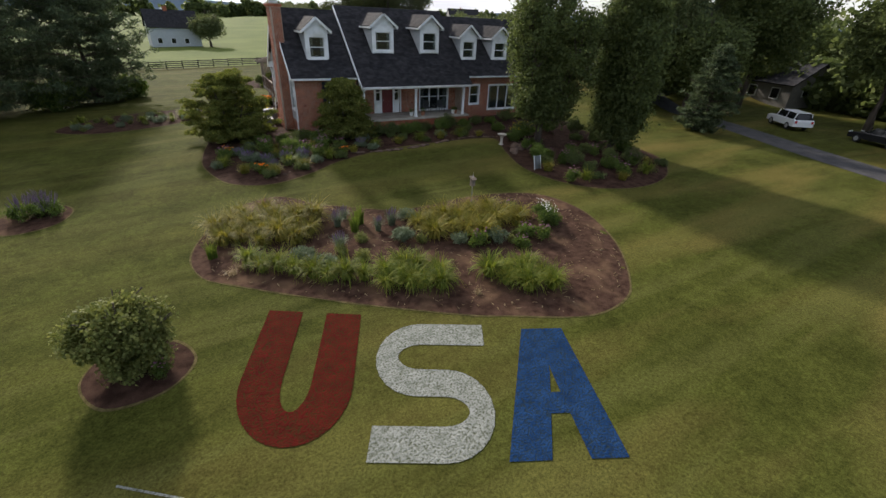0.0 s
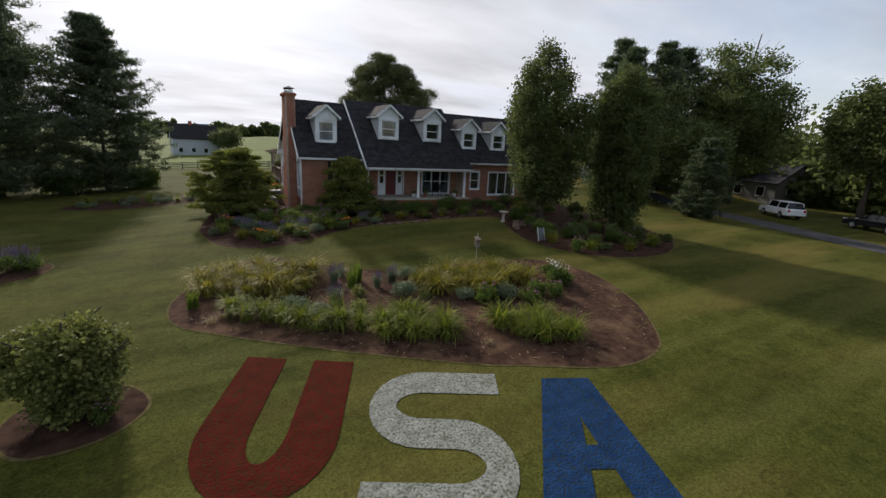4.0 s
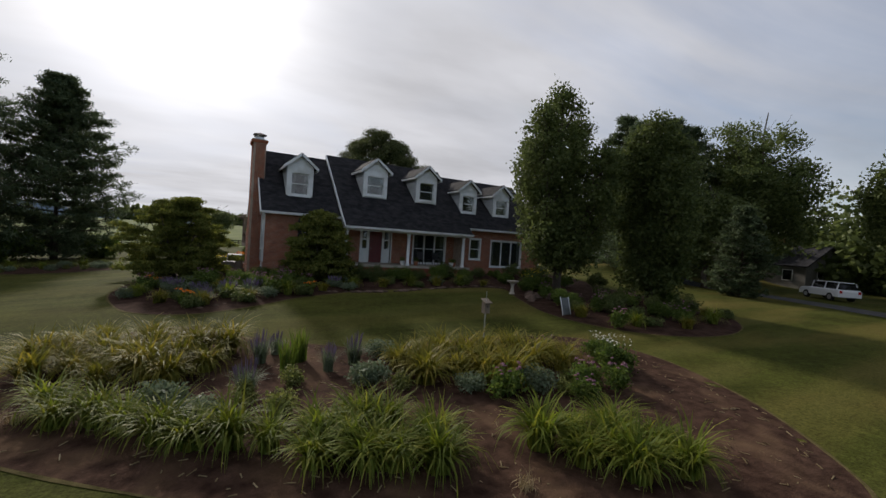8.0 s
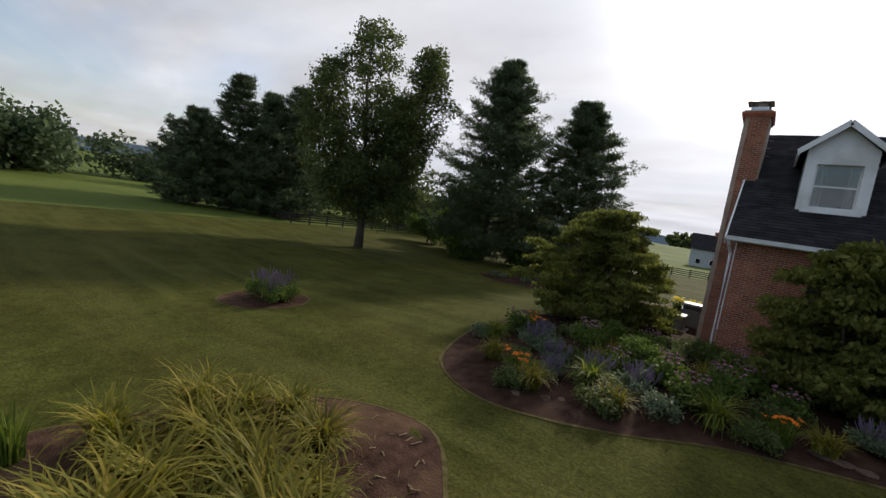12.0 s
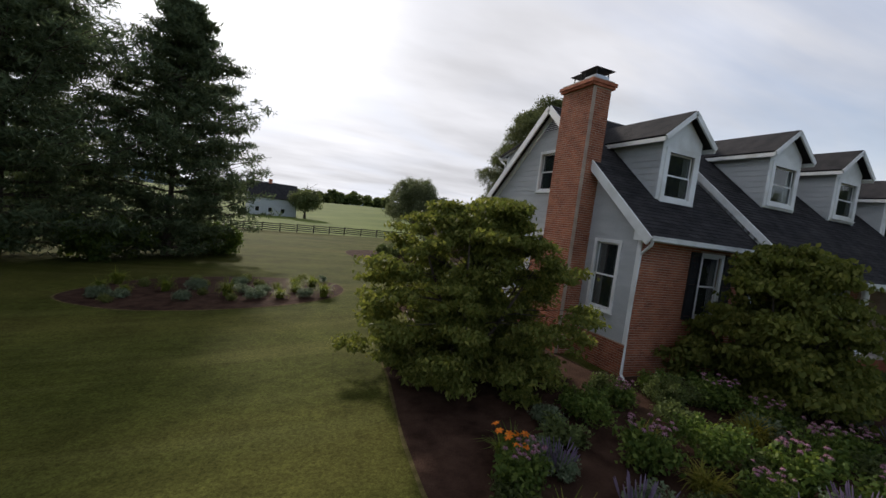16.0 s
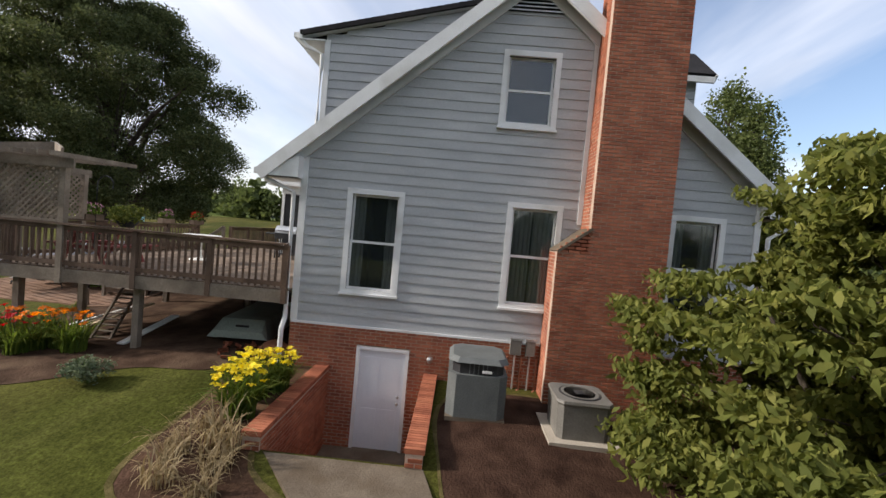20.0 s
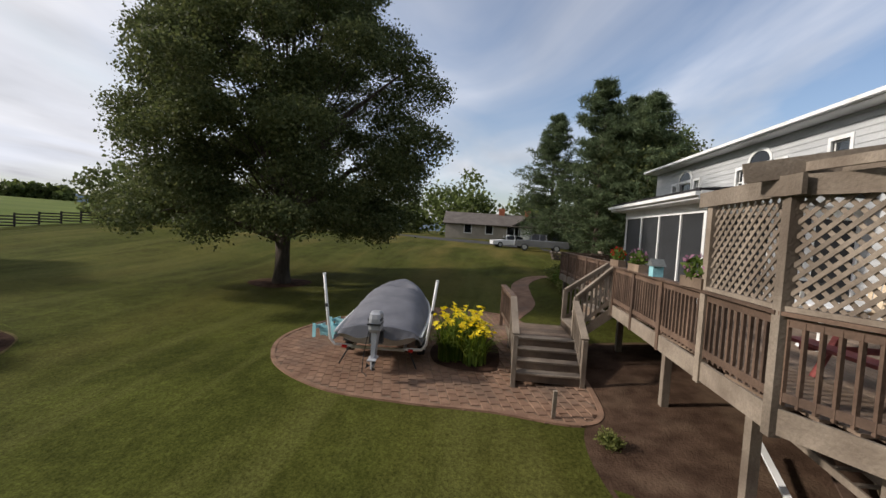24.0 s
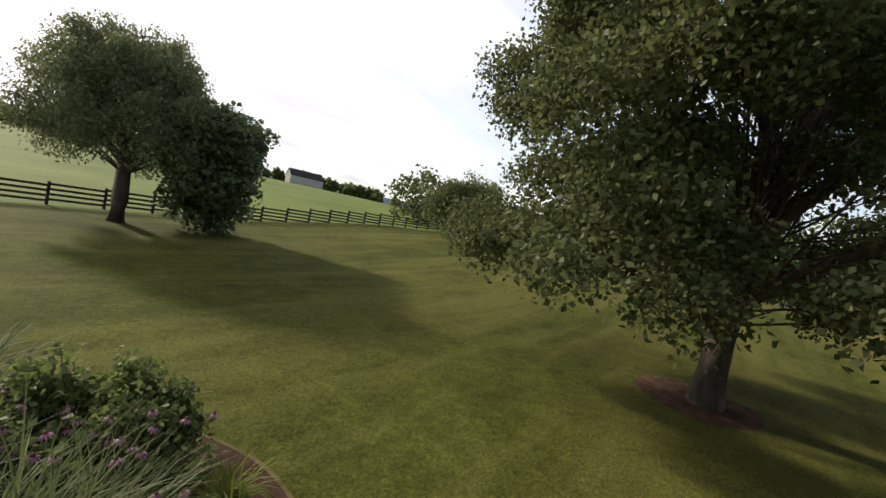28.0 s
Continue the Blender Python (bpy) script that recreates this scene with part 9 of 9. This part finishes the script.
def tuft_grass(label, at, n, length, width, spread, arch, mt, plumes=0, pm=None, name="ornamental_grass", group="ornamental grasses"):
    t = thing(name, label, "plant", at, group)
    part("foliage", strips(blades(n, length, width, spread, arch, 5), 4, "foliage", mt), None, t)
    for k in range(plumes):
        a, r = rng.uniform(0, math.tau), spread * rng.uniform(0.5, 2.0)
        h = length * rng.uniform(0.9, 1.25)
        b, e = Vector((0.3 * r * math.cos(a), 0.3 * r * math.sin(a), 0)), Vector((r * math.cos(a), r * math.sin(a), h))
        part("flower_spike", M().tube([b, b.lerp(e, 0.6), b.lerp(e, 0.72), b.lerp(e, 0.9), e], [0.004, 0.004, 0.011, 0.009, 0.002], 5, False), pm or PURPLE, t)
    return t


def leafy(label, at, h, w, mt, n_cl=60, per=34, leaf=0.07, fl=None, nf=0, cone=0.0, name="perennial", group="leafy perennials", spikes=0, pm=None, cat="plant"):
    """A bushy plant: stems, a loose mass of small leaves in uneven lobes, flowers above."""
    per, leaf = int(per * 0.78), leaf * 1.1
    t = thing(name, label, cat, at, group)
    st, cl = M(), []
    for k in range(9):
        a, r = rng.uniform(0, math.tau), w * 0.5 * math.sqrt(rng.uniform(0.05, 0.8))
        e = Vector((math.cos(a) * r, math.sin(a) * r, h * rng.uniform(0.65, 1.0) * (1.05 - 0.5 * (r / w))))
        st.tube([(e.x * 0.3, e.y * 0.3, -0.05), e * 0.6, e], [0.012, 0.009, 0.004], 4, False)
        cl.append(clumps(n_cl // 9, (e.x * 0.9, e.y * 0.9, e.z * 0.62), (w * 0.2, w * 0.2, e.z * 0.40), 0.2))
    tagged(part("stem", st, STEM, t), kind="stuff")
    cl = np.concatenate(cl)
    cl = cl[cl[:, 2] > 0.04]
    part("foliage", leaves(leaf_cloud(cl, per, leaf * 1.1), leaf, "foliage", mt, flat=0.2, droop=0.1, aspect=0.5), None, t)
    if fl:
        flower_heads(t, fl, nf, w * 0.48, h * 0.85, h * 1.12, cone, 35)
    for k in range(spikes):
        a, r = rng.uniform(0, math.tau), w * 0.5 * math.sqrt(rng.uniform(0, 1))
        b, e = Vector((0.5 * r * math.cos(a), 0.5 * r * math.sin(a), h * 0.4)), Vector((r * math.cos(a), r * math.sin(a), h * rng.uniform(1.0, 1.35)))
        part("flower_spike", M().tube([b, b.lerp(e, 0.5), b.lerp(e, 0.62), b.lerp(e, 0.9), e], [0.004, 0.004, 0.012, 0.010, 0.003], 5, False), pm or PURPLE, t)
    return t


def spread_out(kinds, spots, lo=0.85, hi=1.2):
    """Set copies of the first plants on further spots, turned and scaled."""
    for k, (x, y) in enumerate(spots):
        s = rng.uniform(lo, hi)
        src = kinds[k % len(kinds)]
        m = pose(x, y, gz(x, y) + 0.03, 0, 0, rng.uniform(0, 360)) @ Matrix.Diagonal((s, s, s * rng.uniform(0.9, 1.1), 1))
        copy_thing(src, m)


def at(x, y):
    return (x, y, gz(x, y) + 0.03)


def scatter(n, x0, x1, y0, y1, poly=None, gap=0.5):
    out, tries = [], 0
    while len(out) < n and tries < n * 60:
        tries += 1
        p = (rng.uniform(x0, x1), rng.uniform(y0, y1))
        if poly and (not inside(p, poly) or edge_gap(p, poly) < 0.3):
            continue
        if all(math.dist(p, q) > gap for q in out):
            out.append(p)
    return out


# island bed: yellow-green lilies, silver grasses, a dark front row
y1 = daylily("arching yellow-green daylily clump in the island bed", at(-6.4, -14.6), 200, 1.2, 0.046, 0.20, 1.8)
y2 = daylily("broad yellow-green daylily clump in the island bed", at(-5.2, -13.6), 220, 1.3, 0.046, 0.22, 1.95)
spread_out([y1, y2], [(-6.0, -13.6), (-5.6, -14.6), (-4.7, -14.5), (-4.1, -15.2), (-3.4, -14.6), (-2.8, -15.2), (-5.4, -12.2), (-4.3, -12.4), (-3.3, -13.2), (-2.3, -14.0), (-4.8, -13.3), (-3.6, -15.8), (-5.0, -15.5), (-6.6, -13.2), (-4.0, -13.6), (-5.9, -12.8), (-3.0, -14.0)], 0.75, 1.25)
spread_out([y1, y2], [(1.9, -17.0), (2.6, -17.2), (3.2, -17.8), (3.8, -18.4), (4.7, -17.8), (5.5, -18.2), (6.4, -18.6), (2.8, -16.4), (3.9, -17.2), (4.7, -17.0), (5.6, -17.2), (6.5, -17.6), (3.4, -16.6), (7.2, -18.0), (6.0, -16.6), (5.0, -16.4), (2.2, -18.0), (4.3, -18.9)], 0.75, 1.25)
d1 = daylily("dark green daylily clump in the front row", at(-5.2, -17.5), 180, 1.05, 0.042, 0.18, 1.75, LILY_MID)
d2 = daylily("glossy dark green lily clump in the front row", at(-4.6, -17.6), 200, 1.15, 0.042, 0.19, 1.9, LILY_MID)
spread_out([d1, d2], [(-4.1, -18.2), (-3.5, -18.8), (-3.0, -19.3), (-2.4, -19.5), (-1.8, -19.9), (-1.2, -20.7), (-0.6, -20.5), (0.2, -20.2), (0.0, -21.3), (0.6, -21.7), (-1.0, -20.0), (-0.4, -21.1), (-0.2, -19.8), (0.9, -20.9), (-5.6, -16.6), (2.7, -21.8), (3.4, -21.9), (3.6, -22.7), (3.5, -23.3), (4.5, -22.9), (3.0, -22.6), (4.1, -22.2), (4.4, -23.6)], 0.9, 1.2)
s1 = tuft_grass("silvery grass tuft with mauve spikes in the island bed", at(-1.5, -15.1), 240, 0.80, 0.022, 0.16, 1.0, SILVER_LEAF, 18)
spread_out([s1], [(0.1, -16.3), (-1.0, -14.4), (-2.0, -17.2), (0.9, -16.0)], 0.8, 1.1)
g1 = tuft_grass("upright dark iris fan in the island bed", at(-0.9, -15.9), 90, 0.95, 0.032, 0.20, 0.42, LILY_DARK, name="iris", group="irises in the island bed")
spread_out([g1], [(-0.5, -15.3), (-6.9, -15.6)], 0.9, 1.1)
w1 = leafy("leafy phlox with white flower heads in the island bed", at(7.7, -19.4), 1.05, 0.95, SHRUB, 70, 40, 0.09, PHLOX_WHITE, 40)
spread_out([w1], [(8.1, -18.6)], 0.9, 1.0)
p1 = leafy("low leafy perennial with small buds in the island bed", at(-1.0, -17.0), 0.5, 0.55, LIGHT_SHRUB, 45, 26, 0.06)
p2 = leafy("grey-leaved bushy perennial in the front row", at(-2.9, -18.3), 0.7, 0.8, SILVER_LEAF, 54, 34, 0.07)
spread_out([p1, p2], [(-2.1, -17.6), (0.8, -17.6), (1.4, -18.2), (-3.6, -17.6), (-1.4, -18.6), (1.8, -15.8), (2.1, -16.3), (4.6, -19.6), (5.8, -19.5), (3.0, -18.9), (5.1, -20.0)], 0.8, 1.2)
c1 = leafy("pink coneflowers at the back of the island bed", at(6.0, -19.9), 0.75, 0.7, SHRUB, 45, 26, 0.08, CONE_PINK, 12, 0.016)
spread_out([c1], [(6.6, -20.4), (7.0, -17.2), (3.6, -19.6), (5.2, -20.6)], 0.8, 1.05)
dr = tuft_grass("dried straw clump lying on the mulch", at(-6.3, -17.3), 60, 0.5, 0.014, 0.15, 1.9, DRY, name="dead_plant", group="dried clumps")
spread_out([dr], [(-5.9, -17.0), (5.0, -21.5), (1.6, -22.7)], 0.7, 1.2)
twig = M()
for k in range(1500):
    x, y = rng.uniform(-7, 10), rng.uniform(-25, -11)
    if inside((x, y), BED_ISLAND) and edge_gap((x, y), BED_ISLAND) > 0.2:
        a = rng.uniform(0, math.tau)
        ln = rng.uniform(0.05, 0.22)
        z = gz(x, y) + 0.05
        twig.beam((x, y, z), (x + ln * math.cos(a), y + ln * math.sin(a), z + 0.02), 0.018, 0.012)
tagged(part("bark_chip", twig, DRY), "loose bark chips and straw on the mulch", "mulch", kind="stuff")

# rings and side beds
r1 = leafy("bushy flowering perennial with mauve spikes in the round bed", at(-14.6, -7.6), 0.95, 1.3, SHRUB, 70, 36, 0.08, None, 0, 0, "perennial", "perennials in the round bed", 34)
spread_out([r1], [(-14.0, -7.0), (-13.7, -7.7)], 0.8, 1.0)
spread_out([g1], [(-15.1, -7.0)], 0.8, 0.9)
spread_out([c1], [(-14.3, -6.7), (-8.5, -21.9), (-9.0, -20.4)], 0.6, 0.9)
spread_out([p1, p2, d1], scatter(34, -16.5, -6.5, 10.8, 17.0, BED_WEST, 0.75), 0.6, 1.0)

# front bed
sh1 = leafy("clipped dark green shrub before the porch", at(6.2, -2.6), 1.15, 1.5, OAK, 110, 46, 0.06, None, 0, 0, "shrub", "shrubs before the porch", cat="shrub")
sh2 = leafy("loose green shrub with pale new leaves before the porch", at(8.0, -2.8), 1.0, 1.3, SHRUB, 90, 44, 0.07, None, 0, 0, "shrub", "shrubs before the porch", cat="shrub")
spread_out([sh1, sh2], [(4.9, -2.9), (7.2, -3.1), (9.2, -2.7), (10.3, -3.0), (11.5, -2.7), (12.7, -3.0), (13.9, -2.8), (15.4, -2.6), (17.0, -2.4), (18.8, -2.3), (20.2, -2.2), (1.3, -1.3), (-0.6, -1.8), (14.6, -5.0), (16.4, -5.6), (18.6, -6.4), (20.6, -7.2), (13.8, -11.4), (15.2, -13.2), (17.0, -14.6), (19.2, -14.4), (21.0, -12.6), (17.6, -11.6), (14.8, -10.0), (18.6, -13.0)], 0.75, 1.15)
lm = daylily("yellow-green lily clump along the front bed edge", at(-3.0, -7.3), 200, 0.85, 0.036, 0.25, 1.5)
spread_out([lm, d2], [(-1.2, -7.0), (0.6, -6.0), (-4.6, -6.4), (-5.6, -4.6), (2.4, -5.5), (4.2, -4.9), (6.0, -4.8), (7.8, -4.7), (9.5, -4.8), (11.2, -4.9), (12.6, -5.4), (-2.0, -6.2), (13.0, -13.2), (14.2, -15.4), (16.4, -16.4), (18.8, -16.2), (20.6, -14.8)], 0.7, 1.05)
cf = leafy("clump of pink coneflowers with dark centres", at(-0.6, -4.6), 0.85, 0.9, SHRUB, 54, 30, 0.09, CONE_PINK, 18, 0.018, "coneflower", "coneflowers in the front bed")
spread_out([cf], [(0.6, -4.3), (-1.8, -4.8), (1.8, -4.4), (0.1, -5.6), (-3.0, -3.6), (1.0, -3.2)], 0.8, 1.1)
lv = leafy("mounded lavender with purple flower spikes", at(-2.0, -5.6), 0.55, 0.9, SILVER_LEAF, 54, 34, 0.06, None, 0, 0, "lavender", "lavender in the front bed", 46)
spread_out([lv], [(-3.2, -5.4), (-4.2, -4.6), (-1.0, -5.7), (-4.6, -3.2), (3.2, -4.6), (-2.9, -6.4)], 0.8, 1.15)
oc = daylily("daylily clump with orange flowers in the front bed", at(-3.7, -6.9), 120, 0.75, 0.026, 0.2, 1.2, LILY_DARK, LILY_ORANGE, 9)
spread_out([oc], [(1.7, -5.7), (-5.2, -2.6)], 0.9, 1.0)
pr = leafy("low dark leafy perennial on the front bed", at(-3.9, -2.4), 0.5, 0.8, OAK, 54, 36, 0.07)
spread_out([cf, pr, lm, sh2], [(-1.6, -1.6), (-0.8, -2.7), (-2.3, -3.0), (-3.0, -1.9), (0.8, -2.2), (-1.2, -0.6), (-2.4, -4.3), (-1.4, -3.6), (-5.4, -3.4), (-4.2, -5.6), (0.2, -3.4), (-0.2, -1.4)], 0.7, 1.05)
spread_out([pr, p2, pr], scatter(34, -6.4, 13.0, -8.0, -1.6, BED_FRONT, 1.0), 0.7, 1.15)
yd = leafy("tall yellow coneflowers under the pear trees", at(15.2, -7.0), 1.25, 1.2, SHRUB, 63, 34, 0.09, DAISY_YELLOW, 46, 0.014, "black_eyed_plant", "yellow flowers under the pears")
spread_out([yd], [(16.2, -6.8), (14.4, -7.4)], 0.85, 1.05)
spread_out([c1, pr], scatter(18, 12.6, 21.5, -16.5, -8.5, BED_FRONT, 1.1), 0.8, 1.2)

# lilies round the back
yl = daylily("yellow flowering lily clump beside the basement steps", at(-2.35, 9.1), 190, 0.95, 0.034, 0.24, 1.25, LILY_DARK, LILY_YELLOW, 30, "flowering lilies")
spread_out([yl], [(-1.7, 9.2), (-1.3, 8.95)], 0.85, 1.0)
yb = daylily("tall yellow flowering lily clump beside the stairs", at(6.9, 19.1), 230, 1.15, 0.036, 0.30, 1.2, LILY_DARK, LILY_YELLOW, 34, "flowering lilies")
spread_out([yb], [(7.6, 19.2), (7.2, 19.7), (8.2, 19.5)], 0.95, 1.15)
rd = daylily("red flowering daylily clump beside the deck", at(-0.5, 14.7), 150, 0.9, 0.032, 0.22, 1.3, LILY_DARK, LILY_RED, 10, "flowering lilies")
og = daylily("orange flowering daylily clump beside the deck", at(-0.2, 14.5), 150, 0.95, 0.032, 0.22, 1.3, LILY_DARK, LILY_ORANGE, 9, "flowering lilies")
spread_out([rd, og], [(-0.1, 16.0), (0.1, 14.9), (0.3, 16.3), (-0.2, 15.3), (0.2, 15.7), (-0.1, 14.1), (-0.4, 15.8), (-0.3, 13.7)], 0.85, 1.1)
spread_out([p2, p1], [(-1.6, 12.2), (3.2, 16.9)], 0.5, 0.8)
spread_out([dr], [(-3.9, 9.2), (-4.1, 8.6), (-3.4, 9.4), (-3.2, 8.9), (-2.8, 9.3), (-3.6, 8.7)], 1.1, 1.7)

# tall grasses in the rear bed
tg = tuft_grass("tall ornamental grass with soft arching blades", at(4.4, 34.7), 300, 1.7, 0.022, 0.30, 1.15, STEEL_GRASS)
spread_out([tg], [(5.6, 33.6), (3.2, 35.5), (2.4, 34.3), (3.6, 36.7), (4.9, 36.5), (4.9, 33.4), (5.0, 32.6), (4.0, 33.0)], 0.9, 1.15)
cb = leafy("tall pink coneflowers with drooping petals", at(5.8, 33.1), 0.95, 1.0, OAK, 60, 32, 0.09, CONE_PINK, 13, 0.02, "coneflower", "coneflowers in the rear bed")
spread_out([cb], [(5.5, 34.3), (5.2, 32.3), (5.3, 35.3), (4.4, 31.9), (6.4, 34.4), (6.6, 35.3)], 1.0, 1.25)
hb = leafy("dark leafy mass of tall perennials in the rear bed", at(5.1, 35.3), 1.5, 1.6, OAK, 110, 46, 0.09, None, 0, 0, "shrub", "shrubs in the rear bed", cat="shrub")
spread_out([hb], [(6.0, 35.6), (6.4, 34.9), (3.8, 33.5), (2.6, 32.7), (1.4, 33.7), (4.3, 37.1)], 0.9, 1.1)
spread_out([d1], [(3.4, 31.4), (6.6, 32.7), (6.9, 33.7), (1.6, 31.8)], 0.8, 1.0)
bd = leafy("pale shrub border beside the porch path", at(19.4, 14.6), 0.9, 1.4, LIGHT_SHRUB, 70, 34, 0.09, None, 0, 0, "shrub", "border by the porch", cat="shrub")
spread_out([bd, sh2, y1], [(21.0, 14.4), (18.0, 14.4), (23.0, 13.6), (17.0, 14.6), (24.4, 12.6), (20.2, 12.2)], 0.8, 1.3)
